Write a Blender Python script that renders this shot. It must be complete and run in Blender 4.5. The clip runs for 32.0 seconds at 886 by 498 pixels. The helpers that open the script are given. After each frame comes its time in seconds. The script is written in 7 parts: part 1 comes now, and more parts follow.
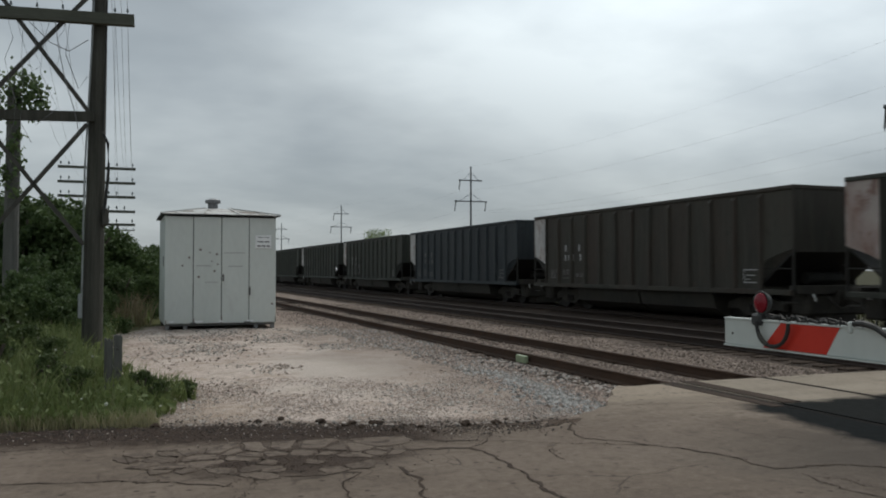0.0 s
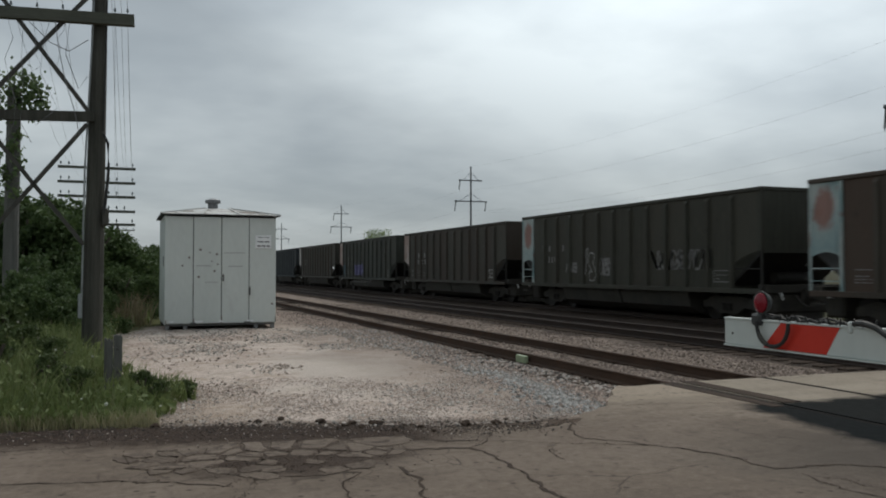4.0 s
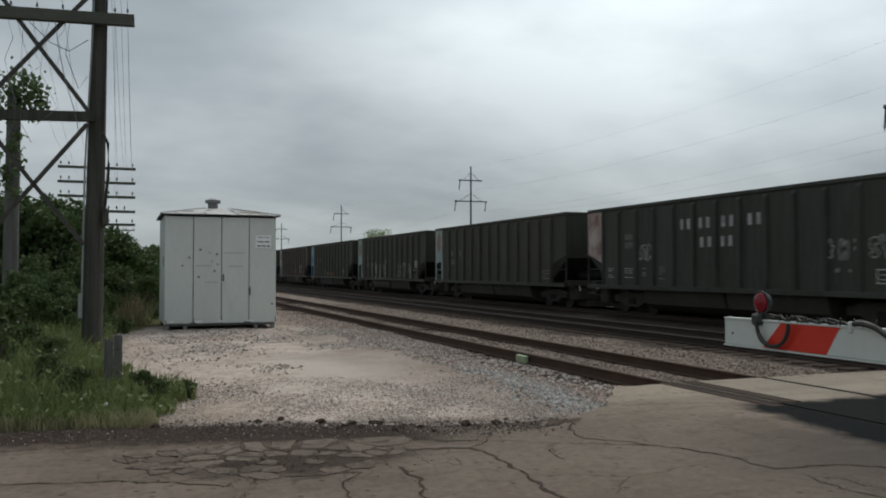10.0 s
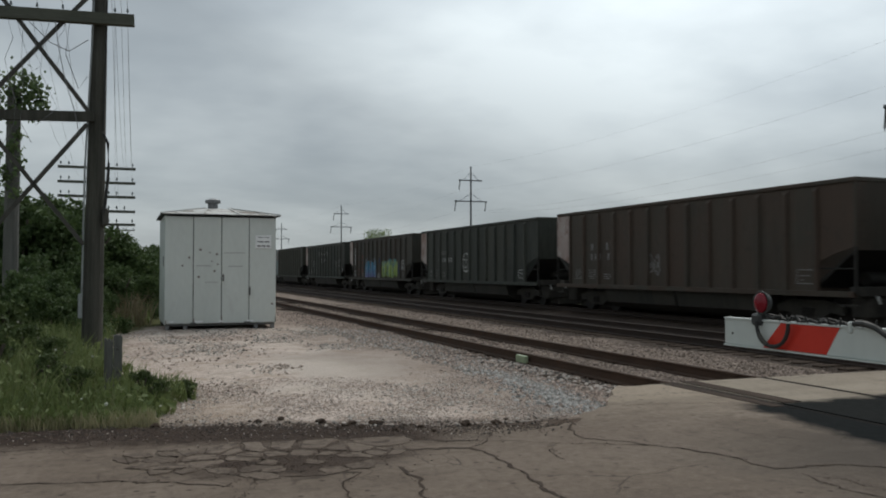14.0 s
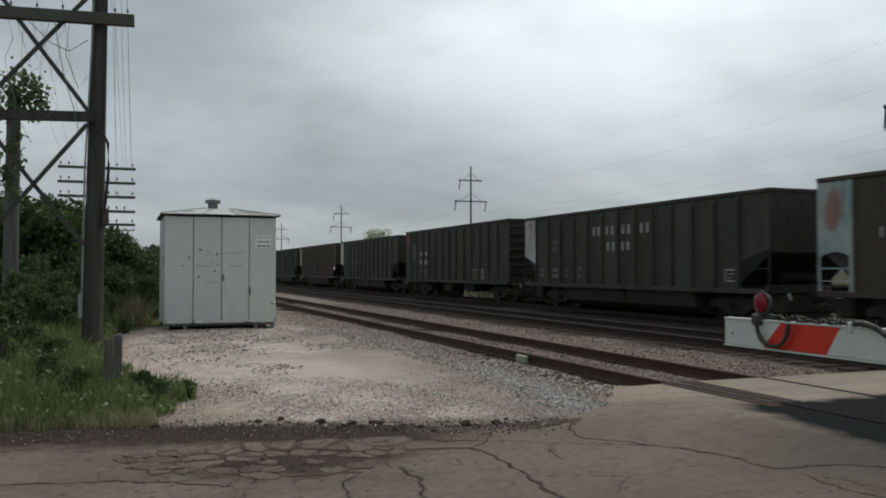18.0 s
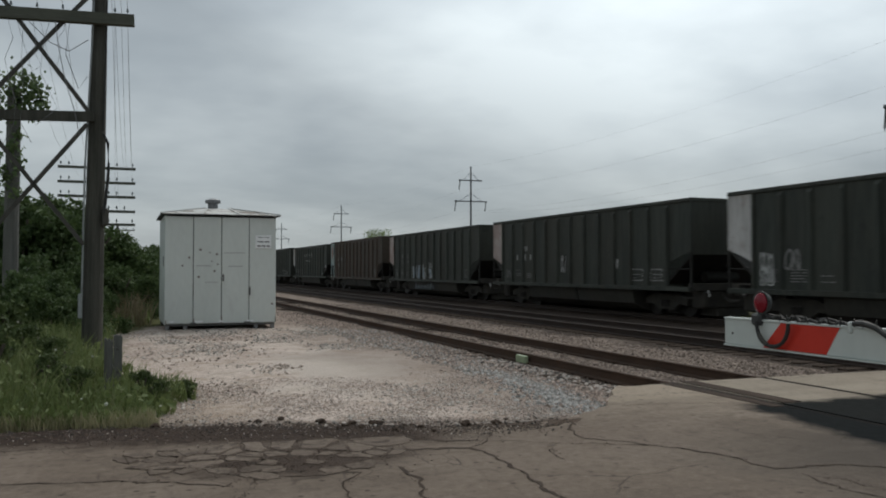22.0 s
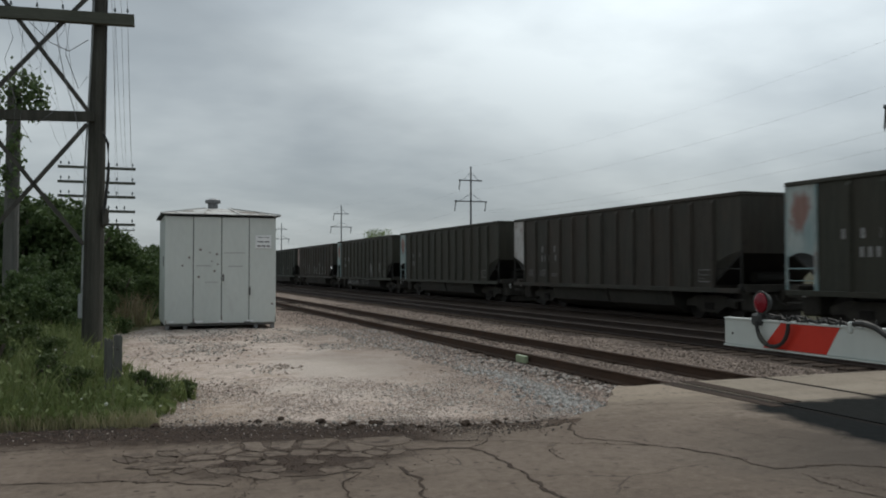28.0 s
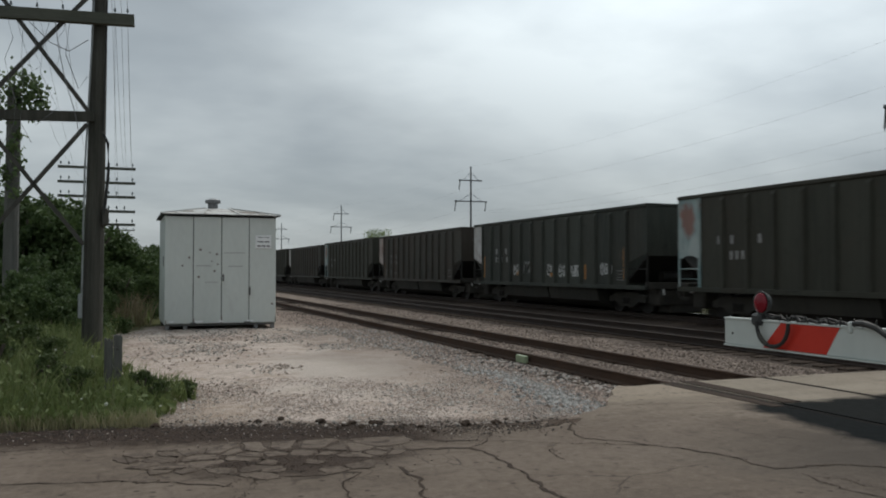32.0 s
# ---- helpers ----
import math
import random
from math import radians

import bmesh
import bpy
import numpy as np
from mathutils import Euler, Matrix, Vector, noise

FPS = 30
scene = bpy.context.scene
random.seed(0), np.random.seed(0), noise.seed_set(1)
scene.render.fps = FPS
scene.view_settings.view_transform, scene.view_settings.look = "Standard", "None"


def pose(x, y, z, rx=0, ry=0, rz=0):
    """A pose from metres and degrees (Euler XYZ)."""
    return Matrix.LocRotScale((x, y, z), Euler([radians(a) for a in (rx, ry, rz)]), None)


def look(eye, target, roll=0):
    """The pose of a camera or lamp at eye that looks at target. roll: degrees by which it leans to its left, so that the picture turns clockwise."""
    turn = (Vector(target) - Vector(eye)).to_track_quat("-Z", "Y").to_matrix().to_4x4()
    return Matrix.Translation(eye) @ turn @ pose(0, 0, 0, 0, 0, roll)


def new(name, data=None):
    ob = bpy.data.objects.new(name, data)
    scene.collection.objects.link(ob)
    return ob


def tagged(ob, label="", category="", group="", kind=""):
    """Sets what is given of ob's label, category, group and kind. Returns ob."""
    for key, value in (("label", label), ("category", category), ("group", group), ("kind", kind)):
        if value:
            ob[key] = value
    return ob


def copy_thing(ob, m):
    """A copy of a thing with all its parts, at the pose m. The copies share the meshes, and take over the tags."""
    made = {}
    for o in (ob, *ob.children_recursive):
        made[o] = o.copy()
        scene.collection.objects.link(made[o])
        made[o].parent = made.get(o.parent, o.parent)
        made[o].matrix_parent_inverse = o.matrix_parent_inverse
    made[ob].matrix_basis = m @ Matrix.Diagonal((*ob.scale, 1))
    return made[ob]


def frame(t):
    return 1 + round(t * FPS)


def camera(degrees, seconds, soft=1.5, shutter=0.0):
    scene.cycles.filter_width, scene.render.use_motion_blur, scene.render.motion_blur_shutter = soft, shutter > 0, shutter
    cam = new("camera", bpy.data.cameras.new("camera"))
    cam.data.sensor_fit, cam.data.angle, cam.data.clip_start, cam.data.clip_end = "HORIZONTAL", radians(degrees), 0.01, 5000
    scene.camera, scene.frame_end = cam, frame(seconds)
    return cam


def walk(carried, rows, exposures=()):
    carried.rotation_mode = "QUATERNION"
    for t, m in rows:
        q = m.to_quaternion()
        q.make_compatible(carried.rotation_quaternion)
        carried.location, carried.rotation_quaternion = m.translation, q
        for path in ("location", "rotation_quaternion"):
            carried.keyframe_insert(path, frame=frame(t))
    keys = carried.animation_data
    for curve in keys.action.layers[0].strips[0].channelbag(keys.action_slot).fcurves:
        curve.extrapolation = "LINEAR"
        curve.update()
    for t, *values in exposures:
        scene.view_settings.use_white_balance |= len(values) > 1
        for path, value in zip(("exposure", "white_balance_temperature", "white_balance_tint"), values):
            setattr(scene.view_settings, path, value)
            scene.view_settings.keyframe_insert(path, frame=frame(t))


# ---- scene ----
# Level crossing beside four straight tracks. World y runs along the tracks, x across them; z = 0 is the rail top.
cam = camera(55.2, 32.0, soft=1.9, shutter=0.3)
EYE = (0.0, 0.0, 1.47)
AIM = (35.52, 93.48, 1.47 + 2.533)
walk(cam, [(0.0, look(EYE, AIM)), (32.0, look(EYE, AIM))])

# ---- light: an overcast sky, the sun only a soft glow behind the cloud ----
SUN_EL, SUN_AZ = 50.0, 41.0        # azimuth from +y towards +x
world = bpy.data.worlds.new("overcast_sky")
scene.world = world
world.use_nodes = True


def nodes_of(tree):
    n, l = tree.nodes, tree.links

    def add(kind, inputs=None, **props):
        nd = n.new(kind)
        if "operation" in props:
            nd.operation = props["operation"]
        if "data_type" in props:
            nd.data_type = props["data_type"]
        if "feature" in props:
            nd.feature = props["feature"]
        if "sky_type" in props:
            nd.sky_type, nd.sun_disc = props["sky_type"], False
            nd.sun_elevation, nd.sun_rotation = props["sun_elevation"], props["sun_rotation"]
        for key, val in (inputs or {}).items():
            if isinstance(val, bpy.types.NodeSocket):
                l.new(val, nd.inputs[key])
            else:
                nd.inputs[key].default_value = val
        return nd
    return add


def ramp(add, fac, stops):
    r = add("ShaderNodeValToRGB", {"Fac": fac})
    e = r.color_ramp.elements
    while len(e) < len(stops):
        e.new(0.5)
    for el, (p, c) in zip(e, stops):
        el.position, el.color = p, (*c, 1)
    return r.outputs["Color"]


def build_world():
    t = world.node_tree
    t.nodes.clear()
    add = nodes_of(t)
    co = add("ShaderNodeTexCoord").outputs["Generated"]
    sep = add("ShaderNodeSeparateXYZ", {"Vector": co})
    h = add("ShaderNodeMath", {0: sep.outputs["Z"], 1: 0.0}, operation="MAXIMUM").outputs[0]
    hz = add("ShaderNodeMath", {0: h, 1: 0.16}, operation="ADD").outputs[0]
    px = add("ShaderNodeMath", {0: sep.outputs["X"], 1: hz}, operation="DIVIDE").outputs[0]
    py = add("ShaderNodeMath", {0: sep.outputs["Y"], 1: hz}, operation="DIVIDE").outputs[0]
    plane = add("ShaderNodeCombineXYZ", {"X": px, "Y": py, "Z": 3.7}).outputs[0]
    big = add("ShaderNodeTexNoise", {"Vector": plane, "Scale": 0.42, "Detail": 4.0, "Roughness": 0.5, "Distortion": 0.5}).outputs["Fac"]
    fine = add("ShaderNodeTexNoise", {"Vector": plane, "Scale": 1.9, "Detail": 5.0, "Roughness": 0.55}).outputs["Fac"]
    mixn = add("ShaderNodeMath", {0: fine, 1: 0.3, 2: big}, operation="MULTIPLY_ADD").outputs[0]
    cloud = ramp(add, mixn, [(0.44, (0.359, 0.413, 0.449)), (0.60, (0.473, 0.532, 0.567)), (0.82, (0.71, 0.779, 0.802))])
    # glow of the hidden sun
    el, az = radians(SUN_EL), radians(SUN_AZ)
    sdir = (math.sin(az) * math.cos(el), math.cos(az) * math.cos(el), math.sin(el))
    dot = add("ShaderNodeVectorMath", {0: co, 1: sdir}, operation="DOT_PRODUCT").outputs["Value"]
    glow = add("ShaderNodeMapRange", {"Value": dot, "From Min": 0.712, "From Max": 0.85, "To Min": 0.78, "To Max": 1.48}).outputs[0]
    low = add("ShaderNodeMapRange", {"Value": h, "From Min": 0.02, "From Max": 0.22, "To Min": 0.84, "To Max": 1.0}).outputs[0]
    glow = add("ShaderNodeMath", {0: glow, 1: low}, operation="MULTIPLY").outputs[0]
    lit = add("ShaderNodeVectorMath", {0: cloud, 1: glow}, operation="MULTIPLY").outputs[0]
    sky = add("ShaderNodeTexSky", sky_type="NISHITA", sun_elevation=el, sun_rotation=az).outputs[0]
    thin = add("ShaderNodeVectorMath", {0: sky, 1: (0.1, 0.1, 0.1)}, operation="MULTIPLY").outputs[0]
    mix = add("ShaderNodeMix", {"Factor": 0.93, 6: thin, 7: lit}, data_type="RGBA").outputs[2]
    bg = add("ShaderNodeBackground", {"Color": mix, "Strength": 1.0}).outputs[0]
    add("ShaderNodeOutputWorld", {"Surface": bg})


build_world()
sun = new("sun", bpy.data.lights.new("sun", "SUN"))
sun.data.energy, sun.data.angle, sun.data.color = 1.3, radians(40), (1.0, 0.935, 0.85)
_el, _az = radians(SUN_EL), radians(SUN_AZ)
sun.matrix_world = look((60 * math.sin(_az), 60 * math.cos(_az), 60 * math.tan(_el)), (0, 0, 0))
scene.view_settings.exposure = 0.0


# ---- materials ----
def material(name):
    m = bpy.data.materials.new(name)
    m.use_nodes = True
    m.node_tree.nodes.clear()
    return m, nodes_of(m.node_tree)


def finish(add, color, rough, bump=None, strength=0.3, dist=0.02, metal=0.0, spec=0.4):
    ins = {"Base Color": color, "Roughness": rough, "Metallic": metal, "Specular IOR Level": spec}
    if bump is not None:
        ins["Normal"] = add("ShaderNodeBump", {"Height": bump, "Strength": strength, "Distance": dist}).outputs[0]
    b = add("ShaderNodeBsdfPrincipled", ins)
    add("ShaderNodeOutputMaterial", {"Surface": b.outputs[0]})


def coords(add, stretch=(1, 1, 1)):
    co = add("ShaderNodeTexCoord").outputs["Object"]
    return add("ShaderNodeMapping", {"Vector": co, "Scale": stretch}).outputs[0]


def noise_fac(add, vec, scale, detail=4.0, rough=0.55, dist=0.0):
    return add("ShaderNodeTexNoise", {"Vector": vec, "Scale": scale, "Detail": detail, "Roughness": rough, "Distortion": dist}).outputs["Fac"]


def mixc(add, fac, a, b):
    a = a if isinstance(a, bpy.types.NodeSocket) else (*a, 1)
    b = b if isinstance(b, bpy.types.NodeSocket) else (*b, 1)
    return add("ShaderNodeMix", {"Factor": fac, 6: a, 7: b}, data_type="RGBA").outputs[2]


def rng(add, v, a, b, c=0.0, d=1.0):
    return add("ShaderNodeMapRange", {"Value": v, "From Min": a, "From Max": b, "To Min": c, "To Max": d}).outputs[0]


def surface(name, c1, c2, fine=30.0, big=1.5, rough=0.8, bump=0.3, dist=0.01, metal=0.0, stretch=(1, 1, 1), spot=None, spot_at=(0.6, 0.7), spot_scale=4.0, spec=0.35):
    """Two tones mixed at a fine and a broad scale, with optional stains."""
    m, add = material(name)
    v = coords(add, stretch)
    f, g = noise_fac(add, v, fine), noise_fac(add, v, big, 5.0, 0.6, 0.3)
    both = add("ShaderNodeMath", {0: f, 1: 0.5, 2: g}, operation="MULTIPLY_ADD").outputs[0]
    col = mixc(add, rng(add, both, 0.5, 1.0), c1, c2)
    if spot:
        s = noise_fac(add, v, spot_scale, 6.0, 0.65, 0.4)
        col = mixc(add, rng(add, s, *spot_at), col, spot)
    ro = rng(add, g, 0.3, 0.7, rough - 0.08, min(1.0, rough + 0.08))
    finish(add, col, ro, f, bump, dist, metal, spec)
    return m


def leaf_material(name, dark, light):
    m, add = material(name)
    g = add("ShaderNodeNewGeometry").outputs["Random Per Island"]
    v = coords(add)
    n = noise_fac(add, v, 0.9, 3.0)
    fac = add("ShaderNodeMath", {0: g, 1: 0.6, 2: n}, operation="MULTIPLY_ADD").outputs[0]
    col = mixc(add, rng(add, fac, 0.45, 1.15), dark, light)
    b = add("ShaderNodeBsdfPrincipled", {"Base Color": col, "Roughness": 0.6, "Specular IOR Level": 0.25})
    tr = add("ShaderNodeBsdfTranslucent", {"Color": col})
    mx = add("ShaderNodeMixShader", {0: 0.25, 1: b.outputs[0], 2: tr.outputs[0]})
    add("ShaderNodeOutputMaterial", {"Surface": mx.outputs[0]})
    return m


def stone_material(name, dark, light):
    m, add = material(name)
    g = add("ShaderNodeNewGeometry").outputs["Random Per Island"]
    f = noise_fac(add, coords(add), 60.0)
    fac = add("ShaderNodeMath", {0: f, 1: 0.35, 2: g}, operation="MULTIPLY_ADD").outputs[0]
    finish(add, mixc(add, rng(add, fac, 0.1, 1.2), dark, light), 0.9, f, 0.3, 0.004)
    return m


def ground_material():
    """White crushed limestone by the shed, darker ballast along the tracks, soil and grass away from both."""
    m, add = material("crushed_stone_and_soil")
    co = add("ShaderNodeTexCoord").outputs["Object"]
    sep = add("ShaderNodeSeparateXYZ", {"Vector": co})
    X, Y = sep.outputs["X"], sep.outputs["Y"]
    wob = noise_fac(add, co, 0.6, 4.0)
    wob2 = noise_fac(add, co, 2.2, 5.0)
    w = add("ShaderNodeMath", {0: wob, 1: -0.5}, operation="ADD").outputs[0]
    Xw = add("ShaderNodeMath", {0: w, 1: 2.2, 2: X}, operation="MULTIPLY_ADD").outputs[0]
    Yw = add("ShaderNodeMath", {0: w, 1: 1.2, 2: Y}, operation="MULTIPLY_ADD").outputs[0]
    peb = add("ShaderNodeTexVoronoi", {"Vector": co, "Scale": 28.0}).outputs["Color"]
    cob = add("ShaderNodeTexVoronoi", {"Vector": co, "Scale": 12.0}).outputs["Color"]
    pebv = add("ShaderNodeMath", {0: add("ShaderNodeSeparateXYZ", {"Vector": peb}).outputs["X"], 1: 0.6, 2: add("ShaderNodeMath", {0: add("ShaderNodeSeparateXYZ", {"Vector": cob}).outputs["Y"], 1: 0.45}, operation="MULTIPLY").outputs[0]}, operation="MULTIPLY_ADD").outputs[0]
    fine = noise_fac(add, co, 45.0, 5.0, 0.7)
    grit = noise_fac(add, co, 9.0, 9.0, 0.78)
    lime = mixc(add, rng(add, grit, 0.3, 0.7), (0.39, 0.31, 0.265), (0.74, 0.635, 0.56))
    lime = mixc(add, rng(add, pebv, 0.45, 1.0, 0.0, 0.5), lime, (0.26, 0.21, 0.175))
    lime = mixc(add, rng(add, wob2, 0.46, 0.68, 0.0, 0.65), lime, (0.33, 0.255, 0.19))
    lime = mixc(add, rng(add, wob, 0.5, 0.36, 0.0, 0.35), lime, (0.6, 0.545, 0.49))
    # the apron where vehicles turn is packed hard and smooth
    apron = add("ShaderNodeVectorMath", {0: add("ShaderNodeVectorMath", {0: co, 1: (-3.3, -13.2, 0.0)}, operation="ADD").outputs[0], 1: (0.78, 0.42, 0.0)}, operation="MULTIPLY").outputs[0]
    apron = add("ShaderNodeVectorMath", {0: apron}, operation="LENGTH").outputs["Value"]
    apron = add("ShaderNodeMath", {0: wob2, 1: 0.9, 2: apron}, operation="MULTIPLY_ADD").outputs[0]
    dusty = mixc(add, rng(add, grit, 0.3, 0.7), (0.45, 0.39, 0.34), (0.55, 0.485, 0.43))
    lime = mixc(add, rng(add, apron, 1.5, 1.1, 0.0, 0.8), lime, dusty)
    verge = add("ShaderNodeMath", {0: wob2, 1: 0.9, 2: X}, operation="MULTIPLY_ADD").outputs[0]
    verge = add("ShaderNodeMath", {0: rng(add, verge, 1.95, 1.2, 0.0, 0.5), 1: rng(add, Y, 11.6, 10.2)}, operation="MULTIPLY").outputs[0]
    lime = mixc(add, verge, lime, (0.23, 0.17, 0.115))
    far = add("ShaderNodeMath", {0: rng(add, Yw, 13.0, 17.0), 1: rng(add, wob, 0.42, 0.6)}, operation="MULTIPLY").outputs[0]
    lime = mixc(add, add("ShaderNodeMath", {0: far, 1: rng(add, grit, 0.42, 0.58)}, operation="MULTIPLY").outputs[0], lime, (0.23, 0.18, 0.155))
    ball = mixc(add, rng(add, pebv, 0.0, 1.0), (0.12, 0.09, 0.072), (0.36, 0.295, 0.248))
    ball = mixc(add, rng(add, grit, 0.42, 0.66, 0.0, 0.6), ball, (0.1, 0.078, 0.062))
    col = mixc(add, rng(add, Xw, 2.8, 5.4), lime, ball)
    # oily, rust-dusted bed of the main tracks
    main = mixc(add, rng(add, fine, 0.3, 0.7), (0.035, 0.026, 0.022), (0.09, 0.07, 0.058))
    col = mixc(add, rng(add, Xw, 10.6, 11.3), col, main)
    field = mixc(add, rng(add, wob2, 0.3, 0.7), (0.036, 0.037, 0.018), (0.066, 0.062, 0.034))
    col = mixc(add, rng(add, Xw, 21.0, 23.0), col, field)
    soil = mixc(add, rng(add, wob2, 0.3, 0.7), (0.05, 0.055, 0.02), (0.1, 0.1, 0.04))
    back = add("ShaderNodeMath", {0: rng(add, Y, 21.0, 27.0, 0.0, -2.6), 1: Xw}, operation="ADD").outputs[0]
    col = mixc(add, rng(add, back, 0.15, -0.25), col, soil)
    # dark crumbs and mud where the road frays out
    mud = mixc(add, rng(add, grit, 0.36, 0.7), (0.04, 0.028, 0.021), (0.17, 0.128, 0.1))
    rim = add("ShaderNodeMath", {0: X, 1: 0.27, 2: Yw}, operation="MULTIPLY_ADD").outputs[0]
    col = mixc(add, rng(add, rim, 8.85, 8.55), col, mud)
    h = add("ShaderNodeMath", {0: pebv, 1: 0.5, 2: fine}, operation="MULTIPLY_ADD").outputs[0]
    finish(add, col, 0.95, h, 0.7, 0.015, 0.0, 0.1)
    return m


def asphalt(name, c1, c2, dark=(0.055, 0.042, 0.033), pale=None, mud=False, chips=1.0, tar=False, grime=0.0):
    """Old asphalt: aggregate, stains, tyre-worn streaks and fine cracks; pale bleaching near the crossing, mud by the frayed edge."""
    m, add = material(name)
    v = coords(add)
    sep = add("ShaderNodeSeparateXYZ", {"Vector": v})
    X, Y = sep.outputs["X"], sep.outputs["Y"]
    f, g, s = noise_fac(add, v, 70.0, 3.0, 0.7), noise_fac(add, v, 0.8, 5.0, 0.6, 0.6), noise_fac(add, v, 3.0, 6.0, 0.65)
    long = noise_fac(add, coords(add, (0.35, 2.2, 1)), 1.1, 4.0)
    col = mixc(add, rng(add, g, 0.3, 0.7), c1, c2)
    col = mixc(add, rng(add, f, 0.35, 0.85, 0.0, 0.3 * chips), col, (0.27, 0.235, 0.2))
    grit = noise_fac(add, v, 11.0, 9.0, 0.8)
    col = mixc(add, rng(add, grit, 0.46, 0.24, 0.0, 0.65 * chips), col, (0.33, 0.285, 0.24))
    if pale:
        lift = add("ShaderNodeMath", {0: g, 1: 2.2, 2: Y}, operation="MULTIPLY_ADD").outputs[0]
        side = rng(add, add("ShaderNodeMath", {0: s, 1: 0.8, 2: X}, operation="MULTIPLY_ADD").outputs[0], 4.6, 5.8)
        col = mixc(add, add("ShaderNodeMath", {0: rng(add, lift, 8.2, 9.6, 0.0, 0.9), 1: side}, operation="MULTIPLY").outputs[0], col, pale)
    col = mixc(add, rng(add, s, 0.56, 0.75, 0.0, 0.5), col, dark)
    col = mixc(add, rng(add, long, 0.5, 0.75, 0.0, 0.3), col, dark)
    col = mixc(add, rng(add, grit, 0.5, 0.72, 0.0, 0.7), col, dark)
    pit = add("ShaderNodeTexVoronoi", {"Vector": v, "Scale": 9.0})
    few = rng(add, add("ShaderNodeSeparateXYZ", {"Vector": pit.outputs["Color"]}).outputs["X"], 0.8, 0.84)
    pits = add("ShaderNodeMath", {0: rng(add, pit.outputs["Distance"], 0.1, 0.28, 0.8, 0.0), 1: few}, operation="MULTIPLY").outputs[0]
    col = mixc(add, pits, col, dark)
    if mud:
        # asphalt runs darker towards high x and low y
        near_right_dark = add("ShaderNodeMath", {0: rng(add, add("ShaderNodeMath", {0: g, 1: 2.0, 2: X}, operation="MULTIPLY_ADD").outputs[0], 4.8, 6.4), 1: rng(add, add("ShaderNodeMath", {0: g, 1: 2.0, 2: Y}, operation="MULTIPLY_ADD").outputs[0], 7.8, 6.2, 0.0, 0.8)}, operation="MULTIPLY").outputs[0]
        col = mixc(add, near_right_dark, col, (0.07, 0.059, 0.05))
        rim = add("ShaderNodeMath", {0: X, 1: 0.27, 2: Y}, operation="MULTIPLY_ADD").outputs[0]
        rim = add("ShaderNodeMath", {0: s, 1: 0.9, 2: rim}, operation="MULTIPLY_ADD").outputs[0]
        fade = rng(add, X, 2.4, 3.2, 1.0, 0.0)
        wet = add("ShaderNodeMath", {0: rng(add, rim, 7.85, 8.25), 1: fade}, operation="MULTIPLY").outputs[0]
        away = add("ShaderNodeVectorMath", {0: add("ShaderNodeVectorMath", {0: v, 1: (-1.25, -6.66, 0.0)}, operation="ADD").outputs[0], 1: (1.0, 1.55, 0.0)}, operation="MULTIPLY").outputs[0]
        away = add("ShaderNodeVectorMath", {0: away}, operation="LENGTH").outputs["Value"]
        away = add("ShaderNodeMath", {0: grit, 1: 1.3, 2: add("ShaderNodeMath", {0: s, 1: 1.2, 2: away}, operation="MULTIPLY_ADD").outputs[0]}, operation="MULTIPLY_ADD").outputs[0]
        wet = add("ShaderNodeMath", {0: wet, 1: rng(add, away, 2.4, 1.9, 0.0, 0.86)}, operation="MAXIMUM").outputs[0]
        web = add("ShaderNodeTexVoronoi", {"Vector": add("ShaderNodeVectorMath", {0: v, 1: noise_vec(add, v)}, operation="ADD").outputs[0], "Scale": 3.2}, feature="DISTANCE_TO_EDGE").outputs["Distance"]
        web = add("ShaderNodeMath", {0: rng(add, web, 0.004, 0.03, 0.7, 0.0), 1: rng(add, away, 2.85, 2.3)}, operation="MULTIPLY").outputs[0]
        col = mixc(add, web, col, dark)
        col = mixc(add, wet, col, mixc(add, rng(add, grit, 0.35, 0.72), (0.02, 0.0132, 0.0098), (0.078, 0.052, 0.039)))
    sheen = 0.15
    if grime:                               # mud trodden over the plates in patches
        cake = noise_fac(add, v, 5.0, 7.0, 0.7, 0.4)
        own = add("ShaderNodeObjectInfo").outputs["Random"]
        col = mixc(add, rng(add, own, 0.25, 1.0, 0.0, 0.45), col, (0.07, 0.052, 0.041))
        col = mixc(add, rng(add, cake, 0.5, 0.62, 0.0, grime), col, (0.05, 0.036, 0.028))
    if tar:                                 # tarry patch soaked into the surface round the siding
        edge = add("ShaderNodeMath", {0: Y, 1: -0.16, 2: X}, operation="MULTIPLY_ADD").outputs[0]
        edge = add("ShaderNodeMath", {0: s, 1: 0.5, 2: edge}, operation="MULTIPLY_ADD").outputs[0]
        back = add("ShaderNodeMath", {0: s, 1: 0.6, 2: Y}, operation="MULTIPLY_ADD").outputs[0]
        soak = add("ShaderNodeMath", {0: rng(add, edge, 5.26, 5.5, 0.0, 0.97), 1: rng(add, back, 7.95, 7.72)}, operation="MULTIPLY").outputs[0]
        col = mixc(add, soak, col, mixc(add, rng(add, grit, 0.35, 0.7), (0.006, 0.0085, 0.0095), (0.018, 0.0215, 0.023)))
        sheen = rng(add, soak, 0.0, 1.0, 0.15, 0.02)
    cell = add("ShaderNodeTexVoronoi", {"Vector": add("ShaderNodeVectorMath", {0: v, 1: noise_vec(add, v)}, operation="ADD").outputs[0], "Scale": 0.75}, feature="DISTANCE_TO_EDGE").outputs["Distance"]
    crack = rng(add, cell, 0.0, 0.007, 1.0, 0.0)
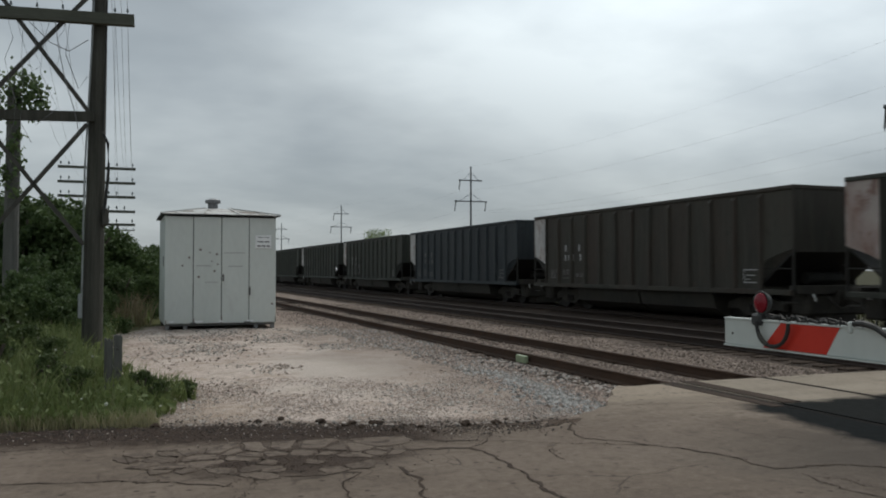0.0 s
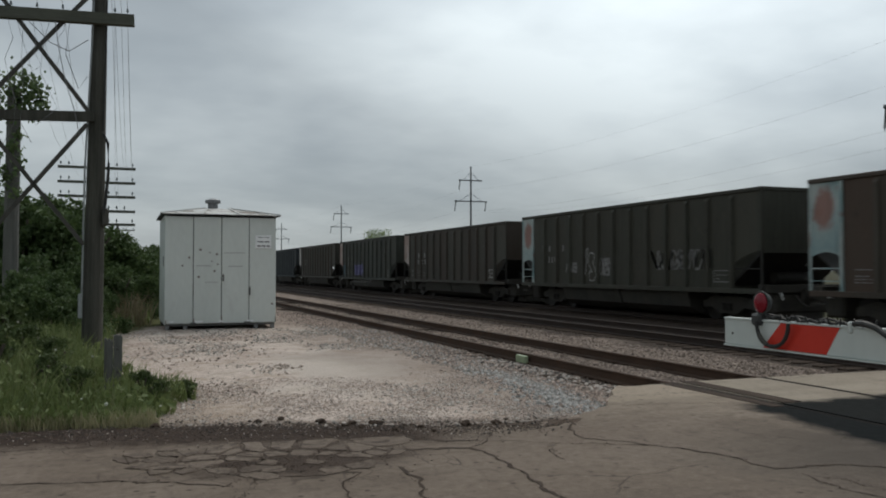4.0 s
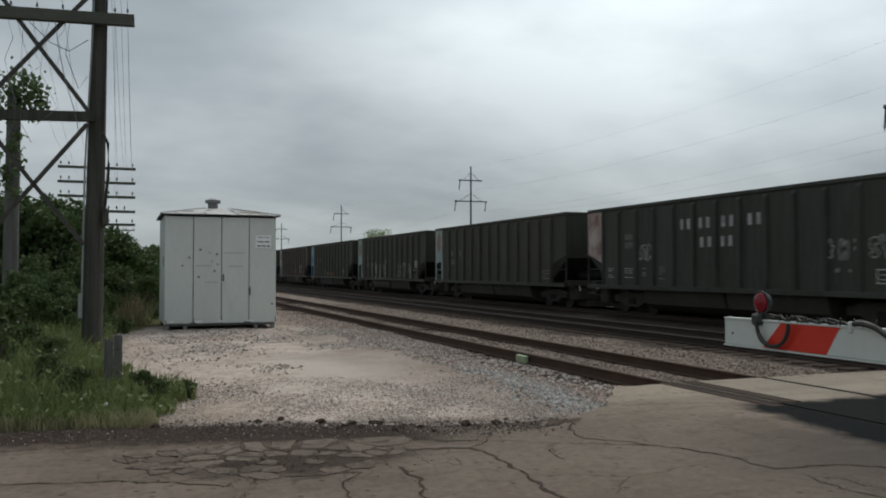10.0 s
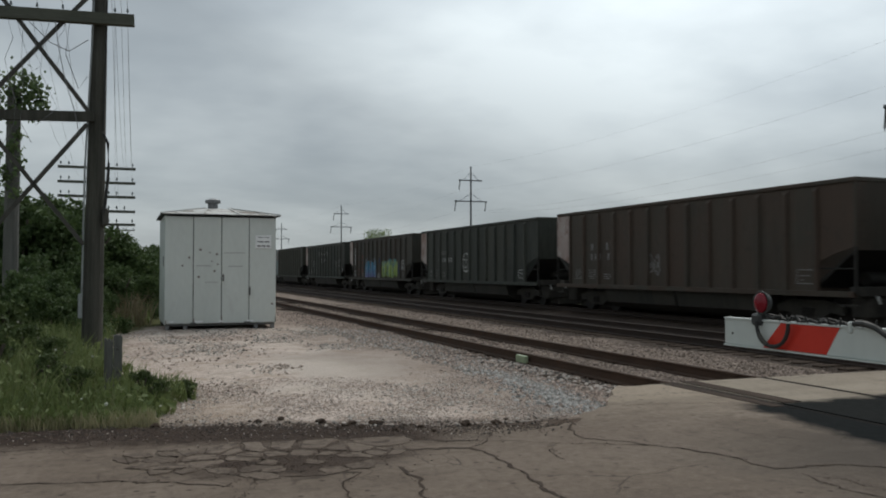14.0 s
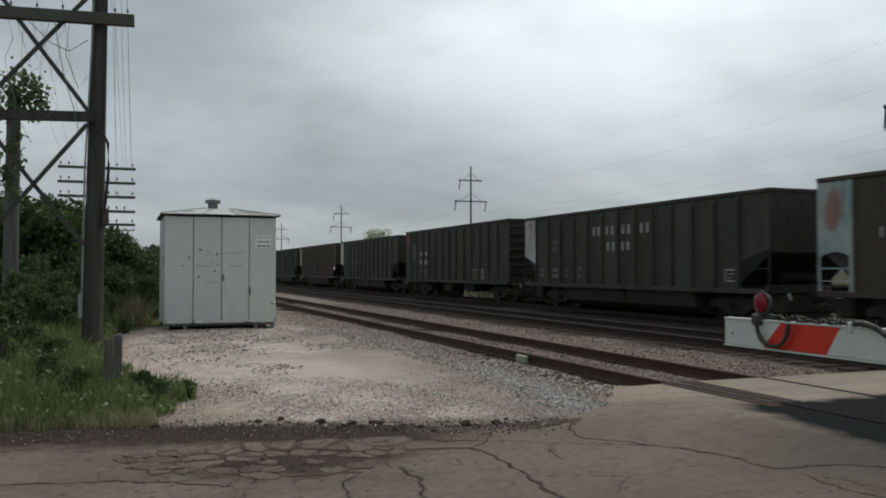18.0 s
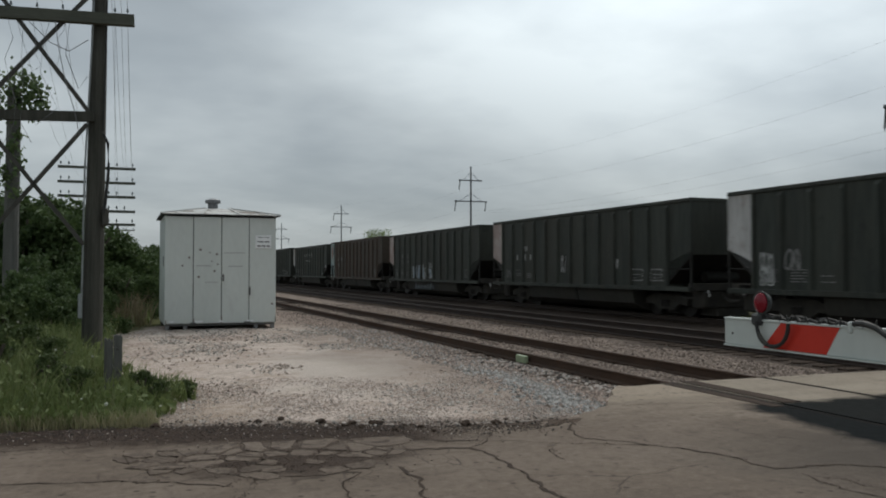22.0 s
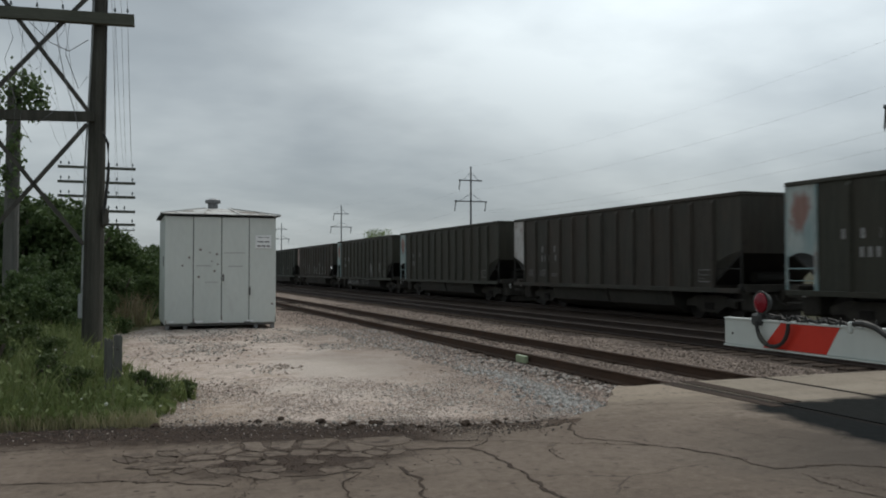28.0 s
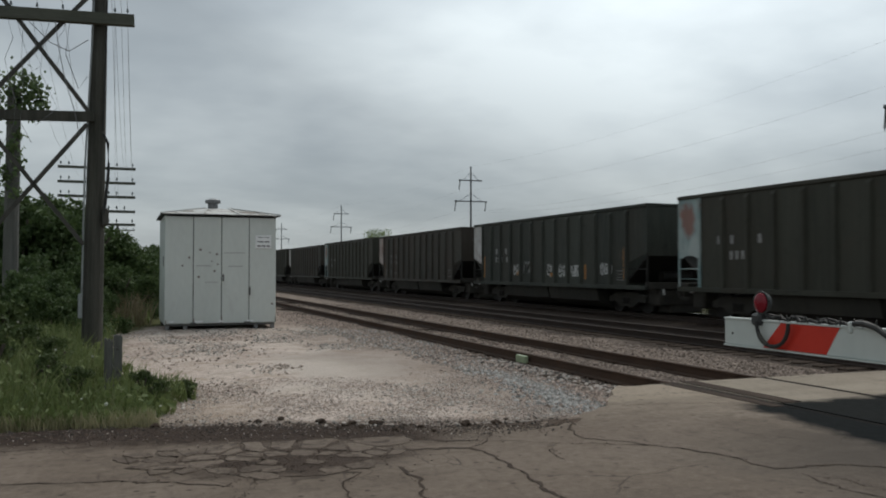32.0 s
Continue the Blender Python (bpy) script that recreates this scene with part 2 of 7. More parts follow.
    keep = rng(add, noise_fac(add, v, 0.9, 2.0), 0.55, 0.62)
    crack = add("ShaderNodeMath", {0: crack, 1: keep}, operation="MULTIPLY").outputs[0]
    col = mixc(add, rng(add, crack, 0.0, 1.0, 0.0, 0.7), col, (0.045, 0.037, 0.03))
    hgt = add("ShaderNodeMath", {0: crack, 1: -1.0, 2: f}, operation="MULTIPLY_ADD").outputs[0]
    hgt = add("ShaderNodeMath", {0: grit, 1: 1.6, 2: hgt}, operation="MULTIPLY_ADD").outputs[0]
    finish(add, col, 0.92, hgt, 0.5, 0.012, 0.0, sheen)
    return m


def noise_vec(add, v):
    n = add("ShaderNodeTexNoise", {"Vector": v, "Scale": 2.5, "Detail": 4.0}).outputs["Color"]
    return add("ShaderNodeVectorMath", {0: n, 1: (0.35, 0.35, 0.0)}, operation="MULTIPLY").outputs[0]


def car_paint(name, base, rust, rust_amount=0.5, dust=(0.11, 0.095, 0.08)):
    """Old car paint under coal dust: every sheet weathered in its own way, vertical streaks, rust blooms, dulled patches."""
    m, add = material(name)
    v = coords(add)
    rnd = add("ShaderNodeObjectInfo").outputs["Random"]
    along = add("ShaderNodeSeparateXYZ", {"Vector": v}).outputs["Y"]
    bay = add("ShaderNodeMath", {0: add("ShaderNodeMath", {0: along, 1: -1.0 / 1.02, 2: -1.05 / 1.02}, operation="MULTIPLY_ADD").outputs[0]}, operation="FLOOR").outputs[0]
    key = add("ShaderNodeCombineXYZ", {"X": bay, "Y": add("ShaderNodeMath", {0: rnd, 1: 57.0}, operation="MULTIPLY").outputs[0], "Z": 0.3}).outputs[0]
    own = add("ShaderNodeSeparateXYZ", {"Vector": add("ShaderNodeTexWhiteNoise", {"Vector": key}).outputs["Color"]})
    shift = add("ShaderNodeVectorMath", {0: add("ShaderNodeCombineXYZ", {"X": rnd, "Y": rnd, "Z": rnd}).outputs[0], 1: (31.0, 23.0, 17.0)}, operation="MULTIPLY").outputs[0]
    w = add("ShaderNodeVectorMath", {0: v, 1: shift}, operation="ADD").outputs[0]
    streak = noise_fac(add, add("ShaderNodeMapping", {"Vector": w, "Scale": (4.0, 4.0, 0.35)}).outputs[0], 2.2, 5.0, 0.6)
    panel = noise_fac(add, add("ShaderNodeMapping", {"Vector": w, "Scale": (0.6, 0.9, 0.5)}).outputs[0], 1.0, 4.0)
    fine = noise_fac(add, v, 40.0, 4.0, 0.6)
    bloom = noise_fac(add, w, 1.3, 7.0, 0.7, 0.5)
    scuff = noise_fac(add, w, 3.4, 7.0, 0.7, 0.6)
    col = mixc(add, rng(add, streak, 0.42, 0.72, 0.0, 0.7), base, dust)
    col = mixc(add, rng(add, own.outputs["X"], 0.45, 1.0, 0.0, 0.55), col, dust)
    col = mixc(add, rng(add, own.outputs["Y"], 0.5, 1.0, 0.0, rust_amount), col, rust)
    col = mixc(add, rng(add, panel, 0.4, 0.65, 0.0, 0.8 * rust_amount), col, rust)
    col = mixc(add, rng(add, bloom, 0.62 - 0.08 * rust_amount, 0.78, 0.0, 0.8), col, tuple(1.35 * c for c in rust))
    col = mixc(add, rng(add, scuff, 0.57, 0.68, 0.0, 0.5), col, tuple(0.55 * c for c in base))
    finish(add, col, rng(add, fine, 0.3, 0.7, 0.55, 0.8), fine, 0.15, 0.004, 0.0, 0.35)
    return m


def fade_paint(name, low, mid, high, z0, z1):
    """Spray paint that runs from one colour at the foot of the letters to another at their top."""
    m, add = material(name)
    v = coords(add)
    n = noise_fac(add, v, 1.6, 5.0, 0.6)
    z = add("ShaderNodeMath", {0: n, 1: 0.7, 2: add("ShaderNodeSeparateXYZ", {"Vector": v}).outputs["Z"]}, operation="MULTIPLY_ADD").outputs[0]
    f = rng(add, z, z0 + 0.35, z1 + 0.35)
    col = ramp(add, f, [(0.0, low), (0.5, mid), (1.0, high)])
    fine = noise_fac(add, v, 9.0, 5.0, 0.65)
    col = mixc(add, rng(add, fine, 0.52, 0.68, 0.0, 0.6), col, (0.035, 0.035, 0.035))
    finish(add, col, 0.75, fine, 0.05, 0.002)
    return m


def end_paint(name, base, pale, rust, blotch=False):
    """The marked end of a car: two tones in broad patches, rust blooms and grimy runs."""
    m, add = material(name)
    rnd = add("ShaderNodeObjectInfo").outputs["Random"]
    shift = add("ShaderNodeCombineXYZ", {"X": rnd, "Y": rnd, "Z": rnd}).outputs[0]
    v = add("ShaderNodeVectorMath", {0: coords(add), 1: add("ShaderNodeVectorMath", {0: shift, 1: (37.0, 37.0, 37.0)}, operation="MULTIPLY").outputs[0]}, operation="ADD").outputs[0]
    broad = noise_fac(add, v, 0.9, 3.0, 0.5)
    bloom = noise_fac(add, v, 1.5, 6.0, 0.65, 0.4)
    runs = noise_fac(add, add("ShaderNodeMapping", {"Vector": v, "Scale": (6.0, 6.0, 0.5)}).outputs[0], 2.0, 4.0)
    fine = noise_fac(add, v, 35.0)
    col = mixc(add, rng(add, broad, 0.4, 0.6), base, pale)
    col = mixc(add, rng(add, bloom, 0.6 if blotch else 0.52, 0.72 if blotch else 0.66, 0.0, 0.85), col, rust)
    if blotch:                              # one old burn-through high on the panel
        d = add("ShaderNodeVectorMath", {0: add("ShaderNodeVectorMath", {0: coords(add), 1: (0.0, 0.5, -2.95)}, operation="ADD").outputs[0], 1: (0.0, 1.6, 1.0)}, operation="MULTIPLY").outputs[0]
        d = add("ShaderNodeVectorMath", {0: d}, operation="LENGTH").outputs["Value"]
        d = add("ShaderNodeMath", {0: bloom, 1: -1.0, 2: d}, operation="MULTIPLY_ADD").outputs[0]
        col = mixc(add, rng(add, d, 0.12, -0.12, 0.0, 0.85), col, rust)
    col = mixc(add, rng(add, runs, 0.5, 0.8, 0.0, 0.6), col, (0.1, 0.085, 0.07))
    finish(add, col, 0.7, fine, 0.15, 0.004)
    return m


GROUND = ground_material()
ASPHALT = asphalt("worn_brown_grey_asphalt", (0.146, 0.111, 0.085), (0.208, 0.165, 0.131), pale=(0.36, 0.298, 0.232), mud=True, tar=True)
ASPHALT_PLATE = asphalt("broken_pale_asphalt", (0.135, 0.103, 0.08), (0.205, 0.162, 0.13), grime=0.8)
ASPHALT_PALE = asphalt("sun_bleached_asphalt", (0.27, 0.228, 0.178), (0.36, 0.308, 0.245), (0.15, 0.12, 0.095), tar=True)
CRACK = surface("crack_filled_with_dirt", (0.038, 0.028, 0.022), (0.085, 0.064, 0.05), 14, 3, 0.95, 0.3, 0.01, spec=0.1)
MUD = surface("dark_crumbled_mud", (0.034, 0.024, 0.018), (0.12, 0.088, 0.068), 14, 3, 0.95, 0.8, 0.03, spec=0.1)
RAIL = surface("rusty_rail_steel", (0.046, 0.027, 0.0175), (0.092, 0.055, 0.037), 25, 2, 0.75, 0.3, 0.004, 0.2)
RAIL_MAIN = surface("grimy_main_line_rail_steel", (0.026, 0.018, 0.0145), (0.055, 0.038, 0.03), 25, 2, 0.75, 0.3, 0.004, 0.2)
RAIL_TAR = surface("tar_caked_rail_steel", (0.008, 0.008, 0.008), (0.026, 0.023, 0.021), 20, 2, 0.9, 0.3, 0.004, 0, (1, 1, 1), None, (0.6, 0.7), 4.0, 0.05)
RAIL_TOP = surface("polished_rail_head", (0.3, 0.28, 0.27), (0.45, 0.43, 0.42), 10, 1, 0.38, 0.05, 0.002, 0.9)
TIE = surface("weathered_oak_tie", (0.034, 0.025, 0.019), (0.085, 0.064, 0.05), 18, 3, 0.95, 0.6, 0.02, 0, (1, 6, 1), spec=0.08)
STONE_PALE = stone_material("pale_limestone_chips", (0.33, 0.28, 0.245), (0.62, 0.56, 0.5))
STONE_GREY = stone_material("grey_ballast_stones", (0.08, 0.056, 0.045), (0.6, 0.475, 0.4))
STONE_BROWN = stone_material("brown_stained_chips", (0.14, 0.107, 0.086), (0.38, 0.31, 0.26))
STONE_BLUE = stone_material("fresh_blue_grey_stone", (0.15, 0.145, 0.135), (0.52, 0.5, 0.47))
STONE_BED = stone_material("dusty_ballast_stones", (0.06, 0.043, 0.034), (0.39, 0.31, 0.257))
STONE_SLATE = stone_material("dark_slate_grey_stone", (0.1, 0.095, 0.085), (0.3, 0.28, 0.255))
STONE_MUD = stone_material("muddy_brown_crumbs", (0.03, 0.021, 0.016), (0.15, 0.11, 0.085))
STONE_DARK = stone_material("dark_asphalt_crumbs", (0.03, 0.026, 0.022), (0.1, 0.085, 0.075))
SHED = surface("grey_painted_steel", (0.6, 0.635, 0.6), (0.69, 0.725, 0.69), 12, 0.8, 0.55, 0.05, 0.003, 0, (1, 1, 0.4), (0.55, 0.56, 0.54), (0.62, 0.8), 2.0)
SHED_ROOF = surface("pale_galvanised_roof", (0.44, 0.44, 0.42), (0.58, 0.58, 0.56), 14, 1.2, 0.5, 0.06, 0.003, 0.1, (1, 1, 1), (0.2, 0.14, 0.105), (0.56, 0.66), 2.2)
SHED_DARK = surface("shaded_seam_steel", (0.1, 0.1, 0.1), (0.16, 0.16, 0.155), 20, 2, 0.7)
VENT = surface("zinc_vent", (0.16, 0.165, 0.17), (0.25, 0.25, 0.25), 18, 2, 0.5, 0.1, 0.004, 0.4)
SIGN = surface("white_sign_face", (0.84, 0.85, 0.85), (0.88, 0.89, 0.89), 10, 1, 0.5, 0.02)
INK = surface("faded_black_print", (0.06, 0.06, 0.06), (0.12, 0.12, 0.12), 10, 1, 0.6, 0.02)
POLE = surface("tarred_weathered_pole_wood", (0.036, 0.036, 0.029), (0.094, 0.092, 0.077), 22, 2, 0.9, 0.6, 0.02, 0, (5, 5, 0.35), (0.1, 0.095, 0.085), (0.62, 0.75), 3)
# Paler than POLE: distance haze is mixed into the wood colour.
POLE_PALE = surface("hazy_grey_pole_wood", (0.085, 0.085, 0.078), (0.17, 0.168, 0.152), 22, 2, 0.9, 0.6, 0.02, 0, (5, 5, 0.35))
POLE_GREY = surface("greyed_crossarm_wood", (0.06, 0.065, 0.05), (0.13, 0.135, 0.11), 22, 2, 0.9, 0.5, 0.01, 0, (0.5, 4, 4))
IRON = surface("dark_brace_iron", (0.05, 0.05, 0.045), (0.1, 0.095, 0.082), 20, 2, 0.7, 0.2, 0.004, 0.3)
CONDUIT = surface("grey_conduit", (0.22, 0.24, 0.24), (0.3, 0.32, 0.32), 15, 2, 0.6)
GLASS_PIN = surface("dull_insulator_glass", (0.06, 0.075, 0.075), (0.1, 0.12, 0.12), 12, 2, 0.3)
WIRE = surface("old_line_wire", (0.14, 0.145, 0.145), (0.22, 0.225, 0.225), 12, 2, 0.7)
TOWER = surface("weathering_steel_mast", (0.09, 0.1, 0.105), (0.14, 0.15, 0.155), 6, 1, 0.7, 0.1, 0.004, 0.2)
STUB = surface("grey_split_post", (0.075, 0.078, 0.073), (0.155, 0.153, 0.14), 20, 3, 0.9, 0.6, 0.01, 0, (4, 4, 0.4))
GATE_WHITE = surface("white_reflective_sheet", (0.5, 0.54, 0.515), (0.6, 0.635, 0.605), 12, 2, 0.45, 0.02, 0.002, 0, (1, 1, 1), (0.5, 0.52, 0.5), (0.62, 0.8), 6)
GATE_RED = surface("red_reflective_sheet", (0.5, 0.03, 0.018), (0.62, 0.045, 0.025), 12, 2, 0.4, 0.02, 0.002)
GATE_GREY = surface("cast_lamp_housing", (0.035, 0.037, 0.036), (0.085, 0.088, 0.085), 15, 3, 0.6)
RUBBER = surface("black_rubber_cable", (0.018, 0.018, 0.018), (0.04, 0.04, 0.038), 20, 3, 0.6)
LENS = surface("red_lamp_lens", (0.14, 0.004, 0.012), (0.24, 0.007, 0.02), 8, 2, 0.25, 0.02)
TRUCK = surface("oily_cast_steel", (0.03, 0.0285, 0.025), (0.078, 0.07, 0.058), 14, 2, 0.8, 0.3, 0.006, 0.1)
WHEEL = surface("worn_wheel_steel", (0.02, 0.018, 0.016), (0.045, 0.04, 0.036), 14, 2, 0.6, 0.2, 0.004, 0.5)
WHITE_MARK = surface("chalky_white_paint", (0.42, 0.42, 0.4), (0.62, 0.62, 0.6), 9, 2, 0.8, 0.05)
TEXT_MARK = surface("worn_stencil_paint", (0.22, 0.217, 0.21), (0.46, 0.455, 0.44), 9, 2, 0.85, 0.05)
DULL_MARK = surface("dirty_white_paint", (0.12, 0.117, 0.112), (0.28, 0.272, 0.262), 7, 1.5, 0.85, 0.05)
ORANGE_MARK = surface("faded_orange_paint", (0.4, 0.17, 0.05), (0.5, 0.24, 0.07), 9, 2, 0.8, 0.05)
TEAL_MARK = surface("deep_teal_spray", (0.03, 0.13, 0.21), (0.07, 0.2, 0.3), 6, 1.2, 0.7, 0.05)
LILAC_MARK = surface("lilac_spray", (0.17, 0.17, 0.34), (0.27, 0.28, 0.46), 6, 1.2, 0.7, 0.05)
LIME_MARK = surface("lime_green_spray", (0.24, 0.32, 0.08), (0.42, 0.48, 0.15), 6, 1.2, 0.7, 0.05)
PALE_BLUE_MARK = surface("pale_blue_spray", (0.28, 0.36, 0.45), (0.45, 0.53, 0.6), 6, 1.2, 0.7, 0.05)
NAVY_MARK = surface("navy_placard", (0.02, 0.03, 0.08), (0.03, 0.05, 0.12), 8, 2, 0.7, 0.05)
PURPLE_MARK = surface("dull_violet_spray", (0.07, 0.06, 0.14), (0.12, 0.11, 0.22), 5, 1.2, 0.8, 0.05)
SPRAY_BLUE = fade_paint("lilac_to_teal_spray", (0.2, 0.2, 0.4), (0.12, 0.27, 0.42), (0.04, 0.2, 0.28), 1.1, 2.1)
SPRAY_LIME = fade_paint("lime_to_blue_spray", (0.24, 0.34, 0.1), (0.36, 0.44, 0.15), (0.05, 0.2, 0.32), 1.1, 2.3)
RUSTY_MARK = surface("dull_orange_paint", (0.16, 0.075, 0.03), (0.26, 0.12, 0.045), 9, 2, 0.8, 0.05)
RED_MARK = surface("faded_red_spray", (0.14, 0.05, 0.04), (0.24, 0.09, 0.07), 6, 1.2, 0.8, 0.05)
BARK = surface("shrub_bark", (0.06, 0.05, 0.04), (0.13, 0.11, 0.09), 20, 3, 0.9, 0.6, 0.02)
LEAF = leaf_material("hedge_leaves", (0.048, 0.08, 0.028), (0.1, 0.146, 0.055))
LEAF_FAR = leaf_material("far_tree_leaves", (0.13, 0.19, 0.07), (0.26, 0.33, 0.13))
VINE = leaf_material("vine_leaves", (0.08, 0.125, 0.053), (0.17, 0.23, 0.1))
GRASS = leaf_material("meadow_grass", (0.115, 0.152, 0.052), (0.225, 0.27, 0.108))
WEED_LEAF = leaf_material("leafy_weeds", (0.052, 0.078, 0.027), (0.112, 0.15, 0.058))
FIELD = leaf_material("far_field_grass", (0.035, 0.042, 0.02), (0.075, 0.078, 0.04))
STRAW = leaf_material("dry_pale_grass", (0.2, 0.19, 0.1), (0.36, 0.33, 0.2))
DRY_WEED = leaf_material("dry_brown_weed", (0.16, 0.135, 0.08), (0.28, 0.235, 0.15))
SCAR = surface("chipped_rusty_paint", (0.2, 0.17, 0.14), (0.36, 0.34, 0.31), 20, 6, 0.8, 0.1)
FAINT = surface("faint_grey_print", (0.38, 0.39, 0.38), (0.52, 0.53, 0.51), 20, 3, 0.6, 0.02)
BLOOM = surface("pale_weed_flower", (0.4, 0.42, 0.34), (0.55, 0.56, 0.48), 10, 2, 0.8, 0.05)

BLACK_P = car_paint("coal_black_car_paint", (0.030, 0.035, 0.029), (0.050, 0.042, 0.031), 0.3, (0.072, 0.078, 0.063))
BROWN_P = car_paint("red_brown_car_paint", (0.038, 0.036, 0.029), (0.060, 0.041, 0.031), 0.5, (0.072, 0.070, 0.055))
OLIVE_P = car_paint("dusty_olive_brown_car_paint", (0.037, 0.038, 0.028), (0.048, 0.039, 0.028), 0.4, (0.066, 0.066, 0.05))
BLUE_P = car_paint("blue_black_car_paint", (0.028, 0.035, 0.041), (0.046, 0.044, 0.040), 0.2, (0.063, 0.073, 0.074))
RUST_P = car_paint("warm_rust_car_paint", (0.050, 0.041, 0.031), (0.078, 0.048, 0.034), 0.6, (0.076, 0.069, 0.054))
TUB_P = car_paint("grimy_black_underframe_paint", (0.03, 0.03, 0.025), (0.048, 0.041, 0.032), 0.4, (0.06, 0.056, 0.046))
# Shade inside the open end bays, put into a near-black paint.
SHADE_P = car_paint("shade_black_bay_steel", (0.016, 0.016, 0.014), (0.03, 0.026, 0.022), 0.3, (0.036, 0.033, 0.028))
PINK_E = end_paint("pinkish_white_end_paint", (0.35, 0.265, 0.235), (0.44, 0.38, 0.35), (0.18, 0.08, 0.057))
WHITE_E = end_paint("chalk_white_end_paint", (0.46, 0.45, 0.43), (0.58, 0.57, 0.55), (0.27, 0.18, 0.15))
CYAN_E = end_paint("pale_cyan_end_paint", (0.24, 0.34, 0.34), (0.42, 0.47, 0.45), (0.27, 0.12, 0.09), blotch=True)
SKY_E = end_paint("sky_blue_end_paint", (0.16, 0.32, 0.41), (0.25, 0.4, 0.48), (0.05, 0.09, 0.12))


# ---- mesh helpers ----
def part(name, bm, mat, parent=None, label=""):
    me = bpy.data.meshes.new(name)
    bm.to_mesh(me)
    bm.free()
    me.materials.append(mat)
    ob = new(name, me)
    if parent:
        ob.parent = parent
    return tagged(ob, label=label)


def share(name, me, parent, m=None, label=""):
    ob = new(name, me)
    ob.parent = parent
    if m is not None:
        ob.matrix_basis = m
    return tagged(ob, label=label)


def raw(name, verts, faces, mat, parent=None, smooth=False):
    me = bpy.data.meshes.new(name)
    me.from_pydata([tuple(v) for v in verts], [], [tuple(f) for f in faces])
    me.materials.append(mat)
    if smooth:
        me.polygons.foreach_set("use_smooth", [True] * len(me.polygons))
    ob = new(name, me)
    if parent:
        ob.parent = parent
    return ob


def empty(name, x=0, y=0, z=0, rz=0):
    ob = new(name)
    ob.matrix_basis = pose(x, y, z, 0, 0, rz)
    return ob


def box(bm, x0, x1, y0, y1, z0, z1, bevel=0.0):
    r = bmesh.ops.create_cube(bm, size=1, matrix=Matrix.LocRotScale(((x0 + x1) / 2, (y0 + y1) / 2, (z0 + z1) / 2), None, (abs(x1 - x0), abs(y1 - y0), abs(z1 - z0))))
    if bevel:
        es = {e for v in r["verts"] for e in v.link_edges}
        bmesh.ops.bevel(bm, geom=list(es), offset=bevel, segments=1, affect="EDGES")
    return bm


def boxes(*dims, bevel=0.0):
    bm = bmesh.new()
    for d in dims:
        box(bm, *d, bevel=bevel)
    return bm


def beam(bm, a, b, w, h=None, up=(0, 0, 1)):
    """A squared bar from a to b."""
    a, b = Vector(a), Vector(b)
    d = (b - a)
    q = d.to_track_quat("Y", "Z").to_matrix().to_4x4()
    m = Matrix.Translation((a + b) / 2) @ q @ Matrix.Diagonal((w, d.length, h or w, 1))
    bmesh.ops.create_cube(bm, size=1, matrix=m)
    return bm


def rod(bm, a, b, r, r2=None, seg=10):
    a, b = Vector(a), Vector(b)
    d = b - a
    m = Matrix.Translation((a + b) / 2) @ d.to_track_quat("Z", "Y").to_matrix().to_4x4()
    bmesh.ops.create_cone(bm, cap_ends=True, segments=seg, radius1=r, radius2=r if r2 is None else r2, depth=d.length, matrix=m)
    return bm


def tube(bm, pts, r, seg=6):
    """A round tube through the points."""
    pts = [Vector(p) for p in pts]
    rings = []
    for i, p in enumerate(pts):
        d = (pts[min(i + 1, len(pts) - 1)] - pts[max(i - 1, 0)]).normalized()
        q = d.to_track_quat("Z", "Y")
        rings.append([bm.verts.new(p + q @ Vector((r * math.cos(2 * math.pi * k / seg), r * math.sin(2 * math.pi * k / seg), 0))) for k in range(seg)])
    for a, b in zip(rings, rings[1:]):
        for k in range(seg):
            bm.faces.new((a[k], a[(k + 1) % seg], b[(k + 1) % seg], b[k]))
    bm.faces.new(rings[0][::-1])
    bm.faces.new(rings[-1])
    return bm


def prism(bm, outline, lift):
    """An outline (points in space) pushed along lift."""
    lift = Vector(lift)
    a = [bm.verts.new(p) for p in outline]
    b = [bm.verts.new(Vector(p) + lift) for p in outline]
    bm.faces.new(a[::-1])
    bm.faces.new(b)
    n = len(a)
    for i in range(n):
        bm.faces.new((a[i], a[(i + 1) % n], b[(i + 1) % n], b[i]))
    return bm


def smooth01(v):
    v = np.clip(v, 0, 1)
    return v * v * (3 - 2 * v)


# ---- ground ----
TRACKS = (7.53, 12.62, 17.67)      # centre lines of the siding, the second track and the train's track
GAUGE = 0.7525                      # rail centre from the track's centre


def road_edge(x):
    return np.interp(x, [-400, -30, -1, 0.5, 1.7, 2.5, 3.2, 3.6, 4.2, 5.0, 5.85, 400], [9.4, 9.0, 8.62, 8.4, 7.95, 7.68, 7.35, 7.25, 7.5, 8.1, 9.3, 9.4])


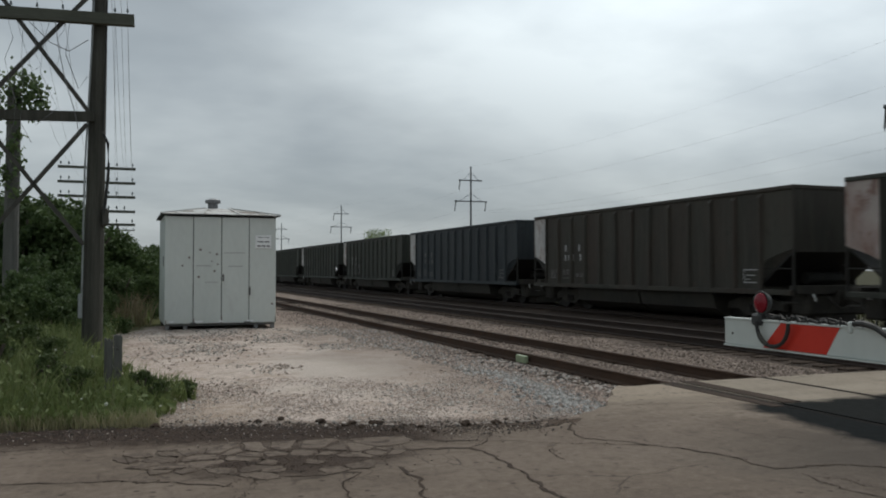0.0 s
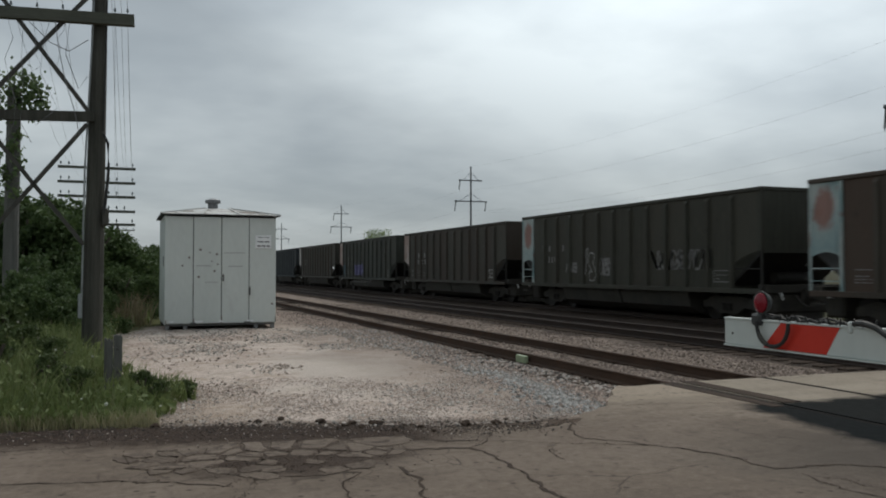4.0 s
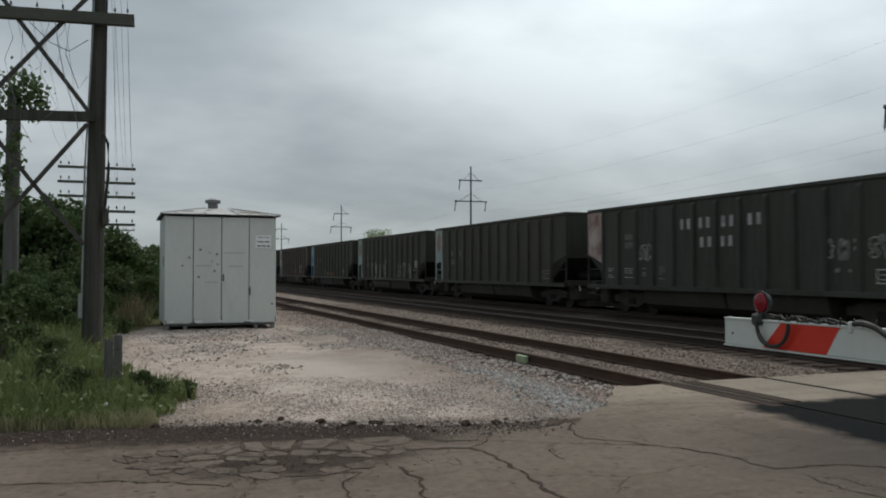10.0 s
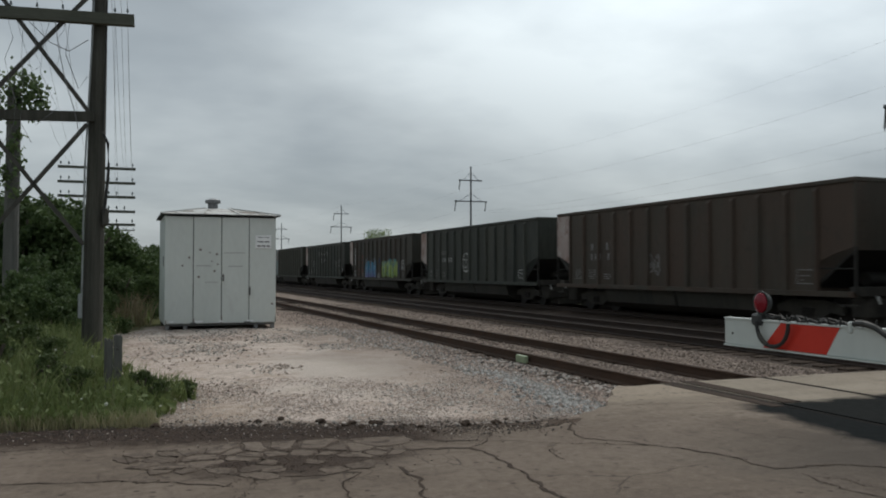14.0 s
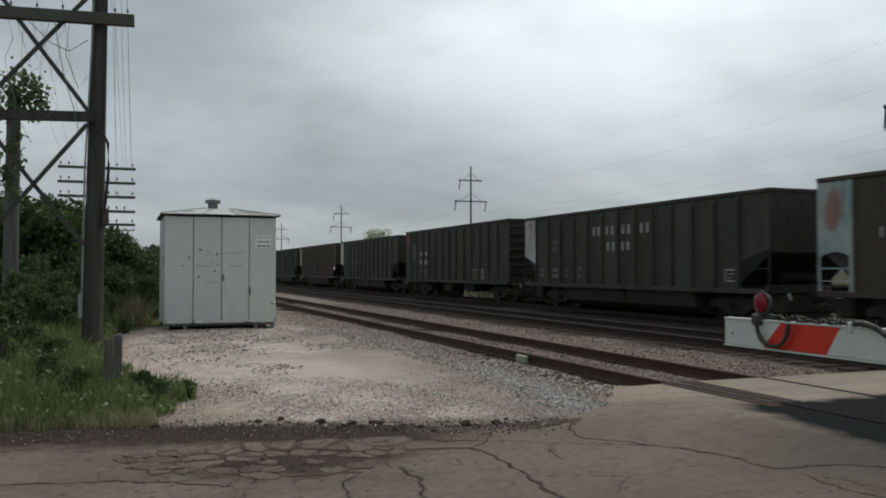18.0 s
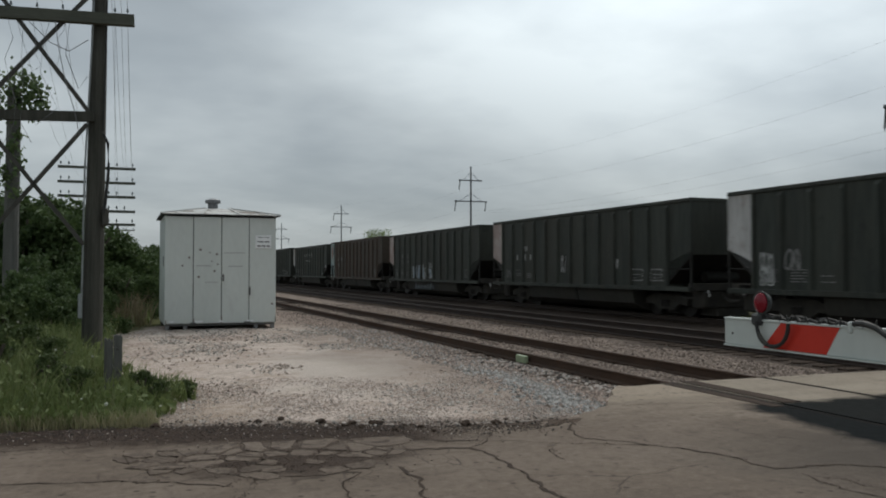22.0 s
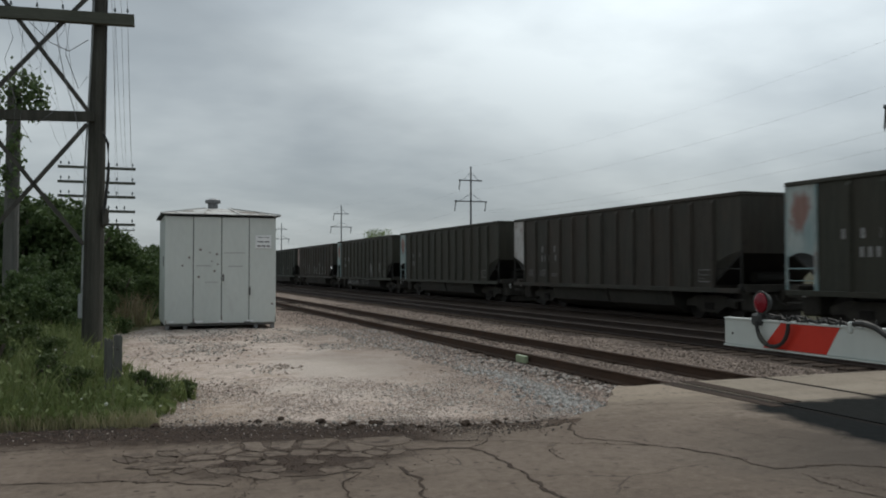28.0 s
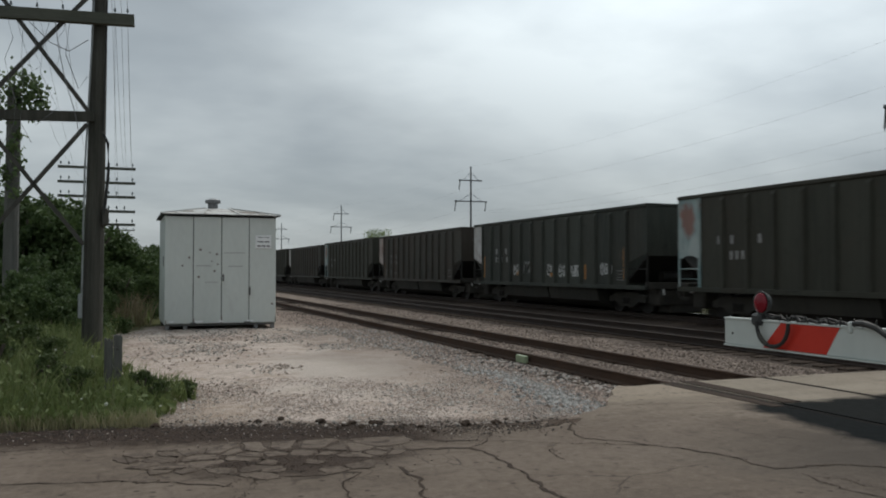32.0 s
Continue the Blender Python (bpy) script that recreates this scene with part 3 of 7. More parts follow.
def ground_z(x, y):
    x, y = np.asarray(x, float), np.asarray(y, float)
    z = -0.015 - 0.174 * smooth01((x - 4.6) / 1.5)
    z = z - 0.026 * smooth01((x - 10.0) / 1.0) - 0.35 * smooth01((x - 19.6) / 2.5)
    z = z + 0.015 * np.exp(-((x - 2.4) / 2.4) ** 2 - ((y - 22.6) / 5.5) ** 2)
    z = z - 0.14 * smooth01((-0.6 - x) / 2.0) * smooth01((y - 8) / 2)
    z = z + 0.018 * np.sin(1.7 * x + 0.6 * y) * np.sin(0.9 * y - 0.4 * x) + 0.008 * np.sin(5.1 * x - 2.3 * y) * np.sin(4.3 * y + 1.1 * x)
    under = smooth01((road_edge(x) - 0.22 - y) / 0.15) * smooth01((y + 9.6) / 0.4)
    return np.where(under > 0, z * (1 - under) - 0.19 * under, z)


def build_ground():
    near_x = np.arange(-9, 12.01, 0.14)
    xs = np.concatenate([[-2500, -1200, -500, -220, -110, -60, -36, -24, -17, -12.5], near_x, np.arange(12.5, 24, 0.5), [27, 32, 40, 55, 80, 120, 200, 400, 900, 2500]])
    near_y = np.arange(3.5, 30.01, 0.14)
    ys = np.concatenate([[-2500, -900, -300, -120, -60, -30, -18, -12, -10, -9.5, -9.2, -8, -5, -2, 1], near_y, np.arange(30.5, 60, 0.75), [64, 70, 80, 95, 120, 160, 240, 400, 800, 1500, 3000]])
    gx, gy = np.meshgrid(xs, ys)
    gz = ground_z(gx, gy)
    verts = np.stack([gx, gy, gz], -1).reshape(-1, 3)
    nx, ny = len(xs), len(ys)
    i = (np.arange(ny - 1)[:, None] * nx + np.arange(nx - 1)[None, :]).ravel()
    faces = np.stack([i, i + 1, i + 1 + nx, i + nx], -1)
    ob = raw("ground", verts.tolist(), faces.tolist(), GROUND, smooth=True)
    return tagged(ob, "pale crushed limestone, ballast and weedy soil", "ground", kind="structure")


ground = build_ground()


# ---- road and crossing ----
BED_DIRT = surface("brown_trackside_dirt", (0.022, 0.0155, 0.012), (0.09, 0.066, 0.052), 5, 1.2, 0.95, 0.5, 0.01, 0, (9, 0.5, 1), spec=0.1)
road = tagged(new("road"), "cracked grey asphalt road over the level crossing", "road", kind="structure")


def slab(name, x0, x1, y0, y1, mat, top=0.0, label="", fray=0.0, step=0.25):
    """A road slab; y1 None follows the frayed road edge."""
    r = random.Random(int(x0 * 31 + x1 * 17))
    n = max(2, int((min(x1, 30) - max(x0, -20)) / step))
    xs = np.linspace(x0, x1, n) if x0 > -25 and x1 < 35 else np.unique(np.concatenate([[x0], np.linspace(max(x0, -20), min(x1, 30), n), [x1]]))
    edge = [(x, (road_edge(x) if y1 is None else y1) + (r.uniform(-fray, fray) if fray else 0)) for x in xs]
    bm = bmesh.new()
    top_a = [bm.verts.new((x, y0, top)) for x, _ in edge]
    top_b = [bm.verts.new((x, y, top)) for x, y in edge]
    low_a = [bm.verts.new((x, y0, top - 0.18)) for x, _ in edge]
    low_b = [bm.verts.new((x, y + 0.06, top - 0.18)) for x, y in edge]
    for i in range(len(edge) - 1):
        bm.faces.new((top_a[i], top_a[i + 1], top_b[i + 1], top_b[i]))
        bm.faces.new((top_b[i], top_b[i + 1], low_b[i + 1], low_b[i]))
        bm.faces.new((low_a[i], low_a[i + 1], top_a[i + 1], top_a[i]))
    bm.faces.new((top_a[0], top_b[0], low_b[0], low_a[0]))
    bm.faces.new((low_a[-1], low_b[-1], top_b[-1], top_a[-1]))
    bmesh.ops.recalc_face_normals(bm, faces=bm.faces)
    return part(name, bm, mat, road, label)


slab("carriageway", -200, 6.737, -9, None, ASPHALT, 0.0, fray=0.06, step=0.16)
slab("rail_margin", 6.56, 6.735, 7.3, 9.36, BED_DIRT, 0.006, "brown dirt beside the rail", 0.07, 0.03)
for _c, _w in zip(TRACKS, (0, 1, 2)):
    slab("crossing_panel", _c - GAUGE + 0.11, _c + GAUGE - 0.05, -9, 9.4, ASPHALT_PALE if _w == 0 else ASPHALT, -0.004, "asphalt between the rails")
    _nx = (TRACKS[_w + 1] if _w < 2 else 60) - (GAUGE if _w < 2 else 0)
    slab("crossing_panel", _c + GAUGE + 0.06, _nx - 0.07, -9, 9.4 if _w < 2 else 8.6, ASPHALT_PALE if _w == 0 else ASPHALT, -0.004, "asphalt between the tracks")
slab("flangeway", 6.818, 6.884, -9, 9.38, MUD, -0.045, "dirt-filled groove beside the rail")
slab("rail_margin", 6.91, 7.15, 7.5, 9.38, BED_DIRT, 0.004, "brown dirt beside the rail", 0.08, 0.03)


CRACK_LINES = []


def crack(pts, w):
    """A dirt-filled crack: a ragged ribbon just above the asphalt."""
    r = random.Random(int(pts[0][0] * 1000))
    CRACK_LINES.extend(zip(pts, pts[1:]))
    w = 0.66 * w
    line = []
    for (x0, y0), (x1, y1) in zip(pts, pts[1:]):
        n = max(2, int(math.hypot(x1 - x0, y1 - y0) / 0.07))
        for i in range(n):
            t = i / n
            line.append((x0 + (x1 - x0) * t + r.uniform(-0.026, 0.026), y0 + (y1 - y0) * t + r.uniform(-0.03, 0.03)))
    line.append(pts[-1])
    bm = bmesh.new()
    prev = None
    for i, (x, y) in enumerate(line):
        a, b = line[max(i - 1, 0)], line[min(i + 1, len(line) - 1)]
        d = Vector((b[0] - a[0], b[1] - a[1])).normalized()
        ww = w * r.uniform(0.15, 1.4) / 2
        cur = [bm.verts.new((x - d.y * ww, y + d.x * ww, 0.004)), bm.verts.new((x + d.y * ww, y - d.x * ww, 0.004))]
        if prev:
            bm.faces.new((prev[0], prev[1], cur[1], cur[0]))
        prev = cur
    bmesh.ops.recalc_face_normals(bm, faces=bm.faces)
    return part("crack", bm, CRACK, road)


crack([(4.19, 7.39), (3.92, 7.01), (3.83, 6.69), (3.82, 6.51), (4.05, 6.32), (4.18, 6.09), (4.32, 5.89), (4.41, 5.72), (4.52, 5.45), (4.49, 5.22), (4.54, 5.04)], 0.034)
crack([(4.54, 5.04), (4.78, 5.01), (5.07, 4.97), (5.35, 4.77), (5.70, 4.45)], 0.030)
crack([(4.63, 4.85), (4.57, 4.63), (4.55, 4.41), (4.63, 4.14)], 0.020)
crack([(4.69, 4.70), (4.78, 4.58), (4.76, 4.42), (4.80, 4.28)], 0.016)
crack([(1.85, 6.76), (2.29, 6.61), (2.73, 6.52)], 0.070)
crack([(2.73, 6.52), (2.77, 6.20), (2.75, 5.79), (2.73, 5.43), (2.68, 5.15), (2.69, 4.87), (2.68, 4.56)], 0.050)
crack([(2.89, 6.78), (3.14, 6.66), (3.54, 6.40), (3.88, 6.23), (4.16, 6.07)], 0.020)
crack([(1.99, 6.10), (1.97, 5.83), (1.98, 5.65), (1.91, 5.41), (1.81, 5.09)], 0.045)
crack([(1.65, 6.02), (1.48, 5.80), (1.43, 5.66), (1.38, 5.26)], 0.018)
crack([(3.11, 7.25), (3.11, 7.02), (2.98, 6.75), (2.74, 6.54)], 0.020)
crack([(3.38, 6.39), (3.26, 6.04), (3.23, 5.84)], 0.010)
crack([(-1.15, 7.76), (-0.65, 7.71), (-0.27, 7.68), (0.17, 7.64)], 0.020)
crack([(-0.90, 6.58), (-0.40, 6.45), (-0.04, 6.38), (0.29, 6.24), (0.68, 5.94)], 0.030)
crack([(1.65, 6.02), (1.32, 6.04), (1.01, 6.10), (0.78, 6.11), (0.68, 5.94)], 0.025)
crack([(0.93, 6.11), (0.81, 5.80), (0.70, 5.51)], 0.010)
crack([(5.11, 7.97), (5.78, 7.88), (6.42, 7.64)], 0.018)
crack([(2.33, 7.67), (2.36, 7.11), (2.63, 6.83), (2.89, 6.78)], 0.040)


def cell_of(c, others, reach):
    """The part of a square around c that lies nearer to c than to any other centre."""
    poly = [(c[0] - reach, c[1] - reach), (c[0] + reach, c[1] - reach), (c[0] + reach, c[1] + reach), (c[0] - reach, c[1] + reach)]
    for o in others:
        dx, dy = o[0] - c[0], o[1] - c[1]
        lim = (dx * (o[0] + c[0]) + dy * (o[1] + c[1])) / 2
        out = []
        for a, b in zip(poly, poly[1:] + poly[:1]):
            da, db = dx * a[0] + dy * a[1] - lim, dx * b[0] + dy * b[1] - lim
            if da <= 0:
                out.append(a)
            if da * db < 0:
                t = da / (da - db)
                out.append((a[0] + (b[0] - a[0]) * t, a[1] + (b[1] - a[1]) * t))
        poly = out
    return poly


def broken_plates():
    """Alligatored asphalt: worn plates, rounded at the corners, standing in dark dirt."""
    r = random.Random(5)
    cx0, cy0, rx, ry = 1.12, 6.85, 1.15, 0.72
    pts = []
    for i in range(15):
        for j in range(10):
            pts.append((-0.25 + 0.19 * (i + 0.5 * (j % 2)) + r.uniform(-0.09, 0.09), 5.95 + 0.19 * j + r.uniform(-0.08, 0.08) - 0.32 * (0.19 * i - 1.2)))
    pts = [p for p in pts if r.random() < 0.85 and p[0] * 0.38 + p[1] < 7.72]
    for c in pts:
        d = math.hypot((c[0] - cx0) / rx, (c[1] - cy0) / ry)
        sunk = math.hypot((c[0] - 1.55) / 0.6, (c[1] + 0.3 * c[0] - 6.98) / 0.26)
        if d > r.uniform(0.75, 1.1) or r.random() < 0.06 + 0.75 * max(0.0, 1.2 - sunk):
            continue
        near = [o for o in pts if o != c and abs(o[0] - c[0]) < 0.6 and abs(o[1] - c[1]) < 0.6]
        q = cell_of(c, near, 0.36)
        gx, gy = sum(p[0] for p in q) / len(q), sum(p[1] for p in q) / len(q)
        s = r.uniform(0.74, 0.94) + 0.12 * max(0.0, d - 0.4)
        for cut in (0.12, 0.22):
            q = [((1 - t) * a[0] + t * b[0] + r.uniform(-0.02, 0.02), (1 - t) * a[1] + t * b[1] + r.uniform(-0.02, 0.02)) for a, b in zip(q, q[1:] + q[:1]) for t in (cut, 1 - cut)]
        z = r.uniform(0.004, 0.011)
        bm = bmesh.new()
        rows = [[bm.verts.new((gx + (x - gx) * s * m, gy + (y - gy) * s * m, h)) for x, y in q] for m, h in ((1.0, -0.01), (0.98, z * 0.6), (0.86, z))]
        for a, b in zip(rows, rows[1:]):
            for k in range(len(q)):
                f = bm.faces.new((a[k], a[(k + 1) % len(q)], b[(k + 1) % len(q)], b[k]))
                f.smooth = True
        bm.faces.new(rows[-1])
        part("asphalt_plate", bm, ASPHALT_PLATE, road)


broken_plates()


# ---- tracks ----
def rail_mesh(y0, y1):
    """A flat-bottomed rail along y, its top at z = 0."""
    prof = [(-0.075, -0.17), (0.075, -0.17), (0.075, -0.157), (0.012, -0.135), (0.01, -0.045), (0.034, -0.035), (0.036, -0.008), (0.027, 0.0), (-0.027, 0.0), (-0.036, -0.008), (-0.034, -0.035), (-0.01, -0.045), (-0.012, -0.135), (-0.075, -0.157)]
    me = bpy.data.meshes.new("rail")
    n = len(prof)
    verts = [(x, y0, z) for x, z in prof] + [(x, y1, z) for x, z in prof]
    faces = [(i, (i + 1) % n, n + (i + 1) % n, n + i) for i in range(n)] + [tuple(range(n))[::-1], tuple(range(n, 2 * n))]
    me.from_pydata(verts, [], faces)
    me.materials.append(RAIL)
    me.materials.append(RAIL_TOP)
    me.polygons[7].material_index = 1
    return me


RAIL_OLD = rail_mesh(9.4, 600)
RAIL_ROAD = rail_mesh(-120, 9.4)
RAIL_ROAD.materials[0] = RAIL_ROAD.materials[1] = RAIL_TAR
RAIL_OLD.polygons[7].material_index = 0
RAIL_USED = rail_mesh(-120, 600)
RAIL_GRIMY = rail_mesh(-120, 600)
for _me in (RAIL_USED, RAIL_GRIMY):
    _me.materials[0] = RAIL_MAIN
RAIL_GRIMY.polygons[7].material_index = 0


def tie_mesh():
    me = bpy.data.meshes.new("tie")
    bm = boxes((-1.3, 1.3, -0.115, 0.115, -0.36, -0.176), bevel=0.012)
    bm.to_mesh(me)
    bm.free()
    me.materials.append(TIE)
    return me


TIE_MESH = tie_mesh()


def build_track(i, c):
    tr = tagged(empty("railway_track", c, 0, 0), ("rusty siding rails half sunk in pale stone" if i == 0 else "brown rails on dark oily ballast"), "track", "parallel tracks", "structure")
    me = (RAIL_OLD, RAIL_GRIMY, RAIL_USED)[i]
    for s in (-1, 1):
        share("rail", me, tr, pose(s * GAUGE, 0, 0))
        if i == 0:
            share("rail", RAIL_ROAD, tr, pose(s * GAUGE, 0, 0), "dirt-caked rail sunk in the road")
    r = random.Random(i)
    y = 9.9
    for k in range(150):
        share("tie", TIE_MESH, tr, pose(r.uniform(-0.04, 0.04), y, (-0.012 if i == 0 else 0.0), 0, 0, r.uniform(-0.8, 0.8)))
        y += 0.53 + r.uniform(-0.02, 0.02)
    bm = bmesh.new()
    while y < 240:
        box(bm, -1.3, 1.3, y - 0.115, y + 0.115, -0.36, -0.176)
        y += 0.53
    tagged(part("ties_far_off", bm, TIE, tr), kind="stuff")
    return tr


def main_bed():
    """The raised stone shoulders of the two main tracks, between the rails and beside them."""
    xs = [10.3, 10.75, 11.2, 11.75, 12.62, 13.5, 14.2, 15.1, 16.0, 16.8, 17.67, 18.5, 19.3, 20.0, 20.8]
    zs = [-0.24, -0.238, -0.215, -0.196, -0.182, -0.185, -0.22, -0.25, -0.21, -0.18, -0.18, -0.18, -0.22, -0.34, -0.5]
    ys = np.concatenate([np.arange(9.6, 50, 0.5), np.arange(50, 600, 10)])
    verts = [(x, y, z + 0.015 * noise.noise(Vector((x * 1.3, y * 1.3, 0)))) for y in ys for x, z in zip(xs, zs)]
    n = len(xs)
    faces = [(j * n + i, j * n + i + 1, (j + 1) * n + i + 1, (j + 1) * n + i) for j in range(len(ys) - 1) for i in range(n - 1)]
    return tagged(raw("ballast_bed", verts, faces, BED, smooth=True), "dark oily ballast bed under the main tracks", "ballast", kind="structure")


BED = surface("oily_rust_dusted_ballast", (0.032, 0.025, 0.0205), (0.088, 0.068, 0.055), 14, 1.5, 0.95, 0.9, 0.03, 0, (1, 1, 1), (0.1, 0.078, 0.064), (0.6, 0.72), 1.2, spec=0.08)
for _i, _c in enumerate(TRACKS):
    build_track(_i, _c)
main_bed()


# ---- loose stones ----
def stones(name, mat, label, count, where, lo, hi, seed, flat=0.7):
    """Scattered chips: jittered eight-sided stones resting on the ground."""
    r = np.random.default_rng(seed)
    base = np.array([(1, 0, 0), (0, 1, 0), (-1, 0, 0), (0, -1, 0), (0, 0, 1), (0, 0, -0.6)], float)
    tri = np.array([(0, 1, 4), (1, 2, 4), (2, 3, 4), (3, 0, 4), (1, 0, 5), (2, 1, 5), (3, 2, 5), (0, 3, 5)])
    p = where(r, count)
    n = len(p)
    v = np.repeat(base[None], n, 0) + r.uniform(-0.3, 0.3, (n, 6, 3))
    size = lo + (hi - lo) * r.random((n, 1, 1)) ** 2.2
    v = v * size * np.array([1, 1, flat])
    a = r.uniform(0, 6.28, n)
    c, s = np.cos(a)[:, None], np.sin(a)[:, None]
    x, y = v[..., 0] * c - v[..., 1] * s, v[..., 0] * s + v[..., 1] * c
    v = np.stack([x + p[:, 0:1], y + p[:, 1:2], v[..., 2] + p[:, 2:3] + size[:, :, 0] * 0.2], -1)
    f = (tri[None] + 6 * np.arange(n)[:, None, None]).reshape(-1, 3)
    return tagged(raw(name, v.reshape(-1, 3).tolist(), f.tolist(), mat), label, "stones", kind="stuff")


def on_ground(x, y, keep=None):
    m = y > road_edge(x) + 0.02
    if keep is not None:
        m &= keep
    x, y = x[m], y[m]
    return np.stack([x, y, ground_z(x, y)], -1)


def packed(x, y):
    """Under 1 on the hard, smooth apron in the middle of the lot."""
    return np.hypot((x - 3.3) / 1.3, (y - 13.2) / 2.5) + 0.16 * np.sin(2.7 * x + 1.1 * y) + 0.1 * np.sin(5.3 * x - 2.2 * y)


def lot(r, n):
    y = 7.6 + 15 * r.random(n) ** 1.2
    x = -0.6 + 6.6 * r.random(n)
    patch = np.sin(2.1 * x + 0.7 * y) + np.sin(1.3 * y - 1.7 * x + 1) + 0.7 * np.sin(4.3 * x + 2.9 * y)
    return on_ground(x, y, (patch > r.normal(0.5, 0.6, n)) & (packed(x, y) > 1.0 + 0.4 * r.random(n)))


def shoulder(r, n):
    y = 7.6 + 26 * r.random(n) ** 1.6
    x = 3.4 + 3.35 * r.random(n) ** 0.6
    return on_ground(x, y, (packed(x, y) > 1.0 + 0.3 * r.random(n)) & (x > 4.2 + 0.8 * r.random(n)))


def belt(r, n):
    """Coarse stone thrown up in a belt between the apron and the siding."""
    y = 11.0 + 12 * r.random(n) ** 1.2
    x = 6.6 - 2.0 * r.random(n) ** 1.2
    return on_ground(x, y, packed(x, y) > 1.0 + 0.25 * r.random(n))


def shed_front(r, n):
    """Coarser stone left lying in front of the shed."""
    y = 15.4 + 6.2 * r.random(n)
    x = 0.6 + 4.4 * r.random(n)
    patch = np.sin(3.1 * x + 1.3 * y) + np.sin(1.9 * y - 2.6 * x)
    return on_ground(x, y, patch > r.normal(0.4, 0.5, n))


def fresh(r, n):
    t = r.random(n) ** 1.2
    x, y = 4.72 + 0.78 * t + r.normal(0, 0.24, n), 8.1 + 4.2 * t + r.normal(0, 0.4, n)
    return on_ground(x, y, (x < 6.6) & (x > 4.1))


def between(r, n):
    y = 9.5 + 32 * r.random(n) ** 1.7
    x = np.where(r.random(n) < 0.35, 6.9 + 1.25 * r.random(n), 8.35 + 2.6 * r.random(n))
    return on_ground(x, y)


def frayed(r, n):
    x = -1.5 + 5.6 * r.random(n)
    y = road_edge(x) + r.normal(0.0, 0.2, n)
    return np.stack([x, y, np.maximum(ground_z(x, y), 0.0)], -1)


def stained(r, n):
    """Brown-stained stones lying in loose clusters before the shed."""
    c = r.integers(0, 8, n)
    x = np.array([0.45, 0.9, 1.5, 2.4, 1.0, 2.25, 1.25, 1.9])[c] + r.normal(0, 1, n) * np.array([0.2, 0.3, 0.4, 0.5, 0.3, 0.2, 0.3, 0.5])[c]
    y = np.array([16.4, 14.3, 18.2, 19.0, 19.8, 12.9, 11.0, 15.6])[c] + r.normal(0, 1, n) * np.array([0.7, 0.5, 0.8, 0.7, 0.5, 0.3, 0.4, 0.6])[c]
    return on_ground(x, y, (x > 0.1) & (y < 21.5))


def strewn(r, n):
    y, x = 7.5 + 4.2 * r.random(n) ** 1.5, 0.4 + 4.6 * r.random(n)
    patch = np.sin(3.7 * x + 2.1 * y) + np.sin(2.9 * y - 4.1 * x + 1)
    return on_ground(x, y, (packed(x, y) > 0.75 + 0.4 * r.random(n)) & (patch > r.normal(-0.6, 0.8, n)))


def rail_side(r, n):
    y = 9.6 + 15 * r.random(n) ** 1.4
    x = 6.62 - np.abs(r.normal(0, 0.75, n))
    return on_ground(x, y)


def tie_ends(r, n):
    y = 9.5 + 34 * r.random(n) ** 1.6
    x = 10.5 + 1.25 * r.random(n) ** 0.8
    return np.stack([x, y, np.interp(x, [10.3, 10.75, 11.2, 11.75], [-0.24, -0.238, -0.215, -0.196])], -1)


def rail_foot(r, n):
    y = 8.9 + 5.5 * r.random(n) ** 1.3
    x = 6.62 - np.abs(r.normal(0, 0.3, n)) - 0.12 * np.maximum(0, 10.5 - y)
    return on_ground(x, y)


def mud_band(r, n):
    x = -3.0 + 6.8 * r.random(n)
    y = road_edge(x) - 0.75 * np.abs(r.normal(0, 0.55, n)) * np.interp(x, [-3, 2, 3.8], [1, 1, 0.3]) + 0.08
    return np.stack([x, y, np.where(y < road_edge(x), 0.001, ground_z(x, y))], -1)


def plate_dirt(r, n):
    return np.stack([r.normal(1.3, 0.42, n), r.normal(6.6, 0.24, n), np.full(n, 0.001)], -1)


def crack_grit(r, n):
    a = np.array(CRACK_LINES)
    k = r.integers(0, len(a), n)
    t = r.random((n, 1))
    p = a[k, 0] * (1 - t) + a[k, 1] * t + r.normal(0, 0.025, (n, 2))
    return np.stack([p[:, 0], p[:, 1], np.full(n, 0.001)], -1)


def clod(x, y, w, seed):
    """One lump of broken asphalt."""
    bm = bmesh.new()
    bmesh.ops.create_icosphere(bm, subdivisions=3, radius=1.0)
    for v in bm.verts:
        d = v.co.normalized()
        v.co = d * (0.8 + 0.42 * noise.noise(d * 1.7 + Vector((seed, 0, 0))) + 0.22 * noise.noise(d * 4.5 + Vector((0, seed, 0))))
        v.co = Vector((v.co.x * w, v.co.y * w * 0.8, max(v.co.z, -0.5) * w * 0.55))
    o = part("asphalt_clod", bm, MUD)
    o.matrix_basis = pose(x, y, max(float(ground_z(x, y)), 0.0 if y < road_edge(x) else -1.0) + 0.2 * w, 0, 0, 40 * seed)
    return tagged(o, "dark crumbled lump of asphalt at the road edge", "asphalt lump", "lumps along the road edge")


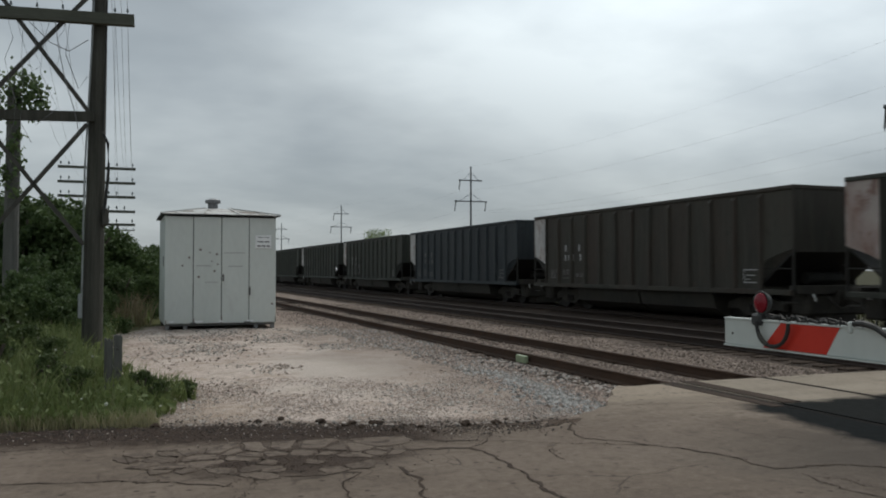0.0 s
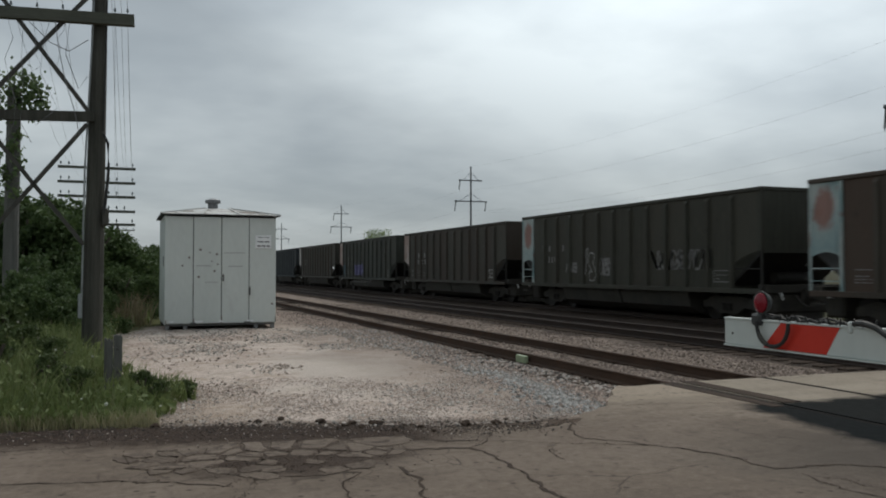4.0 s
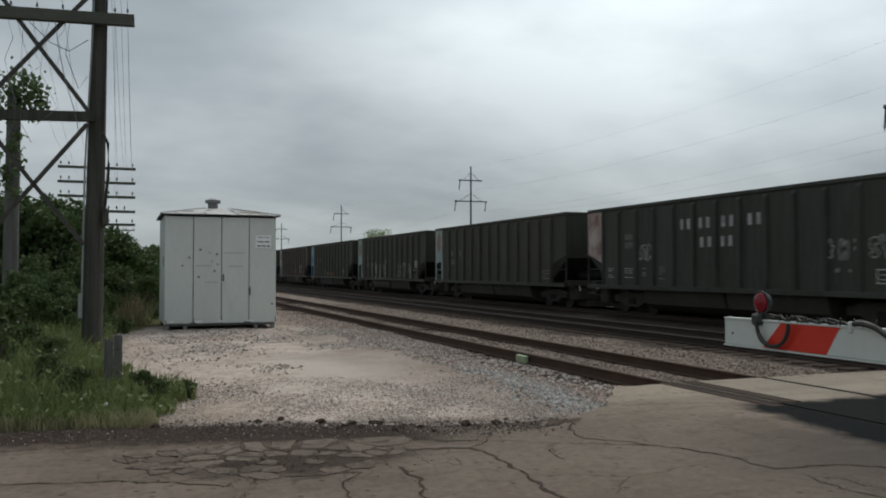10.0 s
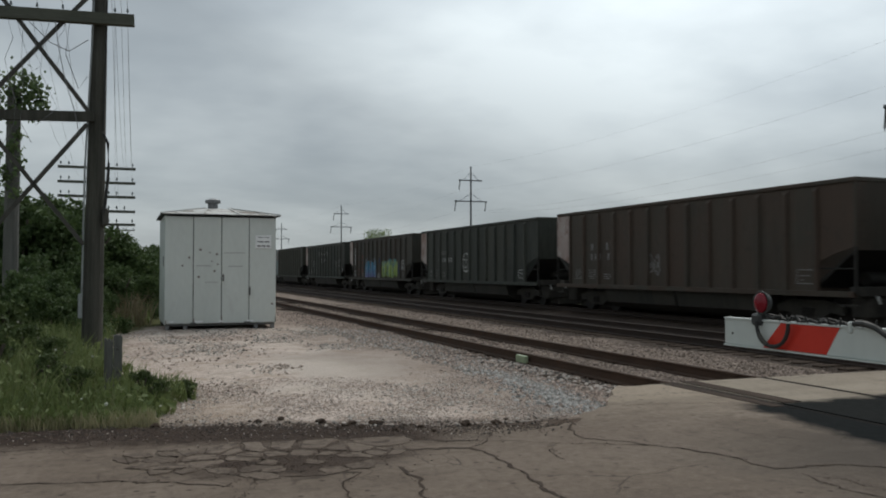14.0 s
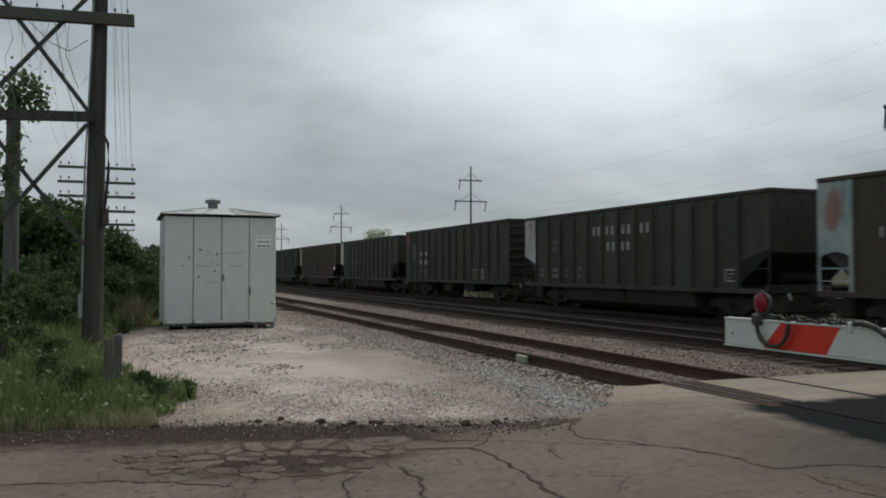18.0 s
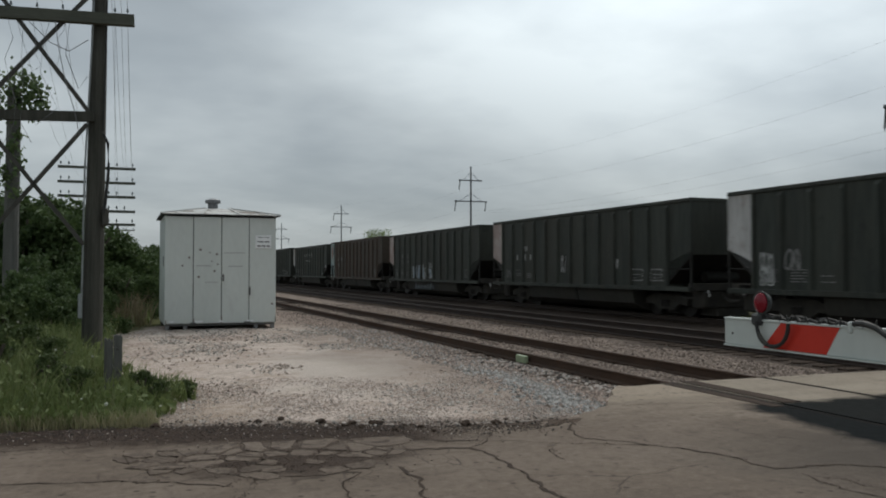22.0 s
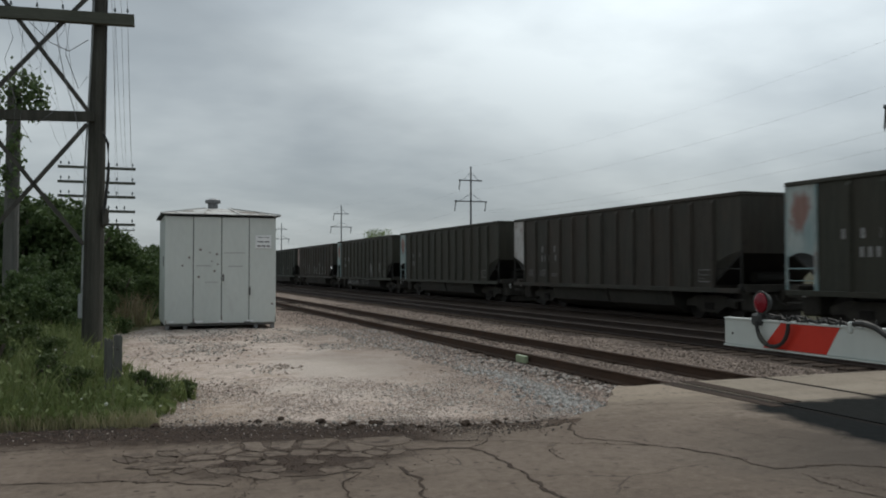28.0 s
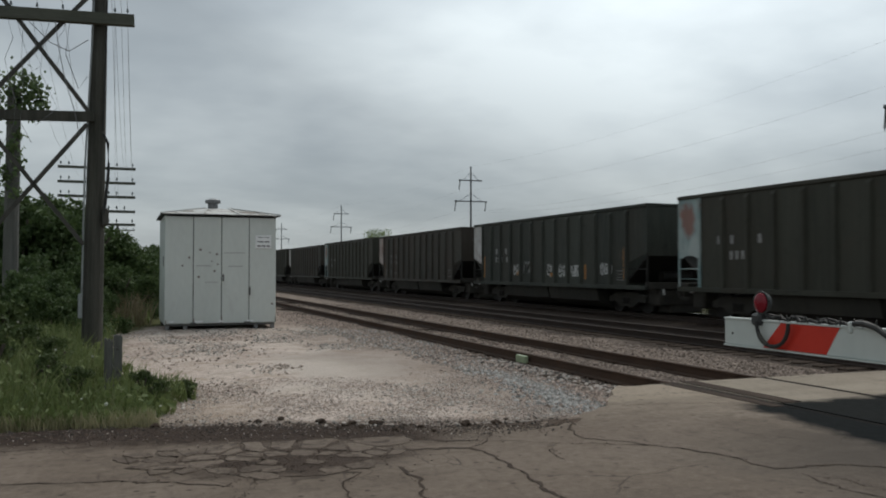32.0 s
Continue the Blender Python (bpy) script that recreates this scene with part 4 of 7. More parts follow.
stones("limestone_chips", STONE_PALE, "scattered pale limestone chips on the lot", 15000, lot, 0.006, 0.034, 1)
stones("limestone_chips", STONE_PALE, "coarse pale stones lying before the shed", 2600, shed_front, 0.012, 0.042, 14)
stones("limestone_chips", STONE_SLATE, "darker grey stones lying before the shed", 1500, shed_front, 0.012, 0.04, 15)
stones("limestone_chips", STONE_BROWN, "clusters of brown-stained stones on the lot before the shed", 520, stained, 0.01, 0.036, 8)
stones("limestone_chips", STONE_GREY, "fine grey grit strewn over the front of the lot", 30000, strewn, 0.002, 0.011, 9)
stones("limestone_chips", STONE_PALE, "fine pale chips strewn over the front of the lot", 22000, strewn, 0.003, 0.012, 18)
stones("limestone_chips", STONE_BROWN, "fine brown grit strewn over the front of the lot", 12000, strewn, 0.002, 0.01, 19)
stones("ballast_stones", STONE_GREY, "grey ballast spilled beside the siding", 30000, shoulder, 0.006, 0.032, 2)
stones("ballast_stones", STONE_BLUE, "pale grey stones in a belt beside the siding", 2200, belt, 0.01, 0.038, 16)
stones("ballast_stones", STONE_SLATE, "dark grey stones in a belt beside the siding", 1500, belt, 0.01, 0.034, 17)
stones("ballast_stones", STONE_BED, "grey ballast between the rails and tracks", 24000, between, 0.009, 0.04, 3)
stones("fresh_stones", STONE_BLUE, "heap of fresh blue-grey stone by the siding", 4600, fresh, 0.01, 0.036, 4)
stones("ballast_stones", STONE_BROWN, "brown stones along the siding's near rail", 4200, rail_side, 0.01, 0.032, 13)
stones("ballast_stones", STONE_MUD, "rust-brown stones round the tie ends of the second track", 5000, tie_ends, 0.01, 0.028, 20)
stones("ballast_stones", STONE_DARK, "large dark stones along the foot of the siding rail", 240, rail_foot, 0.018, 0.06, 21, 0.5)
stones("ballast_stones", STONE_PALE, "pale chipped stones along the foot of the siding rail", 500, rail_foot, 0.014, 0.045, 22)
stones("limestone_chips", STONE_DARK, "dark grit strewn over the front of the lot", 7000, strewn, 0.003, 0.01, 23)
stones("mud_crumbs", STONE_PALE, "pale crumbs caught in the mud at the road's edge", 700, mud_band, 0.003, 0.01, 24)
stones("mud_crumbs", STONE_MUD, "muddy brown crumbs strewn along the road's broken edge", 9000, mud_band, 0.003, 0.011, 10)
stones("mud_crumbs", STONE_MUD, "muddy crumbs among the broken asphalt plates", 1000, plate_dirt, 0.003, 0.01, 11)
stones("mud_crumbs", STONE_MUD, "grit caught along the road's cracks", 600, crack_grit, 0.003, 0.009, 12)
stones("asphalt_crumbs", STONE_DARK, "dark crumbs of asphalt along the frayed road edge", 1100, frayed, 0.005, 0.018, 5)
for _k, (_x, _y, _w) in enumerate(((1.26, 8.36, 0.05), (1.30, 8.19, 0.03), (1.49, 8.41, 0.05), (1.83, 8.15, 0.06), (2.00, 7.86, 0.05), (2.09, 7.92, 0.06), (2.12, 7.72, 0.045), (2.29, 7.94, 0.055), (2.36, 7.95, 0.05), (2.40, 7.74, 0.04), (2.53, 7.69, 0.06), (2.61, 7.69, 0.05), (2.64, 7.53, 0.04), (2.70, 7.59, 0.03), (3.08, 7.51, 0.075), (3.39, 7.49, 0.06), (3.57, 7.65, 0.03), (1.08, 8.12, 0.03), (0.92, 8.33, 0.025), (2.37, 7.48, 0.04), (1.90, 7.71, 0.04), (2.69, 7.30, 0.03), (0.14, 8.47, 0.05), (0.31, 8.41, 0.06), (-0.18, 8.50, 0.045), (-0.45, 8.61, 0.04))):
    clod(_x, _y, _w, _k + 1)


# ---- signal shed ----
def build_shed():
    x0, x1, y0, y1, zb, zt = 1.0, 3.73, 21.9, 24.7, 0.12, 2.83
    shed = tagged(empty("equipment_shed", 2.365, 23.3, 0.0), "grey painted steel equipment shed with hipped roof on short feet", "shed")
    o = Vector((2.365, 23.3, 0))

    def rel(bm):
        bmesh.ops.translate(bm, verts=bm.verts, vec=-o)
        return bm
    t = 0.05
    part("floor_pan", rel(boxes((x0 + 0.03, x1 - 0.03, y0 + 0.05, y1 - 0.05, zb - 0.03, zb + 0.03))), SHED_DARK, shed, "dark base frame")
    part("side_wall", rel(boxes((x0, x0 + t, y0 + t, y1, zb, zt), bevel=0.006)), SHED, shed)
    part("side_wall", rel(boxes((x1 - t, x1, y0 + t, y1, zb, zt), bevel=0.006)), SHED, shed)
    part("rear_wall", rel(boxes((x0 + t, x1 - t, y1 - t, y1, zb, zt))), SHED, shed)
    w = (x1 - x0) / 4
    for i in range(4):
        a, b = x0 + i * w, x0 + (i + 1) * w
        door = i in (1, 2)
        p = part("door" if door else "front_panel", rel(boxes((a + 0.01, b - 0.01, y0 - (0.012 if door else 0), y0 + t, zb + 0.03, zt - 0.02), bevel=0.008)), SHED, shed)
        bm = boxes((b - 0.008, b + 0.008, y0 + 0.015, y0 + 0.05, zb, zt))
        if i < 3:
            part("seam", rel(bm), SHED_DARK, shed, "dark seam between the panels")
        if i == 2:
            part("latch", rel(boxes((a + 0.02, a + 0.06, y0 - 0.05, y0 - 0.012, 1.2, 1.38), bevel=0.006)), SHED_DARK, p, "dark latch handle")
        if i == 3:
            part("hasp", rel(boxes((a + 0.005, a + 0.035, y0 - 0.03, y0, 0.85, 1.05))), SHED_DARK, p, "dark hasp")
    for i, (a, b) in enumerate(((0.62, 0.75), (1.92, 2.08))):
        part("hinge_plate", rel(boxes((x0 + a, x0 + b, y0 - 0.02, y0, zb + 0.01, zb + 0.06))), SHED_DARK, shed)
    for x, z, q in ((1.85, 1.99, 0.034), (2.25, 1.88, 0.03), (1.58, 1.79, 0.03), (1.42, 1.59, 0.026), (2.19, 1.46, 0.03), (2.27, 1.63, 0.024), (1.81, 1.31, 0.034), (3.63, 0.62, 0.03), (2.08, 1.92, 0.018), (2.12, 1.7, 0.02)):
        part("dent", rel(rod(bmesh.new(), (x, y0 - 0.015, z), (x, y0 - 0.006, z), q, 0.8 * q, seg=10)), SCAR, shed, "small grey dent with chipped paint")
        part("chip", rel(rod(bmesh.new(), (x + 0.4 * q, y0 - 0.017, z - 0.5 * q), (x + 0.4 * q, y0 - 0.008, z - 0.5 * q), 0.45 * q, seg=8)), SHED_DARK, shed)
    for a, b, z, h in ((1.75, 2.13, 1.57, 0.03), (2.42, 2.95, 1.9, 0.026), (2.53, 2.88, 1.56, 0.03), (1.96, 2.29, 1.16, 0.03)):
        while a < b:
            c = min(b, a + 0.07)
            part("faint_mark", rel(boxes((a, c - 0.012, y0 - 0.0155, y0 - 0.011, z, z + h))), FAINT, shed, "faint grey line of print")
            a = c
    for x, w in ((1.72, 0.2), (3.0, 0.16), (2.3, 0.1), (1.1, 0.12)):
        part("scuff", rel(boxes((x, x + w, y0 - 0.0155, y0 - 0.011, zb + 0.06, zb + 0.1))), SIGN, shed, "pale scuff low on the door")
    for k in range(5):
        part("rust_run", rel(boxes((x0 + 0.02 + 0.67 * k, x0 + 0.045 + 0.67 * k, y0 - 0.0145, y0 - 0.01, zb + 0.03, zb + 0.12 + 0.05 * (k % 3)))), SCAR, shed, "rust run from the bottom seam")
    # eave and hipped roof
    ov = 0.1
    part("eave", rel(boxes((x0 - ov, x1 + ov, y0 - ov, y1 + ov, zt + 0.026, zt + 0.045), bevel=0.004)), SHED_DARK, shed, "dark roof edge")
    bm = bmesh.new()
    za, zc = zt + 0.046, zt + 0.27
    q = 0.98
    low = [bm.verts.new(p) for p in ((x0 - ov, y0 - ov, za), (x1 + ov, y0 - ov, za), (x1 + ov, y1 + ov, za), (x0 - ov, y1 + ov, za))]
    cx, cy = (x0 + x1) / 2, (y0 + y1) / 2
    top = [bm.verts.new(p) for p in ((cx - 0.32, cy - 0.3, zc), (cx + 0.32, cy - 0.3, zc), (cx + 0.32, cy + 0.3, zc), (cx - 0.32, cy + 0.3, zc))]
    for i in range(4):
        bm.faces.new((low[i], low[(i + 1) % 4], top[(i + 1) % 4], top[i]))
    bm.faces.new(top)
    bm.faces.new(low[::-1])
    roof = part("roof", rel(bm), SHED_ROOF, shed, "pale low hipped metal roof with rust")
    for xa, xb in ((cx - 0.42, cx - 0.3), (cx + 0.42, cx + 0.3), (x0 - ov, cx - 0.32), (x1 + ov, cx + 0.32)):
        bm = beam(bmesh.new(), (xa, y0 - ov, za + 0.012), (xb, cy - 0.3, zc + 0.012), 0.03, 0.03)
        part("roof_rib", rel(bm), SHED_ROOF, roof)
    for a, b, c, d in ((0.28, 0.62, 0.3, 0.55), (1.95, 2.45, 0.25, 0.6), (0.15, 0.3, 0.1, 0.2), (2.3, 2.6, 0.1, 0.22), (0.8, 0.95, 0.55, 0.8)):
        pts = []
        for u, w in ((a, c), (b, c + 0.03), (b - 0.12, d), (a + 0.06, d - 0.04)):
            yy = y0 - ov + w * (cy - 0.3 - y0 + ov)
            pts.append((x0 + u + 0.35 * w * (1 if u < 1.3 else -1), yy, za + w * (zc - za) + 0.002))
        bm = prism(bmesh.new(), pts, (0, 0, 0.003))
        bmesh.ops.recalc_face_normals(bm, faces=bm.faces)
        part("rust_patch", rel(bm), SCAR, roof, "peeled rusty patch")
    vx, vy = 2.28, cy
    bm = bmesh.new()
    rod(bm, (vx, vy, zc - 0.02), (vx, vy, zc + 0.17), 0.13, seg=16)
    vent = part("vent", rel(bm), VENT, shed, "zinc roof vent")
    bm = bmesh.new()
    rod(bm, (vx, vy, zc + 0.16), (vx, vy, zc + 0.24), 0.2, 0.2, 16)
    rod(bm, (vx, vy, zc + 0.24), (vx, vy, zc + 0.28), 0.2, 0.08, 16)
    part("vent_cap", rel(bm), VENT, vent)
    for x in (x0 + 0.08, x0 + 0.5, x1 - 0.5, x1 - 0.08):
        for y in (y0 + 0.1, y1 - 0.1):
            part("foot", rel(boxes((x - 0.05, x + 0.05, y - 0.05, y + 0.05, float(ground_z(x, y)) - 0.02, zb - 0.02), bevel=0.008)), VENT, shed)
    sign = part("sign_plate", rel(boxes((x0 + 2.2, x0 + 2.6, y0 - 0.022, y0 - 0.002, zt - 0.8, zt - 0.46), bevel=0.003)), SIGN, shed, "white sign with unreadable print")
    for a, b, z, h in ((2.26, 2.38, -0.52, 0.012), (2.42, 2.53, -0.52, 0.012), (2.25, 2.4, -0.64, 0.026), (2.43, 2.55, -0.64, 0.026), (2.25, 2.33, -0.75, 0.03), (2.36, 2.45, -0.75, 0.03), (2.48, 2.56, -0.75, 0.03)):
        part("print_bar", rel(boxes((x0 + a, x0 + b, y0 - 0.025, y0 - 0.021, zt + z, zt + z + h))), INK, sign)
    part("vent_slot", rel(boxes((x0 - 0.012, x0 + 0.01, y0 + 0.3, y0 + 0.5, zb + 1.45, zb + 1.7))), SHED_DARK, shed)
    return shed


build_shed()


# ---- pole line on the left ----
def pin(bm, x, y, z, s=1.0):
    rod(bm, (x, y, z), (x, y, z + 0.1 * s), 0.012 * s, seg=6)
    rod(bm, (x, y, z + 0.08 * s), (x, y, z + 0.2 * s), 0.045 * s, 0.028 * s, 8)


def h_frame():
    fr = tagged(empty("telegraph_h_frame", -0.4, 14.0, -0.2), "dark weathered two-pole telegraph frame with crossed braces", "utility pole")
    o = Vector((-0.4, 14.0, -0.2))

    def rel(bm):
        bmesh.ops.translate(bm, verts=bm.verts, vec=-o)
        return bm
    part("pole", rel(rod(bmesh.new(), (-0.415, 14.0, -0.5), (-0.31, 14.0, 7.6), 0.16, 0.095, 14)), POLE, fr)
    part("pole", rel(rod(bmesh.new(), (-2.02, 14.0, -0.5), (-1.95, 14.0, 7.6), 0.16, 0.095, 14)), POLE, fr)
    arm = part("crossarm", rel(beam(bmesh.new(), (-3.0, 13.83, 5.21), (0.16, 13.83, 5.318), 0.13, 0.168)), POLE_GREY, fr, "greyed wooden crossarm")
    part("crossarm", rel(beam(bmesh.new(), (-3.0, 13.83, 6.5), (0.16, 13.83, 6.6), 0.13, 0.18)), POLE_GREY, fr, "greyed wooden crossarm")
    part("tie_beam", rel(beam(bmesh.new(), (-1.95, 13.85, 3.74), (-0.4, 13.85, 3.8), 0.1, 0.145)), POLE, fr)
    for x in (-2.7, -2.3, -1.55, -1.2, -0.85, -0.12, 0.06):
        bm = bmesh.new()
        pin(bm, x, 13.83, 5.41 + 0.038 * x, 0.42)
        part("insulator_pin", rel(bm), GLASS_PIN, arm)
    for a, b in (((-0.47, 3.86), (-1.9, 5.79)), ((-0.36, 5.8), (-1.95, 3.86)), ((-0.53, 1.86), (-1.95, 3.69)), ((-0.5, 3.68), (-1.95, 1.81))):
        part("brace", rel(beam(bmesh.new(), (a[0], 13.85, a[1]), (b[0], 13.85, b[1]), 0.03, 0.062)), IRON, fr, "dark diagonal brace")
    for pts in ([(-0.95, 13.8, 5.2), (-0.9, 13.75, 4.8), (-0.8, 13.75, 4.3), (-0.68, 13.78, 3.9), (-0.6, 13.8, 3.5)], [(-0.75, 13.8, 5.22), (-0.8, 13.76, 4.7), (-0.62, 13.78, 4.2), (-0.5, 13.82, 4.4)], [(-1.3, 13.8, 5.15), (-1.0, 13.76, 4.85), (-0.75, 13.76, 4.75), (-0.5, 13.8, 4.95)]):
        part("slack_wire", rel(tube(bmesh.new(), pts, 0.006, 5)), WIRE, fr, "slack loose wire")
    rr = random.Random(17)
    for k in range(7):
        x, z, n = -1.9 + 0.17 * k + rr.uniform(-0.05, 0.05), 5.2, rr.uniform(0.7, 1.9)
        pts = [(x + rr.uniform(-0.04, 0.04) + 0.03 * i * rr.uniform(-1, 1), 13.8, z - n * i / 6) for i in range(7)]
        part("slack_wire", rel(tube(bmesh.new(), pts, 0.0035, 5)), WIRE, fr, "slack loose wire")
    bm = bmesh.new()
    tube(bm, [(-0.555, 13.9, 0.75), (-0.525, 13.88, 3), (-0.43, 13.865, 5.2), (-0.38, 13.87, 7.4)], 0.014)
    part("ground_wire", rel(bm), CONDUIT, fr, "pale ground wire")
    part("wire_guard", rel(boxes((-0.6, -0.54, 13.84, 13.9, 0.75, 1.12), bevel=0.01)), CONDUIT, fr)
    bm = bmesh.new()
    tube(bm, [(-0.27, 13.85, 3.55), (-0.2, 13.83, 3.4), (-0.19, 13.83, 3.0), (-0.22, 13.85, 2.6), (-0.25, 13.86, 2.3)], 0.022)
    part("cable", rel(bm), RUBBER, fr, "black cable stapled to the pole")
    bm = bmesh.new()
    tube(bm, [(-0.21, 13.9, 7.0), (-0.24, 13.9, 5.2), (-0.27, 13.87, 3.6)], 0.012)
    part("cable", rel(bm), RUBBER, fr)
    part("splice_box", rel(boxes((-0.28, -0.18, 13.84, 13.96, 2.15, 2.42), bevel=0.02)), IRON, fr)
    return fr


h_frame()


def line_pole(x, y, arms, top, half, label):
    o = tagged(empty("telegraph_pole", x, y, -0.3), label, "utility pole", "telegraph line")
    part("pole", rod(bmesh.new(), (0, 0, 0), (0, 0, top + 0.3), 0.15, 0.11, 10), POLE, o)
    for z in arms:
        a = part("crossarm", boxes((-half, half, -0.2, -0.1, z + 0.25, z + 0.36)), POLE_GREY, o)
        for k in range(10):
            px = -half + 0.12 + (2 * half - 0.24) * k / 9
            if (k * 7 + int(z * 10)) % 6 == 0:
                continue
            bm = bmesh.new()
            pin(bm, px, -0.15, z + 0.36, 0.9)
            part("insulator_pin", bm, GLASS_PIN, a)
    return o


line_pole(-0.98, 38.9, (5.82, 5.2, 4.6, 3.98, 3.42), 6.15, 1.53, "old telegraph pole with five crossarms of glass insulators")
line_pole(-0.33, 85.0, (5.24, 4.56, 3.9), 5.7, 1.53, "far telegraph pole with short crossarms")


def sag(a, b, drop, n=14):
    return [(a[0] + (b[0] - a[0]) * i / n, a[1] + (b[1] - a[1]) * i / n, a[2] + (b[2] - a[2]) * i / n - drop * 4 * (i / n) * (1 - i / n)) for i in range(n + 1)]


def line_wire(pts, r, label="thin sagging line wire"):
    return tagged(part("line_wire", tube(bmesh.new(), pts, r, 5), WIRE), label, "wire", "overhead wires")


for _x, _k, _z in ((0.06, 1.4, 5.75), (-0.12, 1.06, 5.75), (0.06, 1.4, 5.15), (-0.12, 0.72, 4.53), (-0.03, 1.2, 5.15), (-0.16, 0.9, 3.93), (-0.85, -0.3, 5.75), (-1.2, -0.65, 5.15), (-1.55, -1.0, 5.75)):
    line_wire(sag((_x, 13.83, 5.46), (-0.98 + _k, 38.75, _z + 0.25), 0.5), 0.0032)
    line_wire(sag((_x, 13.83, 5.46), (_x - 0.4, -12.0, 6.3), 0.35), 0.003)


def vine_pole():
    o = tagged(empty("vine_covered_pole", -2.45, 22.3, -0.4), "old pole overgrown with climbing vine", "utility pole")
    part("pole", rod(bmesh.new(), (0, 0, 0), (0.05, 0, 6.2), 0.18, 0.15, 12), POLE_PALE, o)
    r = np.random.default_rng(11)
    c = np.array([(0.25, 6.35, 0.22), (0.5, 6.15, 0.18), (0.05, 6.05, 0.2), (0.62, 5.85, 0.14), (0.3, 5.8, 0.16), (-0.3, 6.2, 0.25), (0.05, 5.5, 0.12), (0.12, 5.1, 0.09), (0.02, 4.75, 0.1), (0.14, 4.4, 0.12), (-0.05, 4.05, 0.14), (0.1, 3.7, 0.1), (0.45, 5.55, 0.07), (-0.4, 5.6, 0.18), (-0.3, 4.3, 0.16)])
    k = r.integers(0, len(c), 1500)
    n = 1500
    z = c[k, 1] + r.normal(0, 1, n) * c[k, 2] * 0.9
    a = r.uniform(0, 6.28, n)
    rad = np.abs(r.normal(0, 1, n)) * c[k, 2]
    side = c[k, 0]
    leaf_mesh("vine", np.stack([side + rad * np.cos(a), rad * np.sin(a) - 0.1, z], -1), 0.045, 0.09, VINE, o, r)
    return o


def leaf_mesh(name, p, lo, hi, mat, parent, r):
    """Small folded leaves at the points p."""
    n = len(p)
    d = r.normal(size=(n, 3))
    d /= np.linalg.norm(d, axis=1)[:, None]
    e = np.cross(d, r.normal(size=(n, 3)))
    e /= np.linalg.norm(e, axis=1)[:, None]
    s = r.uniform(lo, hi, (n, 1))
    up = np.cross(d, e)
    v = np.stack([p - d * s, p + e * s * 0.62 + up * s * 0.15, p + d * s, p - e * s * 0.62 + up * s * 0.15], 1).reshape(-1, 3)
    k = 4 * np.arange(n)[:, None]
    f = np.concatenate([k + [0, 1, 2], k + [0, 2, 3]], 1).reshape(-1, 3)
    return raw(name, v.tolist(), f.tolist(), mat, parent)


vine_pole()


# ---- shrubs and trees ----
def shrub(seed, height, spread, leaves, size, mat):
    """A many-stemmed shrub: bent stems with a loose crown of leaf clumps around them."""
    r = np.random.default_rng(seed)
    o = empty("shrub")
    tips = []
    for i in range(9):
        a = r.uniform(0, 6.28)
        d = spread * r.uniform(0.2, 0.85)
        h = height * r.uniform(0.6, 0.95)
        base = (0.25 * math.cos(a), 0.25 * math.sin(a), 0)
        mid = (d * 0.45 * math.cos(a), d * 0.45 * math.sin(a), h * 0.55)
        tip = (d * math.cos(a + 0.2), d * math.sin(a + 0.2), h)
        bm = tube(bmesh.new(), [base, mid, tip], 0.035, 6)
        part("stem", bm, BARK, o)
        tips += [mid, tip]
    cl = []
    for i in range(80):
        t = tips[r.integers(len(tips))] if i % 2 else (r.uniform(-1, 1) * spread * 0.8, r.uniform(-1, 1) * spread * 0.8, height * r.uniform(0.12, 0.75))
        cl.append((np.array(t) + r.normal(0, 0.3, 3) * (spread * 0.3, spread * 0.3, height * 0.12), r.uniform(0.35, 0.8) * spread * 0.42))
    pts = []
    per = leaves // len(cl)
    for c, rad in cl:
        q = r.normal(size=(per, 3))
        q /= np.linalg.norm(q, axis=1)[:, None]
        q = c + q * rad * (0.55 + 0.5 * r.random((per, 1))) * (1, 1, 0.8)
        pts.append(q)
    p = np.concatenate(pts)
    p = p[p[:, 2] > 0.03]
    leaf_mesh("crown", p, size * 0.6, size, mat, o, r)
    return o


SHRUBS = [tagged(shrub(21, 3.9, 1.9, 11000, 0.12, LEAF), "dense dark green roadside shrub", "shrub", "hedge"),
          tagged(shrub(22, 3.3, 1.7, 9500, 0.11, LEAF), "dense dark green roadside shrub", "shrub", "hedge"),
          tagged(shrub(23, 2.6, 1.5, 9000, 0.1, LEAF), "low rounded green shrub", "shrub", "hedge")]
